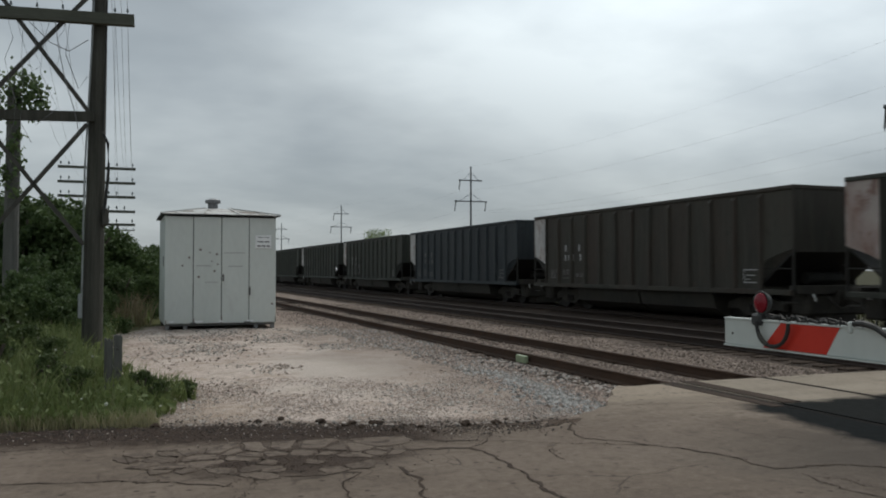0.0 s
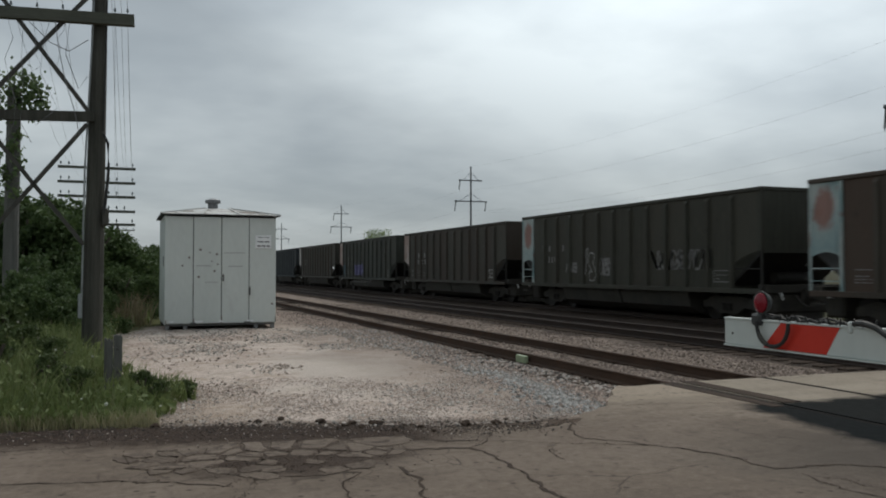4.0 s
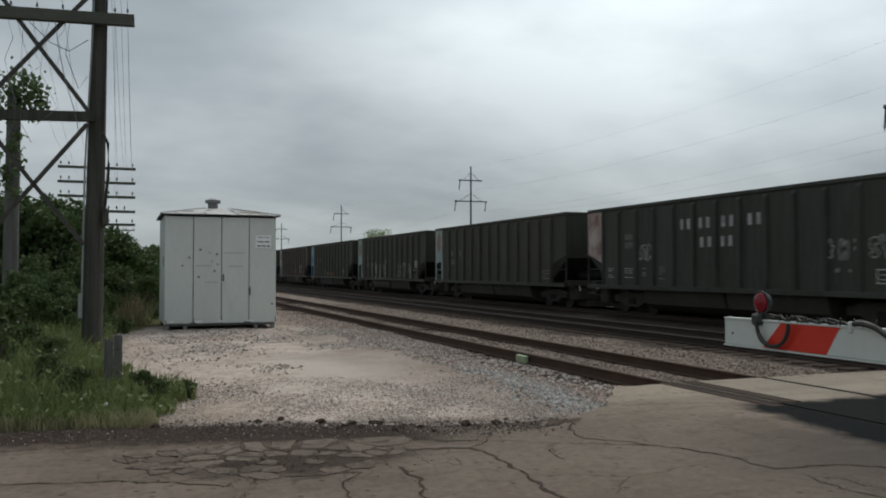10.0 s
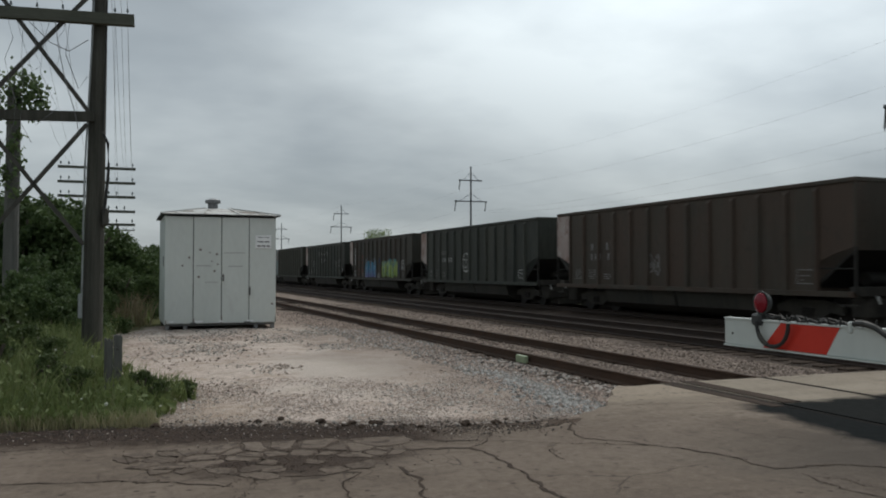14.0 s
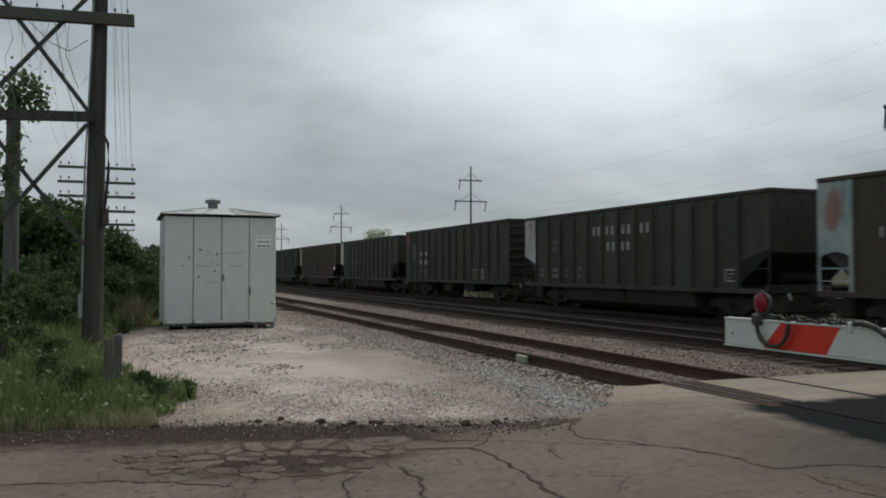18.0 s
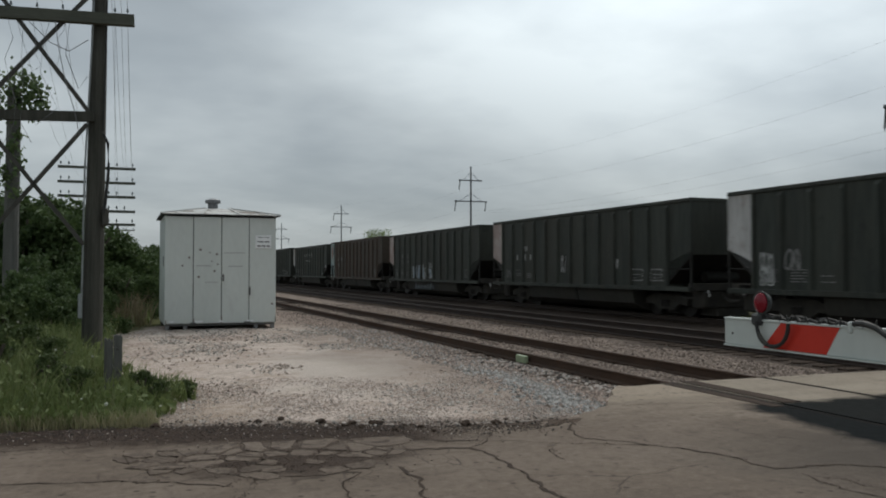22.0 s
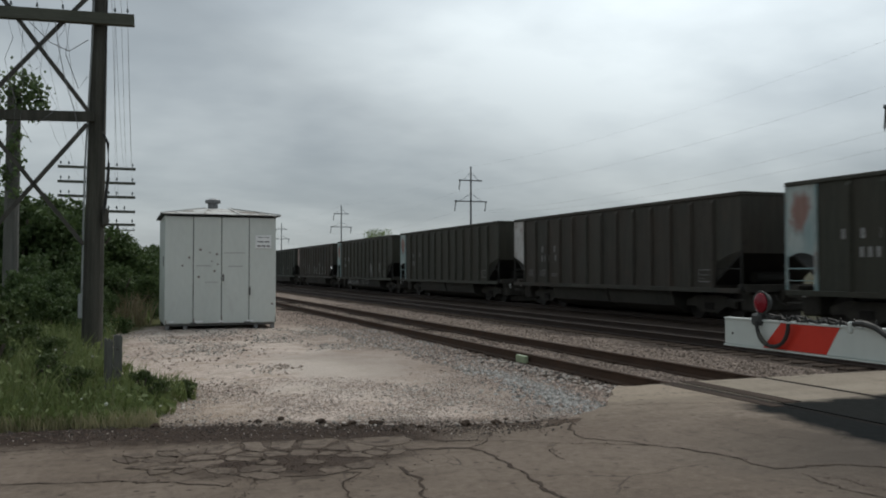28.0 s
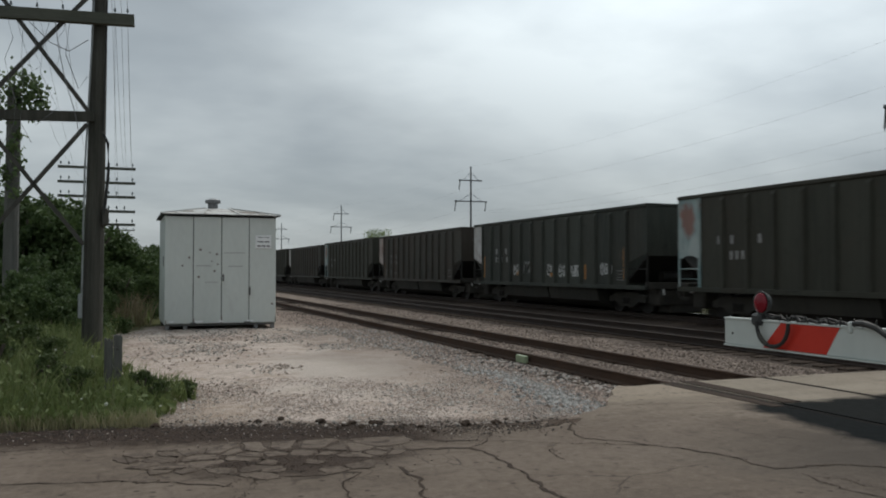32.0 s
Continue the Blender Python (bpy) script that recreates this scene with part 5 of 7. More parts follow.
# x, y, kind, size, turn
_HEDGE = ((-2.7, 29.0, 0, 0.98, 20), (-4.2, 28.0, 1, 1.0, 80), (-1.75, 29.5, 1, 1.1, 200), (-5.8, 29.5, 0, 0.95, 140), (-7.5, 28.0, 1, 1.1, 10), (-0.75, 30.0, 1, 0.92, 300),
          (-1.1, 26.8, 2, 0.72, 60), (0.05, 30.5, 2, 0.86, 33), (0.62, 31.5, 2, 0.66, 250), (-9.8, 29, 0, 1.1, 45), (-2.6, 24.6, 2, 0.75, 170), (-4.2, 23.8, 2, 0.85, 90), (-5.8, 24.0, 2, 1.0, 120),
          (0.2, 38.0, 1, 0.78, 220), (-2.6, 37.0, 0, 1.02, 310), (-5.0, 37.0, 0, 1.12, 75), (1.25, 44.0, 1, 0.72, 15), (-3.2, 20.6, 2, 0.5, 15), (-4.6, 19.5, 2, 0.6, 130), (2.1, 56.0, 1, 0.85, 215), (0.5, 50.0, 0, 0.8, 115), (-1.15, 17.3, 2, 0.42, 5), (-1.95, 17.6, 2, 0.5, 95), (-0.75, 19.0, 2, 0.45, 185), (-1.5, 19.6, 2, 0.55, 260), (-2.5, 18.6, 2, 0.58, 310), (-0.55, 16.6, 2, 0.27, 140), (-0.45, 21.2, 2, 0.4, 35), (-1.4, 22.6, 2, 0.62, 125), (0.55, 27.4, 2, 0.5, 64), (0.95, 33.5, 2, 0.72, 12), (-0.2, 26.4, 2, 0.6, 190), (0.85, 38.5, 2, 0.8, 75), (3.2, 68.0, 0, 0.85, 95), (-3.6, 29.6, 0, 0.92, 260), (-2.1, 31.5, 0, 0.95, 170), (-5.0, 31.0, 0, 0.98, 330))
for _n, (_x, _y, _k, _s, _a) in enumerate(_HEDGE):
    _c = SHRUBS[_k] if _n in (0, 1, 6) else copy_thing(SHRUBS[_k], Matrix())
    _c.matrix_basis = pose(_x, _y, float(ground_z(_x, _y)) - 0.05, 0, 0, _a) @ Matrix.Scale(_s, 4)


WEED = tagged(shrub(24, 1.25, 0.62, 5200, 0.05, WEED_LEAF), "tall leafy green weeds on the road bank", "weeds", "weed clumps")
# x, y, size, turn
_WEEDS = ((-1.72, 12.0, 1.0, 0), (-2.1, 13.6, 1.05, 60), (-2.5, 12.4, 0.95, 150), (-1.45, 11.0, 0.72, 210), (-0.85, 11.9, 0.52, 30), (-1.15, 13.2, 0.62, 100), (-0.75, 10.6, 0.45, 80), (0.4, 9.75, 0.24, 15), (0.28, 10.25, 0.3, 135), (-0.45, 10.2, 0.36, 290), (0.45, 10.6, 0.18, 200), (0.72, 10.7, 0.16, 20), (0.72, 10.2, 0.18, 320), (-1.6, 15.2, 0.7, 75))
for _n, (_x, _y, _s, _a) in enumerate(_WEEDS):
    _c = WEED if _n == 0 else copy_thing(WEED, Matrix())
    _c.matrix_basis = pose(_x, _y, float(ground_z(_x, _y)) - 0.03, 0, 0, _a) @ Matrix.Scale(_s, 4)


def far_tree(x, y, h, seed):
    r = np.random.default_rng(seed)
    o = tagged(empty("tree", x, y, -0.6), "far green deciduous tree beyond the tracks", "tree")
    bm = bmesh.new()
    rod(bm, (0, 0, 0), (0.2, 0, h * 0.55), 0.3, 0.16, 8)
    for i in range(8):
        a = r.uniform(0, 6.28)
        rod(bm, (0.15, 0, h * r.uniform(0.3, 0.55)), (h * 0.3 * math.cos(a), h * 0.3 * math.sin(a), h * r.uniform(0.6, 0.95)), 0.1, 0.03, 6)
    part("trunk", bm, BARK, o)
    pts = []
    for i in range(34):
        a, d = r.uniform(0, 6.28), h * 0.22 * math.sqrt(r.random())
        c = np.array((d * math.cos(a), d * math.sin(a), h * r.uniform(0.45, 0.97) - d * 0.35))
        q = r.normal(size=(110, 3))
        q /= np.linalg.norm(q, axis=1)[:, None]
        pts.append(c + q * h * 0.11 * r.uniform(0.5, 1.1, (110, 1)))
    leaf_mesh("crown", np.concatenate(pts), 0.14, 0.26, LEAF_FAR, o, r)
    return o


far_tree(60.5, 206.0, 13.0, 31)


# ---- grass and weeds ----
def grass(name, label, count, where, lo, hi, mat, seed, wide=0.011):
    r = np.random.default_rng(seed)
    p = where(r, count)
    n = len(p)
    h = r.uniform(lo, hi, n) * np.clip(p[:, 3], 0.15, 1)
    a = r.uniform(0, 6.28, n)
    lean = r.normal(0, 0.28, (n, 2)) * h[:, None]
    w = np.stack([np.cos(a), np.sin(a)], -1) * wide * r.uniform(0.6, 1.5, (n, 1))
    b = p[:, :3]
    z = np.zeros((n, 1))
    w3, l3 = np.concatenate([w, z], 1), np.concatenate([lean, z], 1)
    up = np.stack([0 * h, 0 * h, h], -1)
    v = np.stack([b - w3, b + w3, b + w3 * 0.8 + l3 * 0.4 + up * 0.6, b - w3 * 0.8 + l3 * 0.4 + up * 0.6, b + l3 + up * 0.97], 1).reshape(-1, 3)
    k = 5 * np.arange(n)[:, None]
    f4, f3 = (k + [0, 1, 2, 3]).tolist(), (k + [3, 2, 4]).tolist()
    return tagged(raw(name, v.tolist(), f4 + f3, mat), label, "grass", kind="stuff")


def bank(r, n):
    x = -7.5 + 8.4 * r.random(n)
    y = 8.75 + 11 * r.random(n) ** 1.5
    bound = np.interp(y, [8.6, 9.2, 10.0, 11.0, 11.6, 12.2, 16, 20], [0.1, 0.45, 0.72, 0.9, 0.2, -0.12, -0.2, -0.25]) + 0.08 * np.sin(7 * y)
    ok = (x < bound) & (y > road_edge(x) + 0.12 + 0.12 * r.random(n)) & ~((np.abs(x + 0.14) < 0.2) & (y > 10.5) & (y < 11.4))
    x, y, bound = x[ok], y[ok], bound[ok]
    tall = np.clip(0.32 + 0.34 * (0.85 - x), 0.25, 1.1) * np.interp(y, [8.6, 9.2, 10.0, 12], [0.3, 0.5, 0.8, 1.0])
    return np.stack([x, y, ground_z(x, y) - 0.01, tall], -1)


def far_side(r, n):
    x, y = 21.5 + 30 * r.random(n) ** 1.5, 14 + 90 * r.random(n)
    return np.stack([x, y, ground_z(x, y), np.ones(n)], -1)


def hedge_foot(r, n):
    x, y = -8 + 9.6 * r.random(n), 19.5 + 17 * r.random(n)
    ok = (x < -0.5 + 0.4 * np.maximum(0, y - 21.5)) & (x < 0.8 + 0.05 * np.maximum(0, y - 25))
    x, y = x[ok], y[ok]
    return np.stack([x, y, ground_z(x, y) - 0.01, np.ones(len(x))], -1)


grass("grass_bank", "tall green grass and weeds on the road bank", 36000, bank, 0.35, 0.8, GRASS, 41, 0.008)
grass("dry_grass", "pale dry stalks among the green weeds", 5000, bank, 0.3, 0.75, STRAW, 44, 0.004)
grass("grass_bank", "rank grass at the foot of the hedge", 11000, hedge_foot, 0.15, 0.5, GRASS, 42, 0.016)
grass("field_grass", "pale rough grass beyond the tracks", 9000, far_side, 0.15, 0.4, FIELD, 43, 0.03)


def shed_side(r, n):
    x, y = r.normal(0.3, 0.24, n), r.normal(24.6, 0.7, n)
    ok = x < 0.85
    x, y = x[ok], y[ok]
    return np.stack([x, y, ground_z(x, y) - 0.01, np.ones(len(x))], -1)


grass("dry_weeds", "dry brown weeds standing beside the shed", 170, shed_side, 0.4, 1.05, DRY_WEED, 46, 0.014)


def fringe(r, n):
    x = -6.5 + 6.85 * r.random(n)
    y = road_edge(x) + 0.06 + 0.42 * r.random(n) ** 1.3
    return np.stack([x, y, ground_z(x, y) - 0.005, np.ones(n)], -1)


grass("dry_grass", "short straw-coloured grass along the road's edge", 5200, fringe, 0.04, 0.2, STRAW, 47, 0.005)


def weed_leaves():
    r = np.random.default_rng(45)
    p = bank(r, 9000)
    h = np.clip(p[:, 3], 0.2, 1) * r.uniform(0.05, 0.6, len(p))
    leaf_mesh("weed_leaves", p[:, :3] + np.stack([0 * h, 0 * h, h], -1), 0.025, 0.06, GRASS, None, r)["kind"] = "stuff"
    q = bank(r, 500)[:46]
    bm = bmesh.new()
    for x, y, z, t in q:
        bmesh.ops.create_icosphere(bm, subdivisions=1, radius=r.uniform(0.012, 0.026), matrix=pose(x, y, z + 0.75 * t * r.uniform(0.5, 0.95)))
    tagged(part("weed_flowers", bm, BLOOM), "pale flower heads among the weeds", "flowers", kind="stuff")


weed_leaves()
tagged(bpy.data.objects["weed_leaves"], "broad weed leaves among the grass", "weeds")


def post_stub():
    """Two weathered planks bolted into one short post, split and ragged at the top."""
    o = empty("post_stub", -0.07, 11.3, 0.0)
    tagged(o, "short grey weathered wooden post in the weeds", "post")
    r = random.Random(8)
    for x0, x1, top in ((-0.115, -0.012, 0.64), (-0.006, 0.095, 0.69)):
        n = 5
        out = [(x0, -0.07, -0.3), (x1, -0.07, -0.3)] + [(x1 + (x0 - x1) * k / n, -0.07, top - r.uniform(0.0, 0.045)) for k in range(n + 1)]
        bm = prism(bmesh.new(), out, (0, 0.14, 0))
        bmesh.ops.recalc_face_normals(bm, faces=bm.faces)
        part("plank", bm, STUB, o)
    for z in (0.22, 0.5):
        part("bolt", rod(bmesh.new(), (0.04, -0.085, z), (0.04, -0.06, z), 0.014, seg=8), IRON, o, "rusty bolt head")


post_stub()


def tie_marker():
    """Small pale green box lying against the siding's near rail."""
    o = tagged(empty("rail_marker", 6.68, 13.6, -0.165), "pale green plastic marker against the siding rail", "marker")
    part("body", boxes((-0.06, 0.03, -0.17, 0.17, 0.0, 0.13), bevel=0.012), surface("pale_green_plastic", (0.25, 0.31, 0.19), (0.34, 0.4, 0.26), 15, 3, 0.6), o)


tie_marker()


# ---- transmission line beyond the tracks ----
def mast(x, y, h):
    o = tagged(empty("transmission_mast", x, y, -0.6), "slim grey power mast with braced crossarms and hanging insulators", "power mast", "power line")
    part("pole", rod(bmesh.new(), (0, 0, 0), (0, 0, h), 0.23, 0.13, 12), TOWER, o)
    for z, half in ((h - 2.6, 2.2), (h - 6.45, 3.05)):
        a = part("crossarm", boxes((-half, half, -0.1, 0.1, z - 0.1, z + 0.1)), TOWER, o)
        for s in (-1, 1):
            part("strut", beam(bmesh.new(), (0, 0, z + 1.5), (s * half * 0.72, 0, z + 0.05), 0.07), TOWER, a)
        for s in ((-1,) if half < 3 else (-1, 1)):
            bm = bmesh.new()
            for k in range(10):
                rod(bm, (s * half * 0.98 - 0.02 * k, 0, z - 0.15 - 0.165 * k), (s * half * 0.98 - 0.02 * k, 0, z - 0.27 - 0.165 * k), 0.14, 0.07, 8)
            rod(bm, (s * half * 0.98, 0, z - 0.1), (s * half * 0.98 - 0.2, 0, z - 1.95), 0.025, seg=6)
            part("insulator_string", bm, IRON, a)
            part("arm_tip", boxes((s * half - 0.12, s * half + 0.12, -0.12, 0.12, z - 0.14, z + 0.14)), TOWER, a)
    return o


MASTS = ((60.0, 50.4), (60.0, 143.5), (60.0, 241.5), (60.0, 340.0))
for _k, (_x, _y) in enumerate(MASTS):
    mast(_x, _y, 21.2 if _k else 21.6)
for (_xa, _ya), (_xb, _yb) in zip(((60.0, -43.0),) + MASTS, MASTS):
    for _dx, _z in ((-2.35, 16.0), (-3.2, 12.15), (2.8, 12.15), (0.0, 20.6)):
        line_wire(sag((_xa + _dx, _ya, _z + 0.4 * (_ya < 60)), (_xb + _dx, _yb, _z + 0.4 * (_yb < 60)), 1.5, 20), (0.011 if _ya < 0 else 0.007) if _z < 20 else 0.005, "high sagging conductor of the power line")


# ---- crossing gate ----
def crossing_gate():
    X, tip = 3.2, 3.93
    g = tagged(empty("crossing_gate", X, -3.6, 0.0), "lowered crossing gate arm, white with red slanted stripes", "crossing gate")
    o = Vector((X, -3.6, 0))

    def rel(bm):
        bmesh.ops.translate(bm, verts=bm.verts, vec=-o)
        return bm
    part("arm", rel(boxes((X, X + 0.03, -3.4, tip, 1.058, 1.2), bevel=0.004)), GATE_WHITE, g, "white arm board")
    y = 3.49
    while y > -3.2:
        bm = prism(bmesh.new(), [(X - 0.003, y, 1.197), (X - 0.003, y - 0.385, 1.197), (X - 0.003, y - 0.3, 1.061), (X - 0.003, y + 0.13, 1.061)], (0.004, 0, 0))
        bmesh.ops.recalc_face_normals(bm, faces=bm.faces)
        part("stripe", rel(bm), GATE_RED, g, "red slanted stripe")
        y -= 0.78
    part("lip", rel(boxes((X - 0.012, X + 0.04, -3.4, tip - 0.005, 1.05, 1.058))), GATE_WHITE, g)
    part("lip", rel(boxes((X - 0.008, X + 0.036, -3.4, tip - 0.005, 1.2, 1.208))), GATE_WHITE, g)
    # tip lamp facing along the road
    ly, lz = 3.625, 1.298
    lamp = part("lamp_housing", rel(rod(bmesh.new(), (X - 0.004, ly, lz), (X + 0.022, ly, lz), 0.06, 0.05, 24)), GATE_GREY, g, "dark round lamp housing")
    bm = bmesh.new()
    ring = [(X - 0.008, ly + 0.055 * math.cos(k * 0.2618), lz + 0.06 * math.sin(k * 0.2618)) for k in range(25)]
    tube(bm, ring, 0.005, 6)
    part("lens_rim", rel(bm), GATE_GREY, lamp, "worn rim round the lens")
    bm = bmesh.new()
    bmesh.ops.create_uvsphere(bm, u_segments=20, v_segments=12, radius=0.054, matrix=pose(X - 0.012, ly, lz) @ Matrix.Diagonal((0.3, 0.9, 1, 1)))
    for f in bm.faces:
        f.smooth = True
    part("lens", rel(bm), LENS, lamp, "unlit dark red lens")
    part("lamp_bracket", rel(boxes((X - 0.022, X + 0.045, 3.62, 3.698, 1.176, 1.24), bevel=0.012)), GATE_GREY, g, "dark lamp bracket")
    part("lamp_stem", rel(rod(bmesh.new(), (X + 0.008, 3.645, 1.2), (X + 0.008, ly, 1.26), 0.018, seg=10)), GATE_GREY, g)
    # hanging loop and the cable along the top of the arm
    loop = []
    for k in range(19):
        u = math.pi * k / 18
        loop.append((X - 0.032, 3.505 + 0.1 * math.cos(u) + 0.03 * (1 - k / 18), 1.2 - 0.125 * math.sin(u) ** 0.8))
    part("cable_loop", rel(tube(bmesh.new(), loop, 0.0105, 8)), RUBBER, g, "black cable loop")
    part("cable_tape", rel(tube(bmesh.new(), loop[3:8], 0.013, 8)), IRON, g, "tape wound round the cable")
    r = random.Random(3)
    run = [(X + 0.01 - 0.012 * (i % 2), 3.62 - 0.03 * i, 1.218 + 0.007 * math.sin(i * 1.9) + (0.014 if i < 9 else 0) * r.random()) for i in range(24)]
    part("cable", rel(tube(bmesh.new(), run, 0.008, 8)), RUBBER, g, "black cable along the arm")
    run = [(X + 0.022, 3.6 - 0.04 * i, 1.226 + 0.009 * math.sin(i * 1.3 + 1)) for i in range(18)]
    part("cable", rel(tube(bmesh.new(), run, 0.006, 8)), RUBBER, g, "thin black cable along the arm")
    for i in range(10):
        yy = 3.5 - 0.068 * i + r.uniform(-0.01, 0.01)
        part("cable_tie", rel(beam(bmesh.new(), (X - 0.004, yy, 1.206), (X - 0.012, yy + r.uniform(-0.015, 0.015), 1.243), 0.006, 0.008)), RUBBER, g)
    part("clamp", rel(boxes((X - 0.014, X + 0.04, 3.03, 3.05, 1.175, 1.23), bevel=0.005)), GATE_WHITE, g)
    hose = [(X, 3.02, 1.222), (X - 0.02, 2.95, 1.226), (X - 0.027, 2.88, 1.214), (X - 0.032, 2.81, 1.18), (X - 0.034, 2.74, 1.145), (X - 0.032, 2.66, 1.12), (X - 0.03, 2.55, 1.105), (X - 0.03, 2.2, 1.09)]
    part("hose", rel(tube(bmesh.new(), hose, 0.014, 8)), RUBBER, g, "thick black hose")
    part("bolt", rel(rod(bmesh.new(), (X - 0.004, 3.86, 1.12), (X + 0.002, 3.86, 1.12), 0.006, seg=8)), IRON, g)
    # the mast that carries it, beside the road
    part("mast", rel(rod(bmesh.new(), (X + 0.25, -3.6, 0), (X + 0.25, -3.6, 3.2), 0.06, seg=12)), CONDUIT, g)
    part("mechanism", rel(boxes((X - 0.05, X + 0.2, -3.9, -3.3, 0.75, 1.4), bevel=0.02)), CONDUIT, g)
    part("base", rel(boxes((X - 0.1, X + 0.6, -3.95, -3.25, -0.02, 0.12), bevel=0.02)), CONDUIT, g)
    return g


crossing_gate()


# ---- the coal train ----
# A car's own space: y = 0 at its leading end (which goes away from the road), y falls towards its rear; x = -1.6 is the side sheet seen from the road.
LEN, SIDE, TOP, SILL = 14.5, 1.6, 3.675, 0.96
BAY, POSTS = 1.05, 1.02


def truck(parent, y):
    t = part("truck", boxes((-0.95, 0.95, y - 0.16, y + 0.16, 0.42, 0.66), bevel=0.03), TRUCK, parent, "dark cast steel truck")
    for s in (-1, 1):
        bm = bmesh.new()
        x0, x1 = s * 1.0 - 0.07, s * 1.0 + 0.07
        out = [(x0, y - 1.12, 0.36), (x0, y - 1.12, 0.56), (x0, y - 0.6, 0.72), (x0, y + 0.6, 0.72), (x0, y + 1.12, 0.56), (x0, y + 1.12, 0.36), (x0, y + 0.72, 0.4), (x0, y + 0.4, 0.22), (x0, y - 0.4, 0.22), (x0, y - 0.72, 0.4)]
        prism(bm, out, (x1 - x0, 0, 0))
        bmesh.ops.recalc_face_normals(bm, faces=bm.faces)
        part("side_frame", bm, TRUCK, t)
        bm = bmesh.new()
        for k in (-0.14, 0.0, 0.14):
            rod(bm, (s * 1.09, y + k, 0.3), (s * 1.09, y + k, 0.52), 0.06, seg=8)
        part("spring_nest", bm, WHEEL, t)
    for d in (-0.89, 0.89):
        bm = bmesh.new()
        rod(bm, (-0.85, y + d, 0.42), (0.85, y + d, 0.42), 0.08, seg=8)
        for s in (-1, 1):
            rod(bm, (s * 0.69, y + d, 0.42), (s * 0.82, y + d, 0.42), 0.42, seg=20)
            rod(bm, (s * 0.66, y + d, 0.42), (s * 0.69, y + d, 0.42), 0.445, seg=20)
        bmesh.ops.translate(bm, verts=bm.verts, vec=(0, -y - d, -0.42))
        part("wheelset", bm, WHEEL, t, "worn steel wheelset").matrix_basis = pose(0, y + d, 0.42)


def ribbon(pts, w, x, closed=False):
    """A painted stroke on the side sheet, through points (metres back from the leading end, height)."""
    bm = bmesh.new()
    n = len(pts)
    rows = []
    for i in range(n):
        a = pts[(i - 1) % n] if closed else pts[max(i - 1, 0)]
        b = pts[(i + 1) % n] if closed else pts[min(i + 1, n - 1)]
        d = Vector((b[0] - a[0], b[1] - a[1]))
        d = d.normalized() if d.length > 1e-6 else Vector((1, 0))
        o, z = pts[i]
        rows.append([bm.verts.new((x, -(o - d.y * w / 2), z + d.x * w / 2)), bm.verts.new((x, -(o + d.y * w / 2), z - d.x * w / 2))])
    for i in range(n if closed else n - 1):
        a, b = rows[i], rows[(i + 1) % n]
        bm.faces.new((a[0], a[1], b[1], b[0]))
    return bm


def join(target, extra):
    me = bpy.data.meshes.new("tmp")
    extra.to_mesh(me)
    extra.free()
    target.from_mesh(me)
    bpy.data.meshes.remove(me)
    return target


MARK_X = -SIDE - 0.005


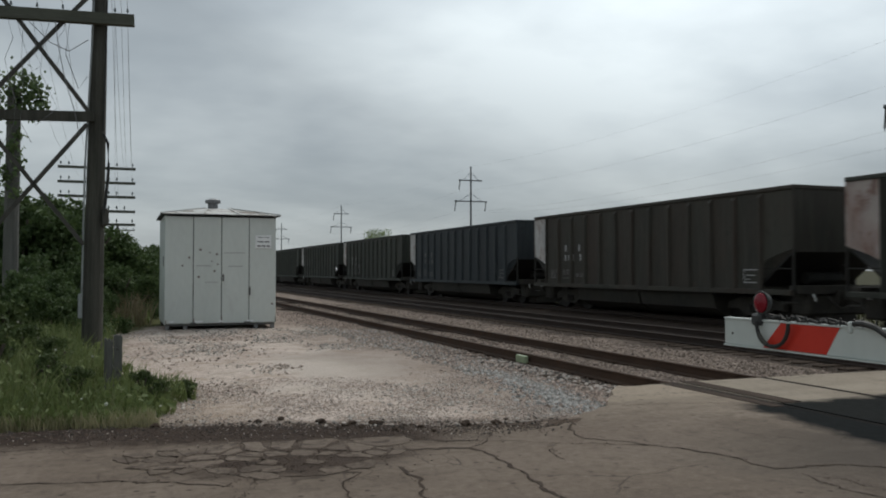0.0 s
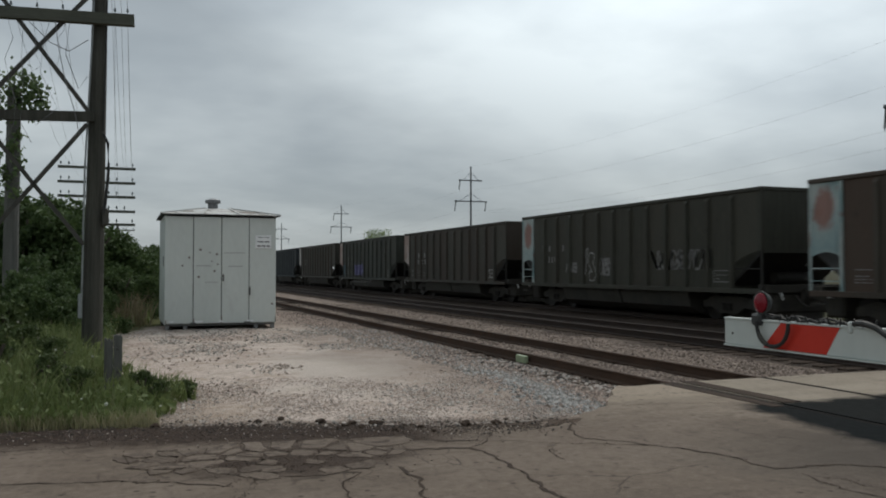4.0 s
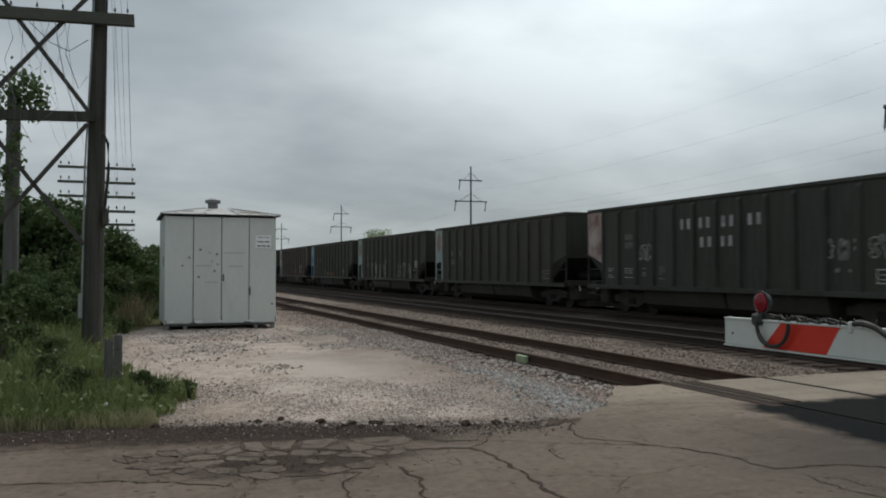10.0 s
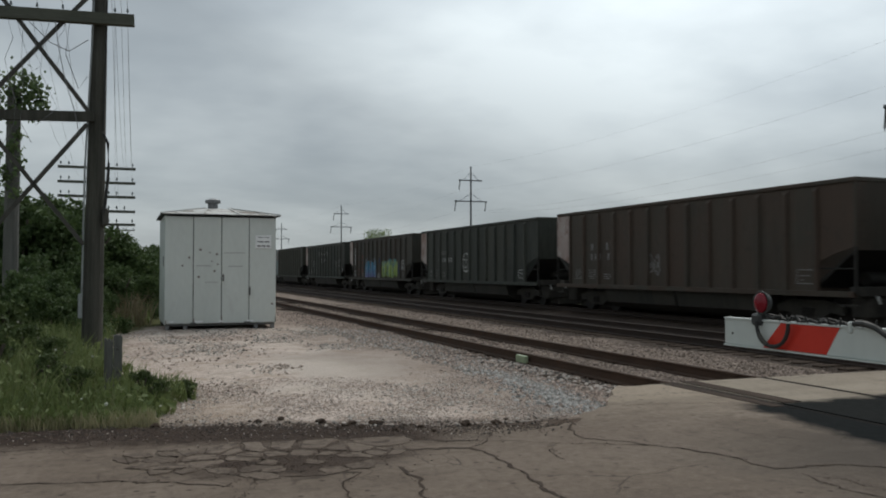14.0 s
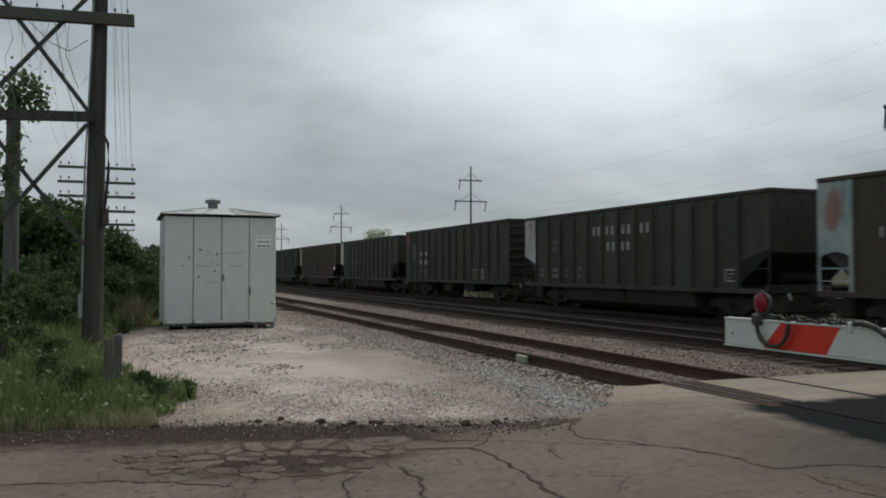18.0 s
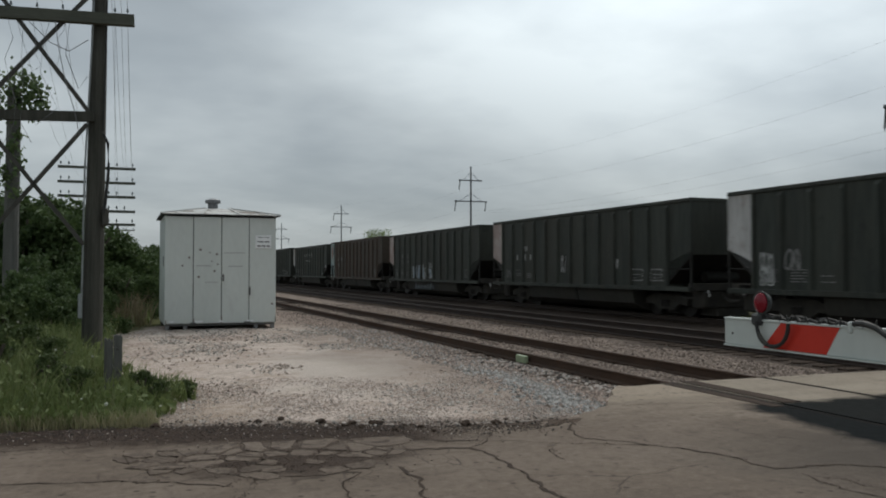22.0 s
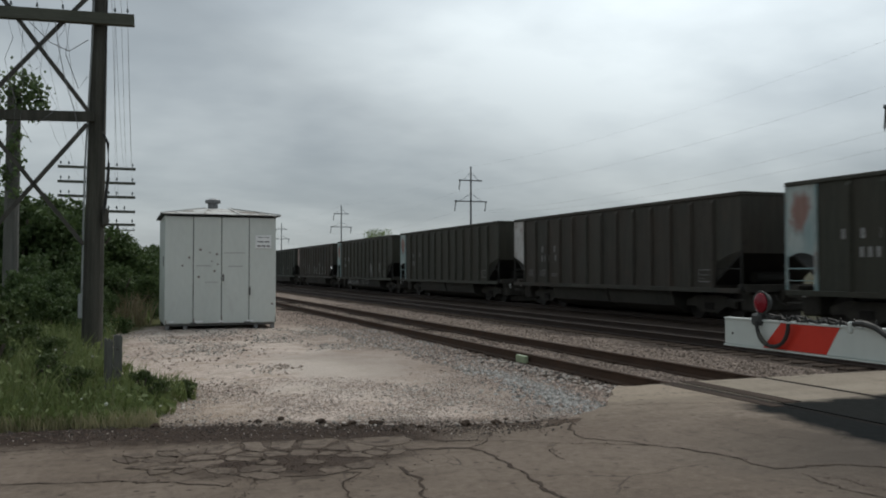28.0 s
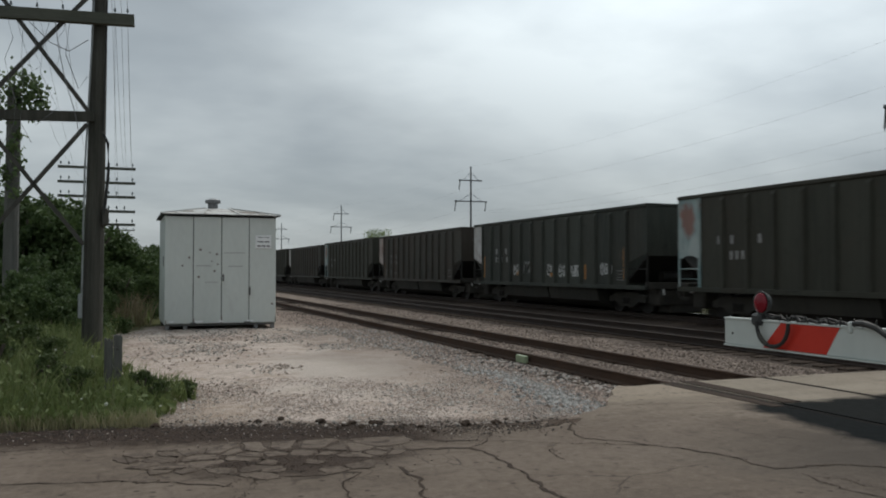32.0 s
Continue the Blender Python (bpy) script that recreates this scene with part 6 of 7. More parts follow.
def decal(car, kind, o0, o1, z0, z1, mat, seed=0, layer=0):
    """Paint on the side: lines of stencil bars, boxed stencils, tags, filled letters."""
    r = random.Random(seed * 7919 + int(o0 * 100))
    bm = bmesh.new()
    x = (MARK_X if z1 > 0.95 else -1.5) - 0.0012 * layer

    def quad(a, b, c, d, xx=x):
        vs = [bm.verts.new((xx, -p, q)) for p, q in ((a, c), (b, c), (b, d), (a, d))]
        bm.faces.new(vs)
    if kind.startswith("text:"):
        s = kind[5:]
        cell = (o1 - o0) / len(s)
        for i, ch in enumerate(s):
            if ch != " ":
                a = o0 + i * cell
                b = bmesh.new()
                b.faces.new([b.verts.new((x, -p, q)) for p, q in ((a + cell * 0.28, z0), (a + cell * 0.28, z1), (a + cell * 0.7, z1), (a + cell * 0.7, z0))])
                part("stencil_bar", b, mat, car)
        bm.free()
        return None
    if kind == "lines":
        z = z1
        while z > z0:
            a = o0
            while a < o1 - 0.08:
                b = min(o1, a + r.uniform(0.08, 0.3))
                quad(a, b, z - 0.03, z)
                a = b + r.uniform(0.03, 0.08)
            z -= r.choice((0.075, 0.075, 0.15))
        name, label = "small_print", "small stencilled print"
    elif kind in ("box", "square"):
        w = 0.026
        quad(o0, o1, z0, z0 + w), quad(o0, o1, z1 - w, z1), quad(o0, o0 + w, z0 + w, z1 - w), quad(o1 - w, o1, z0 + w, z1 - w)
        if kind == "box":
            quad(o0 + 0.1, o0 + 0.26, z0 + 0.09, z0 + 0.11), quad(o0 + 0.1, o1 - 0.12, z0 + 0.2, z0 + 0.22)
        name, label = "stencil_frame", "white stencilled frame"
    elif kind == "bar":
        quad(o0, o1, z0, z1, -SIDE - 0.002)
        name, label = "reflector_bar", "upright painted bar"
    elif kind == "ring":
        c, z, a, b = (o0 + o1) / 2, (z0 + z1) / 2, (o1 - o0) / 2, (z1 - z0) / 2
        join(bm, ribbon([(c + a * math.cos(t / 28 * 6.2832), z + b * math.sin(t / 28 * 6.2832)) for t in range(28)], 0.055, x, True))
        join(bm, ribbon([(c + a * 0.55 * math.cos(t), z + b * 0.55 * math.sin(t)) for t in [math.pi * (1.1 + 0.8 * k / 9) for k in range(10)]], 0.045, x))
        quad(c - 0.19, c - 0.11, z + 0.08, z + 0.2), quad(c + 0.11, c + 0.19, z + 0.08, z + 0.2), quad(c - 0.02, c + 0.03, z - 0.04, z + 0.02)
        name, label = "spray_ring", "sprayed white ring with dots and an arc"
    elif kind == "blocks":
        # tall letters with stepped heads, each of two or three uprights and a bar, standing on one line
        n = max(1, round((o1 - o0) / (0.6 * (z1 - z0))))
        cell = (o1 - o0) / n
        for i in range(n):
            c0, k = o0 + i * cell, r.choice((2, 3))
            for u in range(k):
                a = c0 + cell * (0.02 + 0.96 * u / k)
                b = a + cell * 0.96 / k * r.uniform(0.7, 0.98)
                h0, h1 = z0 + (z1 - z0) * r.uniform(0.0, 0.08), z1 - (z1 - z0) * r.uniform(0.0, 0.3)
                vs = [bm.verts.new((x, -p, q)) for p, q in ((a, h0), (b, h0 + r.uniform(-0.03, 0.03)), (b + r.uniform(-0.06, 0.06), h1 - r.uniform(0, 0.12)), ((a + b) / 2, h1), (a + r.uniform(-0.06, 0.06), h1 - r.uniform(0, 0.1)))]
                bm.faces.new(vs)
            m = z0 + (z1 - z0) * r.uniform(0.3, 0.6)
            quad(c0 + cell * 0.04, c0 + cell * 0.94, m, m + (z1 - z0) * 0.16, x - 0.0004)
        name, label = "spray_letters", "sprayed filled letters"
    elif kind == "letters":
        n = max(1, round((o1 - o0) / (0.66 * (z1 - z0))))
        cell = (o1 - o0) / n
        forms = (((0, 0), (0.05, 1), (0.55, 0.95), (0.5, 0.72), (0.3, 0.7), (0.32, 0.55), (0.6, 0.56), (0.58, 0.36), (0.3, 0.36), (0.28, 0)),
                 ((0, 1), (0.28, 1), (0.3, 0.3), (0.62, 0.3), (0.6, 1), (0.95, 0.98), (0.9, 0.1), (0.7, 0), (0.15, 0.02), (0.02, 0.15)),
                 ((0, 0), (0.08, 1), (0.35, 1), (0.6, 0.45), (0.66, 1), (0.95, 1), (0.9, 0), (0.6, 0), (0.34, 0.5), (0.3, 0)),
                 ((0.05, 0), (0, 1), (0.3, 1), (0.32, 0.6), (0.65, 1), (0.98, 0.98), (0.55, 0.5), (0.95, 0), (0.62, 0), (0.32, 0.38), (0.3, 0)),
                 ((0.1, 0), (0, 0.3), (0.3, 0.32), (0.55, 0.25), (0.5, 0.42), (0.05, 0.6), (0.1, 0.92), (0.5, 1), (0.9, 0.9), (0.85, 0.68), (0.45, 0.72), (0.9, 0.5), (0.95, 0.15), (0.6, 0)),
                 ((0, 0), (0.32, 1), (0.62, 1), (0.98, 0), (0.68, 0), (0.6, 0.24), (0.4, 0.24), (0.3, 0)))
        for i in range(n):
            f = list(r.choice(forms))
            flip, turn = r.random() < 0.5, r.random() < 0.5
            f = [((1 - a if flip else a) + r.uniform(-0.09, 0.09), (1 - b if turn else b) + r.uniform(-0.07, 0.07)) for a, b in f]
            for _ in range(2):              # round the corners
                f = [(a[0] + (b[0] - a[0]) * w, a[1] + (b[1] - a[1]) * w) for a, b in zip(f, f[1:] + f[:1]) for w in (0.25, 0.75)]
            lean, drop, grow = r.uniform(-0.2, 0.2), r.uniform(-0.08, 0.08), r.uniform(0.85, 1.15)
            pts = [(o0 + (i + 0.03 + 0.94 * p + lean * (q - 0.5)) * cell, z0 + (z1 - z0) * (drop + grow * q)) for p, q in f]
            join(bm, ribbon(pts, r.uniform(0.028, 0.042), x, True))
        name, label = "spray_letters", "sprayed letters in outline"
    elif kind in ("scrawl", "outline"):
        n = max(1, round((o1 - o0) / (0.62 * max(0.5, (z1 - z0)))))
        cell = (o1 - o0) / n
        for i in range(n):
            c0 = o0 + i * cell
            if kind == "outline":
                lobes = r.randrange(3, 6)
                ph, dip = r.uniform(0, 6.28), r.uniform(0.12, 0.24)
                pts = []
                for k in range(22):
                    a = k / 22 * 6.2832
                    rr = 1 - dip + dip * math.sin(lobes * a + ph)
                    pts.append((c0 + cell * (0.5 + 0.44 * rr * math.cos(a)), (z0 + z1) / 2 + (z1 - z0) * 0.5 * rr * math.sin(a)))
                join(bm, ribbon(pts, 0.055, x, True))
                cx, cz = c0 + cell * r.uniform(0.4, 0.6), z0 + (z1 - z0) * r.uniform(0.4, 0.65)
                join(bm, ribbon([(cx + cell * 0.11 * math.cos(k * 0.785), cz + (z1 - z0) * 0.12 * math.sin(k * 0.785)) for k in range(8)], 0.04, x, True))
            else:
                fa, fb, pa, pb = r.choice((1.0, 1.5, 2.0)), r.choice((2.0, 2.5, 3.0)), r.uniform(0, 6.28), r.uniform(0, 6.28)
                pts = [(c0 + cell * (0.5 + 0.52 * math.sin(fa * k * 0.2 + pa)), (z0 + z1) / 2 + (z1 - z0) * 0.5 * math.sin(fb * k * 0.2 + pb)) for k in range(r.randrange(30, 46))]
                join(bm, ribbon(pts, r.uniform(0.045, 0.07), x))
        name, label = "spray_tag", "sprayed tag in loose strokes"
    elif kind == "strokes":
        n = max(2, round((o1 - o0) / 0.42))
        for i in range(n):
            c = o0 + (i + r.uniform(0.2, 0.8)) * (o1 - o0) / n
            h0, h1 = z0 + (z1 - z0) * r.uniform(0, 0.12), z1 - (z1 - z0) * r.uniform(0, 0.4)
            w = r.uniform(0.05, 0.13)
            vs = [bm.verts.new((x, -p, q)) for p, q in ((c, h0), (c + w, h0 + 0.03), (c + w + r.uniform(-0.05, 0.05), h1), (c + r.uniform(-0.05, 0.05), h1 - 0.05))]
            bm.faces.new(vs)
        name, label = "spray_tag", "faded upright spray strokes"
    else:                                   # filled letters
        n = max(2, round((o1 - o0) / (0.62 * (z1 - z0))))
        cell = (o1 - o0) / n
        for i in range(n):
            c0, cy = o0 + (i + 0.5) * cell, (z0 + z1) / 2
            pts = []
            for k in range(16):
                a = k / 16 * 6.2832
                ca, sa = math.cos(a), math.sin(a)
                sq = 1 / max(abs(ca), abs(sa))
                rr = (0.62 * sq + 0.3) * r.uniform(0.82, 1.08)
                pts.append((c0 + cell * 0.52 * rr * ca * 0.9, cy + (z1 - z0) * 0.5 * rr * sa * 0.92))
            vs = [bm.verts.new((x, -p, q)) for p, q in pts]
            bm.faces.new(vs)
            hole = (c0 + cell * r.uniform(-0.15, 0.1), cy + (z1 - z0) * r.uniform(-0.2, 0.15))
            if kind == "fill_lined":
                join(bm, ribbon(pts, 0.03, x - 0.001, True))
        name, label = "spray_letters", "sprayed filled letters"
    if kind.split("_")[0] in ("fill", "blocks") and z1 > 0.95 and o1 - o0 > 1.0:
        # the paint also covers the posts that stand out of the sheet
        for i in range(1, 13):
            y = BAY + POSTS * i
            if o0 + 0.1 < y < o1 - 0.1:
                lift = 0.004 + 0.0012 * layer
                za, zb = z0 + (z1 - z0) * r.uniform(0.02, 0.12), z1 - (z1 - z0) * r.uniform(0.04, 0.2)
                row = [(-SIDE - lift, y - 0.09 - lift), (-SIDE - 0.09 - lift, y - 0.06 - lift), (-SIDE - 0.09 - lift, y + 0.06 + lift), (-SIDE - lift, y + 0.09 + lift)]
                low, up = [[bm.verts.new((a, -b, z)) for a, b in row] for z in (za, zb)]
                for k in range(3):
                    bm.faces.new((low[k], low[k + 1], up[k + 1], up[k]))
    for f in bm.faces:
        if f.normal.x > 0:
            f.normal_flip()
    bmesh.ops.recalc_face_normals(bm, faces=bm.faces)
    return tagged(part(name, bm, mat, car, label), kind="stuff" if kind in ("lines", "strokes") else "")


def coal_car(kind):
    """The bare car, painted afterwards. 'tub': rounded floor tub, open end bays; 'framed': the same, a little taller, with pale posts round its leading bay; 'flat': full sides, hopper pockets."""
    car = empty("coal_car")
    paint = [part("floor", boxes((-1.5, 1.5, -LEN + 1.3, -1.3, SILL, SILL + 0.08)), BLACK_P, car)]
    ends, frames, darkened = [], [], []
    full = kind == "flat"
    a, b = (0.0, LEN) if full else (BAY, LEN - 1.2)
    top = TOP + {"flat": 0.1, "framed": 0.06, "tub": 0.0}[kind]
    for s in (-1, 1):
        xi, xo = sorted((s * (SIDE - 0.04), s * SIDE))
        paint.append(part("side_sheet", boxes((xi, xo, -b, -a, SILL, top - 0.1)), BLACK_P, car))
        if not full:
            # over the open end bays the sheet ends in an arch, or in an edge that rises towards the car's end
            for e, (p, q) in enumerate(((0.0, BAY), (LEN - 1.2, LEN))):
                edge = []
                for k in range(9):
                    u = k / 8               # 0 at the rear side of the bay, 1 at its front side
                    if e == 0 and kind == "framed":
                        z = 1.68 + 0.24 * math.sin(math.pi * (0.12 + 0.76 * u))
                    else:
                        z = 1.62 + 0.42 * (u if e == 0 else 1 - u) ** 0.7
                    edge.append((xi, -q + (q - p) * u, z))
                bm = prism(bmesh.new(), [(xi, -p, top - 0.1), (xi, -q, top - 0.1)] + edge, (xo - xi, 0, 0))
                bmesh.ops.recalc_face_normals(bm, faces=bm.faces)
                ob = part("end_bay_panel", bm, BLACK_P, car)
                (ends if e == 0 else paint).append(ob)
                pale = e == 0 and kind == "framed"
                yo = -q if e else -p
                ya, yb = (yo, yo + 0.06) if e else (yo - 0.06, yo)
                xa, xb = min(xi, s * (SIDE + 0.02)), max(xo, s * (SIDE + 0.02))
                ob = part("corner_post", boxes((xa, xb, ya, yb, 2.04, top - 0.1), bevel=0.008), BLACK_P, car)
                (ends if e == 0 else paint).append(ob)
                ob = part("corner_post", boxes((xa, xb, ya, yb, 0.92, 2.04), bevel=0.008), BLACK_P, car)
                (ends if pale else darkened).append(ob)
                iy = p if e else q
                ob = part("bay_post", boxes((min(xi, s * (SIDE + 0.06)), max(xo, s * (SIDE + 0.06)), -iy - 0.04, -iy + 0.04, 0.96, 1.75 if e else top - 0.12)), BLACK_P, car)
                (darkened if e else frames).append(ob)
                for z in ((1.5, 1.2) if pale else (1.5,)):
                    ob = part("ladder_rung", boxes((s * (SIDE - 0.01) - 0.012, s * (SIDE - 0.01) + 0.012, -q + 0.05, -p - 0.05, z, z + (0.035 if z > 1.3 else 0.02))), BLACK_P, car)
                    (ends if pale else darkened).append(ob)
        # outside posts
        n = 13
        for i in range(0 if full else 1, n):
            y = BAY + POSTS * i
            x2 = s * (SIDE + 0.09)
            bm = prism(bmesh.new(), [(s * SIDE, -y - 0.09, SILL + 0.02), (s * SIDE, -y + 0.09, SILL + 0.02), (x2, -y + 0.06, SILL + 0.02), (x2, -y - 0.06, SILL + 0.02)], (0, 0, top - 0.15 - SILL))
            for v in bm.verts:
                if v.co.z > 2 and abs(v.co.x) > SIDE + 0.05:
                    v.co.z -= 0.12
            bmesh.ops.recalc_face_normals(bm, faces=bm.faces)
            paint.append(part("side_post", bm, BLACK_P, car))
        paint.append(part("top_chord", boxes((s * (SIDE + 0.0) - 0.05, s * (SIDE + 0.0) + 0.06, -LEN + 0.02, -0.02, top - 0.11, top), bevel=0.015), BLACK_P, car))
        paint.append(part("side_sill", boxes((s * SIDE - 0.08, s * SIDE + 0.06, -LEN + 0.05, -0.05, SILL - 0.13, SILL + 0.01), bevel=0.01), BLACK_P, car))
    for e in (0, 1):
        f = (lambda y: -y) if e == 0 else (lambda y: -LEN + y)
        bm = bmesh.new()
        d = -1 if e == 0 else 1
        y0, zk = (0.03, 1.95) if not full else (0.1, 1.05)
        bm = boxes((-SIDE + 0.04, SIDE - 0.04, *sorted((f(y0), f(y0 + 0.05))), zk, top - 0.03))
        paint.append(part("end_sheet", bm, BLACK_P, car))
        for z in (() if not full else (1.3, 1.65, 2.0, 2.35, 2.7, 3.05, 3.4)):
            rib = part("end_rib", boxes((-SIDE + 0.06, SIDE - 0.06, *sorted((f(y0 - (0.09 if full else 0.025)), f(y0 + 0.01))), z, z + 0.1), bevel=0.012), BLACK_P, car)
            paint.append(rib)
        paint.append(part("top_chord", boxes((-SIDE - 0.04, SIDE + 0.04, *sorted((f(0.0), f(0.12))), top - 0.1, top + 0.004), bevel=0.012), BLACK_P, car))
        if not full:
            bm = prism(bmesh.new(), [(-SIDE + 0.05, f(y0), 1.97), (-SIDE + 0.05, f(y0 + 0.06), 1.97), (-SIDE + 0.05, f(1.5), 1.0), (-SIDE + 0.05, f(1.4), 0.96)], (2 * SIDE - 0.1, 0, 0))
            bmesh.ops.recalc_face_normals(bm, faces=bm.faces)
            part("slope_sheet", bm, SHADE_P, car)
        # added dark block, closes the bright view under the coupler gap
        part("air_reservoir", boxes((-1.15, 1.15, *sorted((f(0.05), f(0.62))), 0.3, 0.86), bevel=0.06), TRUCK, car)
        part("end_sill", boxes((-1.5, 1.5, *sorted((f(0.0), f(0.3))), 0.86, 1.08), bevel=0.01), TRUCK, car)
        part("draft_sill", boxes((-0.25, 0.25, *sorted((f(-0.1), f(2.6))), 0.62, 0.95)), TRUCK, car)
        bm = boxes((-0.12, 0.12, *sorted((f(-0.1), f(-0.55))), 0.68, 0.9), bevel=0.03)
        box(bm, -0.19, 0.19, *sorted((f(-0.5), f(-0.81))), 0.62, 0.96, bevel=0.04)
        part("coupler", bm, TRUCK, car)
        bm = bmesh.new()
        tube(bm, [(-0.5, f(-0.02), 0.8), (-0.55, f(-0.25), 0.62), (-0.5, f(-0.45), 0.5), (-0.42, f(-0.62), 0.56), (-0.38, f(-0.7), 0.66)], 0.024, 6)
        part("brake_hose", bm, TRUCK if e else RUBBER, car, "brake hose with pale gladhand")
        part("step_plate", boxes((-SIDE - 0.02, -SIDE + 0.1, *sorted((f(0.03), f(0.5))), 0.62, 0.66)), TRUCK, car)
        truck(car, f(2.05))
        # added block in place of brake gear, keeps daylight from showing between the wheels
        part("brake_rigging", boxes((-0.62, 0.62, *sorted((f(0.1), f(3.3))), 0.05, 0.72), bevel=0.04), TRUCK, car)
        part("brake_cylinder", rod(bmesh.new(), (-0.6, f(0.7), 1.27), (0.6, f(0.7), 1.27), 0.17, seg=14), SHADE_P, car)
    for k in range(7):
        z = 1.25 + 0.34 * k
        part("ladder_rung", boxes((-SIDE - 0.06, -SIDE - 0.0, 0.0, 0.05, z, z + 0.03)), TRUCK, car)
    part("cut_lever", tube(bmesh.new(), [(-1.1, -LEN - 0.12, 0.86), (-1.12, -LEN - 0.18, 0.78), (-1.1, -LEN - 0.2, 0.68)], 0.024, 6), WHITE_MARK, car, "bright worn cut lever")
    part("uncoupling_lever", boxes((-SIDE - 0.05, -SIDE + 0.02, -0.72, -0.6, 0.8, 0.87), bevel=0.01), WHITE_MARK, car, "bright worn lever end")
    if not full:
        for p, q in ((3.35, 7.3), (7.42, LEN - 3.35)):
            out = []
            for k in range(9):
                t = math.pi * k / 8
                out.append((-1.5 * math.cos(t), -q, SILL - 0.14 - 0.765 * math.sin(t) ** 0.55))
            bm = prism(bmesh.new(), out, (0, q - p, 0))
            bmesh.ops.recalc_face_normals(bm, faces=bm.faces)
            part("floor_tub", bm, TUB_P, car, "rounded grimy floor tub under the sill")
    else:
        part("centre_sill", boxes((-0.2, 0.2, -LEN + 2, -2, 0.62, 0.95)), TRUCK, car)
        for y in (6.2, 9.2):
            bm = prism(bmesh.new(), [(-1.3, -y - 0.9, 0.9), (-1.3, -y + 0.9, 0.9), (-1.3, -y + 0.45, 0.42), (-1.3, -y - 0.45, 0.42)], (2.6, 0, 0))
            bmesh.ops.recalc_face_normals(bm, faces=bm.faces)
            part("hopper_pocket", bm, TRUCK, car)
    # low end-bay parts take the colour with the bay's shade painted in
    for ob in darkened:
        ob.data.materials[0] = SHADE_P
    return car, {o.data.name for o in paint}, {o.data.name for o in ends}, {o.data.name for o in frames}


FORMS = {k: coal_car(k) for k in ("tub", "framed", "flat")}


L4 = [("text:AA AA", 2.45, 4.15, 2.2, 2.45, TEXT_MARK), ("text:AAA AA", 2.45, 4.15, 1.84, 2.08, TEXT_MARK), ("lines", 1.4, 1.9, 1.15, 1.5, DULL_MARK), ("lines", 2.4, 2.95, 1.15, 1.5, DULL_MARK), ("lines", 3.4, 3.9, 1.15, 1.35, DULL_MARK), ("box", 12.62, 13.2, 1.13, 1.5, WHITE_MARK)]
L4D = [(k, a, b, c, d, DULL_MARK) for k, a, b, c, d, m in L4]
GX = [("text:A A A A", 1.75, 3.7, 2.22, 2.46, TEXT_MARK), ("text:AAA", 2.3, 3.0, 1.78, 2.02, TEXT_MARK), ("box", 12.5, 13.2, 1.13, 1.48, DULL_MARK)]
GXD = [(k, a, b, c, d, DULL_MARK) for k, a, b, c, d, m in GX if k != "lines"]
KC = [("text:AA", 5.4, 6.06, 2.72, 3.04, TEXT_MARK), ("text:AA", 6.28, 6.98, 2.72, 3.04, TEXT_MARK), ("text:AA", 7.3, 8.0, 2.72, 3.04, TEXT_MARK), ("text:AA", 8.4, 9.1, 2.72, 3.04, TEXT_MARK), ("text:AA", 6.35, 7.05, 2.16, 2.46, TEXT_MARK), ("text:AA", 7.28, 7.95, 2.16, 2.46, TEXT_MARK), ("text:AAAA", 2.42, 3.0, 2.5, 2.7, DULL_MARK), ("text:AAAA", 2.42, 3.0, 2.22, 2.42, DULL_MARK), ("lines", 1.36, 1.75, 1.25, 1.55, TEXT_MARK), ("lines", 2.4, 2.95, 1.25, 1.55, TEXT_MARK), ("lines", 3.45, 3.75, 1.25, 1.55, DULL_MARK), ("lines", 4.4, 4.7, 1.2, 1.6, DULL_MARK), ("box", 12.73, 13.25, 1.16, 1.5, WHITE_MARK)]
BARE = "coal-black open coal car of the passing train, dusty and unlettered"
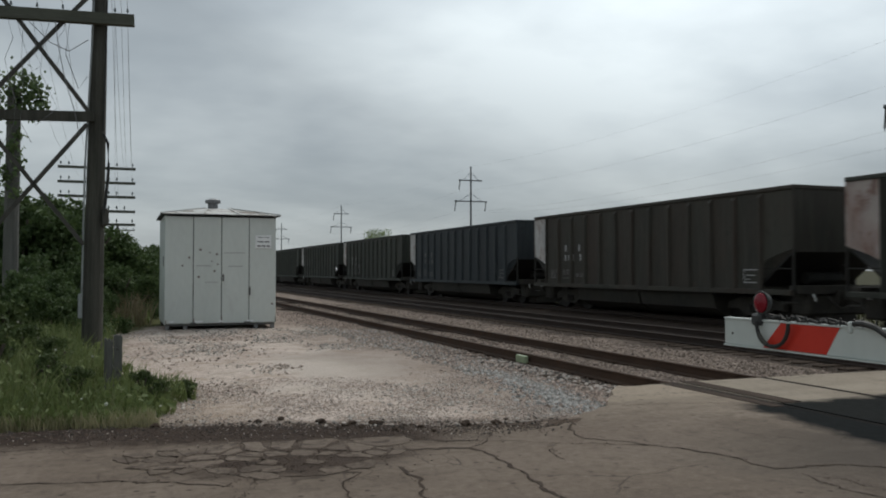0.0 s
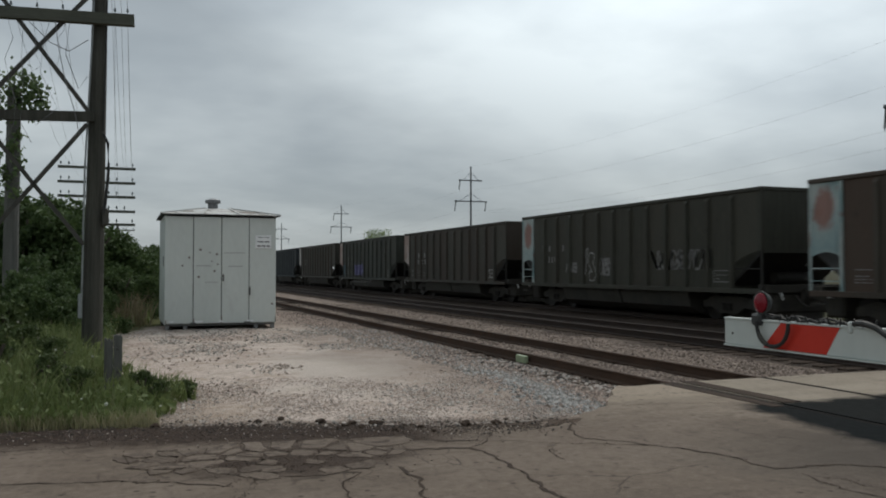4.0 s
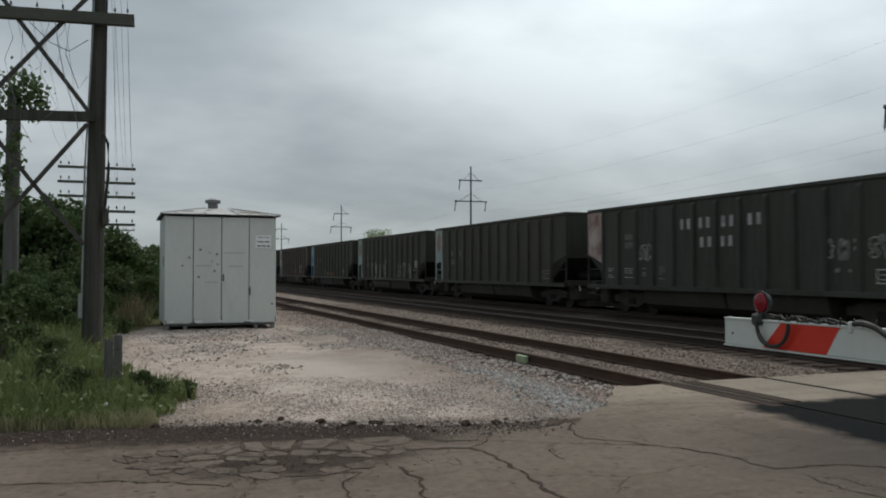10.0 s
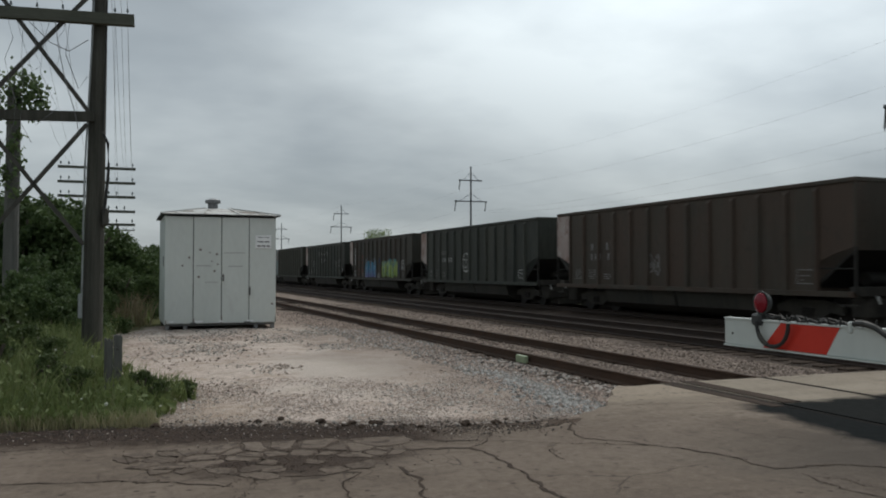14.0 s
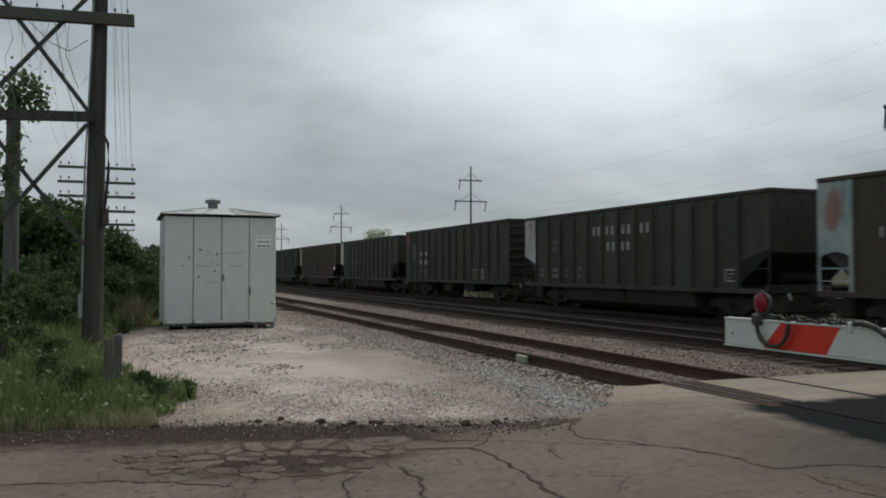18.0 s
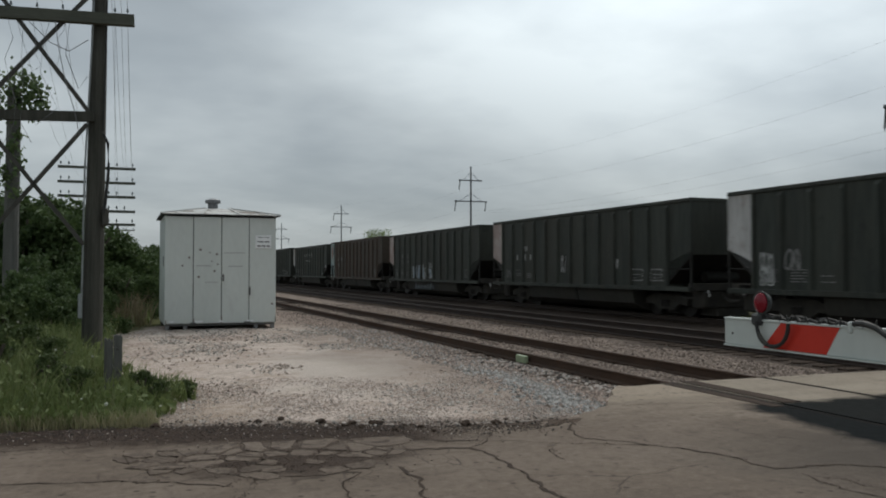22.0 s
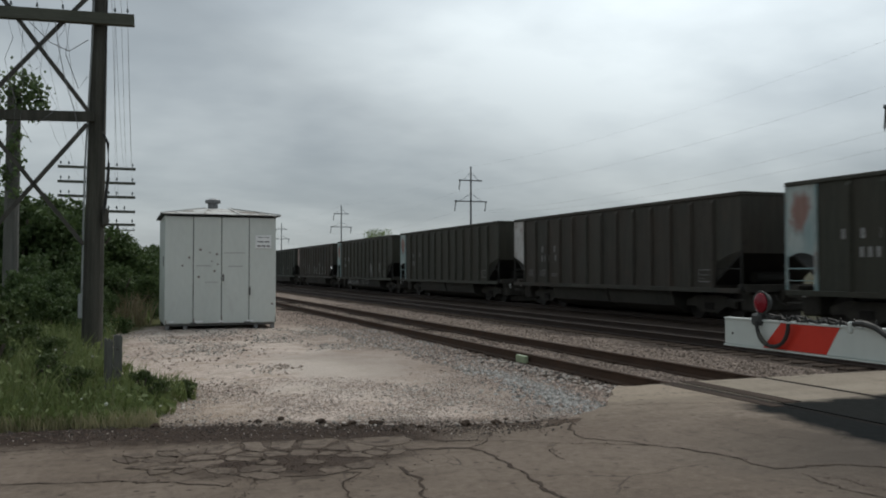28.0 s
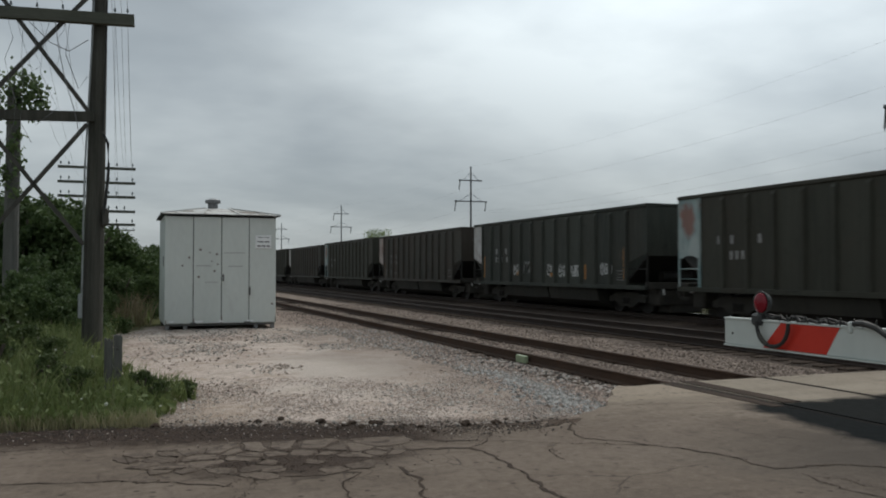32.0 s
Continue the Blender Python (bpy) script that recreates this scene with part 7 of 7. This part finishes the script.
# number in the train: body, end paint, form, words of its label, marks on the side
CARS = {
    4: (BLACK_P, WHITE_E, "tub", "coal-black coal car with a white end panel", L4D),
    3: (BLACK_P, WHITE_E, "tub", "coal-black coal car with a white end panel", L4D),
    2: (BLACK_P, WHITE_E, "tub", "coal-black coal car with white stencils and tags", L4 + [("scrawl", 3.0, 5.2, 1.2, 1.9, DULL_MARK)]),
    1: (BLUE_P, WHITE_E, "tub", "blue-black coal car with a chalk-white end panel", L4D),
    0: (BROWN_P, WHITE_E, "tub", "red-brown coal car with a white end panel and white stencils", L4),
    -1: (BLACK_P, PINK_E, "tub", "black coal car with violet sprayed letters and white tags", L4D + [("fill", 4.37, 7.1, 1.1, 1.95, PURPLE_MARK), ("letters", 4.5, 6.6, 1.56, 1.92, LILAC_MARK), ("letters", 4.6, 7.0, 1.15, 1.5, LILAC_MARK), ("scrawl", 1.3, 1.8, 1.1, 1.9, TEAL_MARK), ("text:A AA A A AA A A A A", 3.4, 8.4, 0.62, 0.82, TEXT_MARK)]),
    -2: (BROWN_P, PINK_E, "tub", "dark red-brown coal car with a pinkish end panel", L4),
    -3: (OLIVE_P, CYAN_E, "tub", "dusty brown coal car with a pale framed end and white spray", GXD + [("scrawl", 3.8, 4.6, 1.4, 1.75, DULL_MARK), ("letters", 4.85, 6.0, 1.1, 2.2, TEXT_MARK), ("scrawl", 6.1, 6.9, 1.3, 1.9, DULL_MARK), ("scrawl", 9.4, 12.4, 1.5, 2.1, DULL_MARK)]),
    -4: (RUST_P, CYAN_E, "tub", "rust-red coal car with white scrawled tags", L4D[2:] + [("letters", 7.7, 9.2, 1.1, 2.0, TEXT_MARK), ("strokes", 7.6, 8.3, 1.2, 2.1, DULL_MARK), ("letters", 10.6, 11.6, 1.1, 1.95, WHITE_MARK), ("scrawl", 10.7, 11.5, 1.2, 1.9, TEXT_MARK), ("scrawl", 8.0, 9.5, 0.55, 0.85, DULL_MARK)]),
    -5: (OLIVE_P, SKY_E, "tub", "dark olive coal car with a sky-blue end and orange stripes", GX[:2] + [("bar", 1.45, 1.62, 1.15, 2.0, RUSTY_MARK), ("bar", 6.2, 7.2, 1.13, 1.28, ORANGE_MARK), ("bar", 7.4, 8.4, 1.13, 1.28, ORANGE_MARK), ("scrawl", 5.0, 5.6, 1.2, 1.6, DULL_MARK), ("fill", 11.5, 12.2, 1.2, 1.6, DULL_MARK)]),
    -6: (OLIVE_P, CYAN_E, "tub", "dusty olive coal car with big white outlined graffiti", GXD + [("letters", 3.5, 7.1, 1.0, 1.95, WHITE_MARK), ("strokes", 3.6, 6.9, 0.5, 0.85, DULL_MARK), ("letters", 9.2, 12.1, 1.05, 1.95, WHITE_MARK), ("scrawl", 12.2, 12.9, 1.3, 1.5, WHITE_MARK), ("fill", 12.6, 13.1, 1.6, 2.1, TEXT_MARK)]),
    -7: (OLIVE_P, CYAN_E, "tub", "dusty brown coal car with a rusty cyan end panel", GXD),
    -8: (BLACK_P, PINK_E, "tub", "black coal car with two rows of large white stencils", KC + [("letters", 3.35, 4.15, 1.8, 2.3, TEXT_MARK), ("letters", 11.3, 12.3, 1.75, 2.2, TEXT_MARK), ("letters", 12.5, 13.2, 1.75, 2.25, TEXT_MARK), ("strokes", 11.4, 12.1, 1.4, 1.55, DULL_MARK)]),
    -9: (BROWN_P, PINK_E, "tub", "dark brown coal car with blue and lime sprayed lettering", [("blocks", 4.1, 7.2, 0.98, 2.2, SPRAY_BLUE), ("letters", 4.15, 7.15, 1.02, 2.1, PALE_BLUE_MARK), ("letters", 4.3, 7.0, 1.1, 1.7, TEAL_MARK), ("scrawl", 7.3, 7.7, 1.0, 1.3, TEXT_MARK), ("blocks", 8.2, 11.7, 1.0, 2.3, SPRAY_LIME), ("letters", 8.3, 11.6, 1.05, 2.1, LIME_MARK), ("letters", 8.5, 11.3, 1.2, 1.9, TEAL_MARK), ("fill", 7.6, 8.3, 1.9, 2.3, NAVY_MARK), ("fill", 11.75, 12.4, 1.2, 1.97, NAVY_MARK), ("letters", 12.4, 13.25, 1.55, 2.15, WHITE_MARK), ("letters", 1.3, 2.0, 2.6, 3.05, TEXT_MARK), ("letters", 1.35, 1.95, 2.2, 2.55, TEXT_MARK), ("outline", 1.4, 1.95, 1.85, 2.25, TEXT_MARK), ("scrawl", 1.3, 1.8, 1.05, 1.45, TEXT_MARK), ("text:AA AA", 2.4, 4.0, 2.3, 2.5, RED_MARK), ("text:AAA AA", 2.4, 4.0, 1.9, 2.12, RED_MARK), ("lines", 2.3, 3.0, 1.05, 1.6, RED_MARK), ("lines", 3.3, 3.95, 1.05, 1.7, RED_MARK), ("strokes", 3.3, 4.0, 1.0, 1.5, DULL_MARK), ("box", 12.6, 13.2, 1.13, 1.5, DULL_MARK)]),
    -10: (BLACK_P, PINK_E, "tub", "black coal car with a sprayed white ring", [("text:AAAA", 3.2, 4.2, 2.3, 2.5, DULL_MARK), ("text:A AA AA", 2.7, 4.8, 1.92, 2.14, TEXT_MARK)] + L4[2:] + [("ring", 6.27, 7.05, 1.4, 2.32, WHITE_MARK)]),
    -11: (RUST_P, PINK_E, "tub", "dark rust-brown coal car with a small round tag", L4D + [("outline", 6.1, 6.8, 1.3, 2.0, DULL_MARK)]),
    -12: (BLACK_P, WHITE_E, "tub", "black coal car with a chalk-white end panel", [("text:AAAA", 3.2, 4.2, 2.3, 2.5, DULL_MARK), ("text:A AA AA", 2.7, 4.8, 1.92, 2.14, DULL_MARK)] + L4D[2:]),
    -13: (BLACK_P, PINK_E, "flat", "black full-sided coal car with orange bars and bright white stencils", [("text:AA AA", 2.6, 4.02, 2.3, 2.52, SIGN), ("text:AA AAA", 2.6, 4.02, 1.8, 2.05, SIGN), ("scrawl", 1.3, 2.2, 2.1, 3.0, DULL_MARK), ("bar", 1.0, 1.08, 1.0, 2.1, RUSTY_MARK), ("bar", 6.05, 6.12, 1.05, 1.55, ORANGE_MARK), ("bar", 7.95, 8.02, 1.05, 1.55, ORANGE_MARK), ("bar", 10.86, 10.92, 1.05, 1.55, RUSTY_MARK), ("bar", 13.05, 13.13, 1.0, 1.95, RUSTY_MARK), ("square", 10.36, 10.78, 1.08, 1.52, WHITE_MARK), ("square", 11.27, 11.72, 1.08, 1.52, WHITE_MARK), ("scrawl", 11.35, 11.65, 1.15, 1.45, DULL_MARK), ("outline", 12.0, 12.85, 1.05, 1.5, DULL_MARK), ("scrawl", 12.1, 12.8, 1.1, 1.45, DULL_MARK), ("scrawl", 4.6, 5.2, 1.4, 1.95, DULL_MARK), ("lines", 2.7, 4.2, 1.2, 1.5, DULL_MARK), ("bar", 0.05, 0.85, 3.0, 3.6, RED_MARK), ("bar", 0.02, 0.07, 1.0, 2.9, RED_MARK), ("letters", 1.25, 2.0, 2.5, 3.0, TEXT_MARK), ("letters", 1.3, 1.95, 2.1, 2.5, DULL_MARK)]),
    -14: (BLACK_P, WHITE_E, "tub", "black coal car with two rows of large white stencils", KC),
    -15: (RUST_P, CYAN_E, "tub", "rust-red coal car with a cyan end panel", GX),
    -16: (BLACK_P, PINK_E, "tub", "black coal car with low pale-blue sprayed letters", L4D + [("strokes", 4.5, 8.3, 0.98, 1.85, PALE_BLUE_MARK), ("strokes", 4.6, 8.2, 1.0, 1.75, PALE_BLUE_MARK), ("letters", 4.5, 8.2, 1.0, 1.8, WHITE_MARK), ("strokes", 4.6, 8.0, 0.4, 0.83, PALE_BLUE_MARK), ("strokes", 4.7, 7.8, 0.5, 0.83, DULL_MARK)]),
    -17: (BLACK_P, PINK_E, "tub", "black coal car with a small white loop tag", [("text:AAAA", 2.85, 3.5, 2.3, 2.5, TEXT_MARK), ("text:A AA AA", 2.4, 4.15, 1.92, 2.14, TEXT_MARK)] + L4D[2:] + [("scrawl", 6.45, 6.8, 1.4, 2.05, TEXT_MARK), ("fill", 10.2, 10.5, 1.5, 1.9, TEXT_MARK), ("box", 11.3, 11.95, 1.13, 1.52, TEXT_MARK), ("box", 12.4, 13.0, 1.13, 1.52, TEXT_MARK)]),
    -18: (BLACK_P, WHITE_E, "tub", "black coal car with faded white upright strokes", L4D[2:5] + [("letters", 1.25, 1.8, 1.05, 1.45, WHITE_MARK), ("letters", 1.3, 1.75, 1.5, 1.95, WHITE_MARK), ("scrawl", 2.2, 2.7, 1.5, 2.0, DULL_MARK), ("strokes", 5.6, 9.1, 1.05, 2.15, DULL_MARK), ("fill", 10.6, 11.5, 1.5, 1.95, DULL_MARK)]),
    -19: (BROWN_P, PINK_E, "tub", "brown-black coal car with a row of white outlined letters", L4D[:2] + [("letters", 3.6, 6.3, 1.1, 1.9, TEXT_MARK), ("outline", 7.25, 7.8, 1.15, 1.85, TEXT_MARK), ("letters", 8.3, 9.0, 1.15, 1.75, TEXT_MARK), ("letters", 9.45, 10.05, 1.1, 1.65, WHITE_MARK), ("outline", 9.4, 10.1, 1.6, 2.2, TEXT_MARK), ("outline", 10.6, 11.0, 1.15, 1.75, TEXT_MARK), ("letters", 11.55, 12.3, 1.15, 1.75, TEXT_MARK)]),
    -20: (OLIVE_P, CYAN_E, "tub", "dusty olive coal car with a cyan end and pale tags", GX + [("outline", 9.25, 10.0, 1.1, 1.9, DULL_MARK), ("letters", 9.3, 9.95, 1.4, 1.9, TEXT_MARK), ("letters", 11.4, 12.15, 1.35, 1.95, TEXT_MARK), ("scrawl", 2.8, 6.0, 0.5, 0.8, DULL_MARK), ("letters", 6.8, 8.8, 0.5, 0.82, DULL_MARK)]),
    -21: (OLIVE_P, CYAN_E, "tub", "dusty brown coal car with a rusty cyan end panel", GXD),
    -22: (BROWN_P, WHITE_E, "tub", "red-brown coal car with a rusty white end panel", L4D),
    -23: (OLIVE_P, CYAN_E, "tub", "dusty dark coal car with a cyan end and white stencils", GX),
    -24: (BROWN_P, PINK_E, "tub", "brown coal car with an orange bar and tagged end", L4D + [("bar", 1.2, 1.26, 1.15, 2.0, RUSTY_MARK), ("bar", 6.0, 6.06, 1.2, 1.55, RUSTY_MARK), ("bar", 9.1, 9.15, 1.15, 1.6, RUSTY_MARK), ("bar", 13.08, 13.15, 1.15, 2.15, RUSTY_MARK)]),
    -25: (BLACK_P, WHITE_E, "tub", "black-brown coal car with orange bars and a row of white tags", L4[:2] + [("bar", 1.2, 1.29, 1.12, 2.1, ORANGE_MARK), ("bar", 10.47, 10.57, 1.15, 1.7, ORANGE_MARK), ("bar", 13.06, 13.16, 1.13, 2.25, ORANGE_MARK), ("outline", 4.4, 5.0, 1.25, 1.72, WHITE_MARK), ("scrawl", 5.4, 6.1, 1.35, 1.85, WHITE_MARK), ("outline", 7.5, 8.0, 1.2, 1.75, WHITE_MARK), ("outline", 8.5, 9.1, 1.2, 1.7, WHITE_MARK), ("scrawl", 9.5, 10.15, 1.25, 1.65, WHITE_MARK), ("outline", 11.6, 12.4, 1.3, 1.75, WHITE_MARK), ("fill", 4.75, 5.1, 1.25, 1.45, ORANGE_MARK), ("fill", 7.8, 8.1, 1.2, 1.4, ORANGE_MARK), ("box", 12.7, 13.2, 1.13, 1.47, DULL_MARK)]),
    -26: (OLIVE_P, CYAN_E, "tub", "dusty olive coal car with a rusty cyan end panel", GX),
}
for _n, _b, _e in ((9, BLACK_P, PINK_E), (8, BROWN_P, PINK_E), (7, BLACK_P, WHITE_E), (6, BROWN_P, PINK_E), (5, BLACK_P, WHITE_E), (-27, BROWN_P, PINK_E), (-28, BLACK_P, WHITE_E), (-29, OLIVE_P, CYAN_E)):
    CARS[_n] = (_b, _e, "tub", BARE, L4D)


def paint_slot(ob, mat):
    ob.material_slots[0].link = "OBJECT"
    ob.material_slots[0].material = mat


TRAIN = {}
for _n, (_body, _end, _form, _label, _marks) in CARS.items():
    _proto = FORMS["framed" if _end in (CYAN_E, SKY_E) else _form]
    _car = copy_thing(_proto[0], Matrix())
    for _o in _car.children_recursive:
        if _o.data.name in _proto[1]:
            paint_slot(_o, _body)
        elif _o.data.name in _proto[2]:
            paint_slot(_o, _end)
        elif _o.data.name in _proto[3]:
            paint_slot(_o, _end if _end in (CYAN_E, SKY_E) else _body)
    for _k, _m in enumerate(_marks):
        decal(_car, *_m, seed=_k + 31 * (_n + 40), layer=_k)
    tagged(_car, _label, "coal car", "cars of the coal train")
    TRAIN[_n] = _car
for _proto in FORMS.values():
    for _o in [*_proto[0].children_recursive, _proto[0]]:
        bpy.data.objects.remove(_o)


# ---- what moves ----
def train_phase(t):
    """How many car lengths the train has gone, gathering speed slowly."""
    return 2.3308 + 0.76413 * t + 0.000921 * t * t + 1.3e-7 * t ** 3


def degrees_rolled(cars):
    return math.degrees(16.15 * cars / 0.42) % 360


def motions():
    for n, car in TRAIN.items():
        rows = []
        for k in range(17):
            t = 2.0 * k
            rows.append((t, pose(TRACKS[2], 16.15 * (train_phase(t) + n) - 6.107, 0.0)))
        walk(car, rows)
        wheels = [w for t in car.children if t.name.startswith("truck") for w in t.children if w.name.startswith("wheelset")]
        near = [k for k in range(961) if 0.9 < train_phase(k / 30) + n < 2.7]
        if near:
            base = train_phase(near[0] / 30)
            spin = [(k / 30, -degrees_rolled(train_phase(k / 30) - base)) for k in near]
            if near[0] > 0:
                spin.insert(0, (0.0, 0.0))
            if near[-1] < 960:
                spin.append((32.0, spin[-1][1]))
            for w in wheels:
                y = w.location.y
                walk(w, [(t, pose(0, y, 0.42, a)) for t, a in spin])


motions()
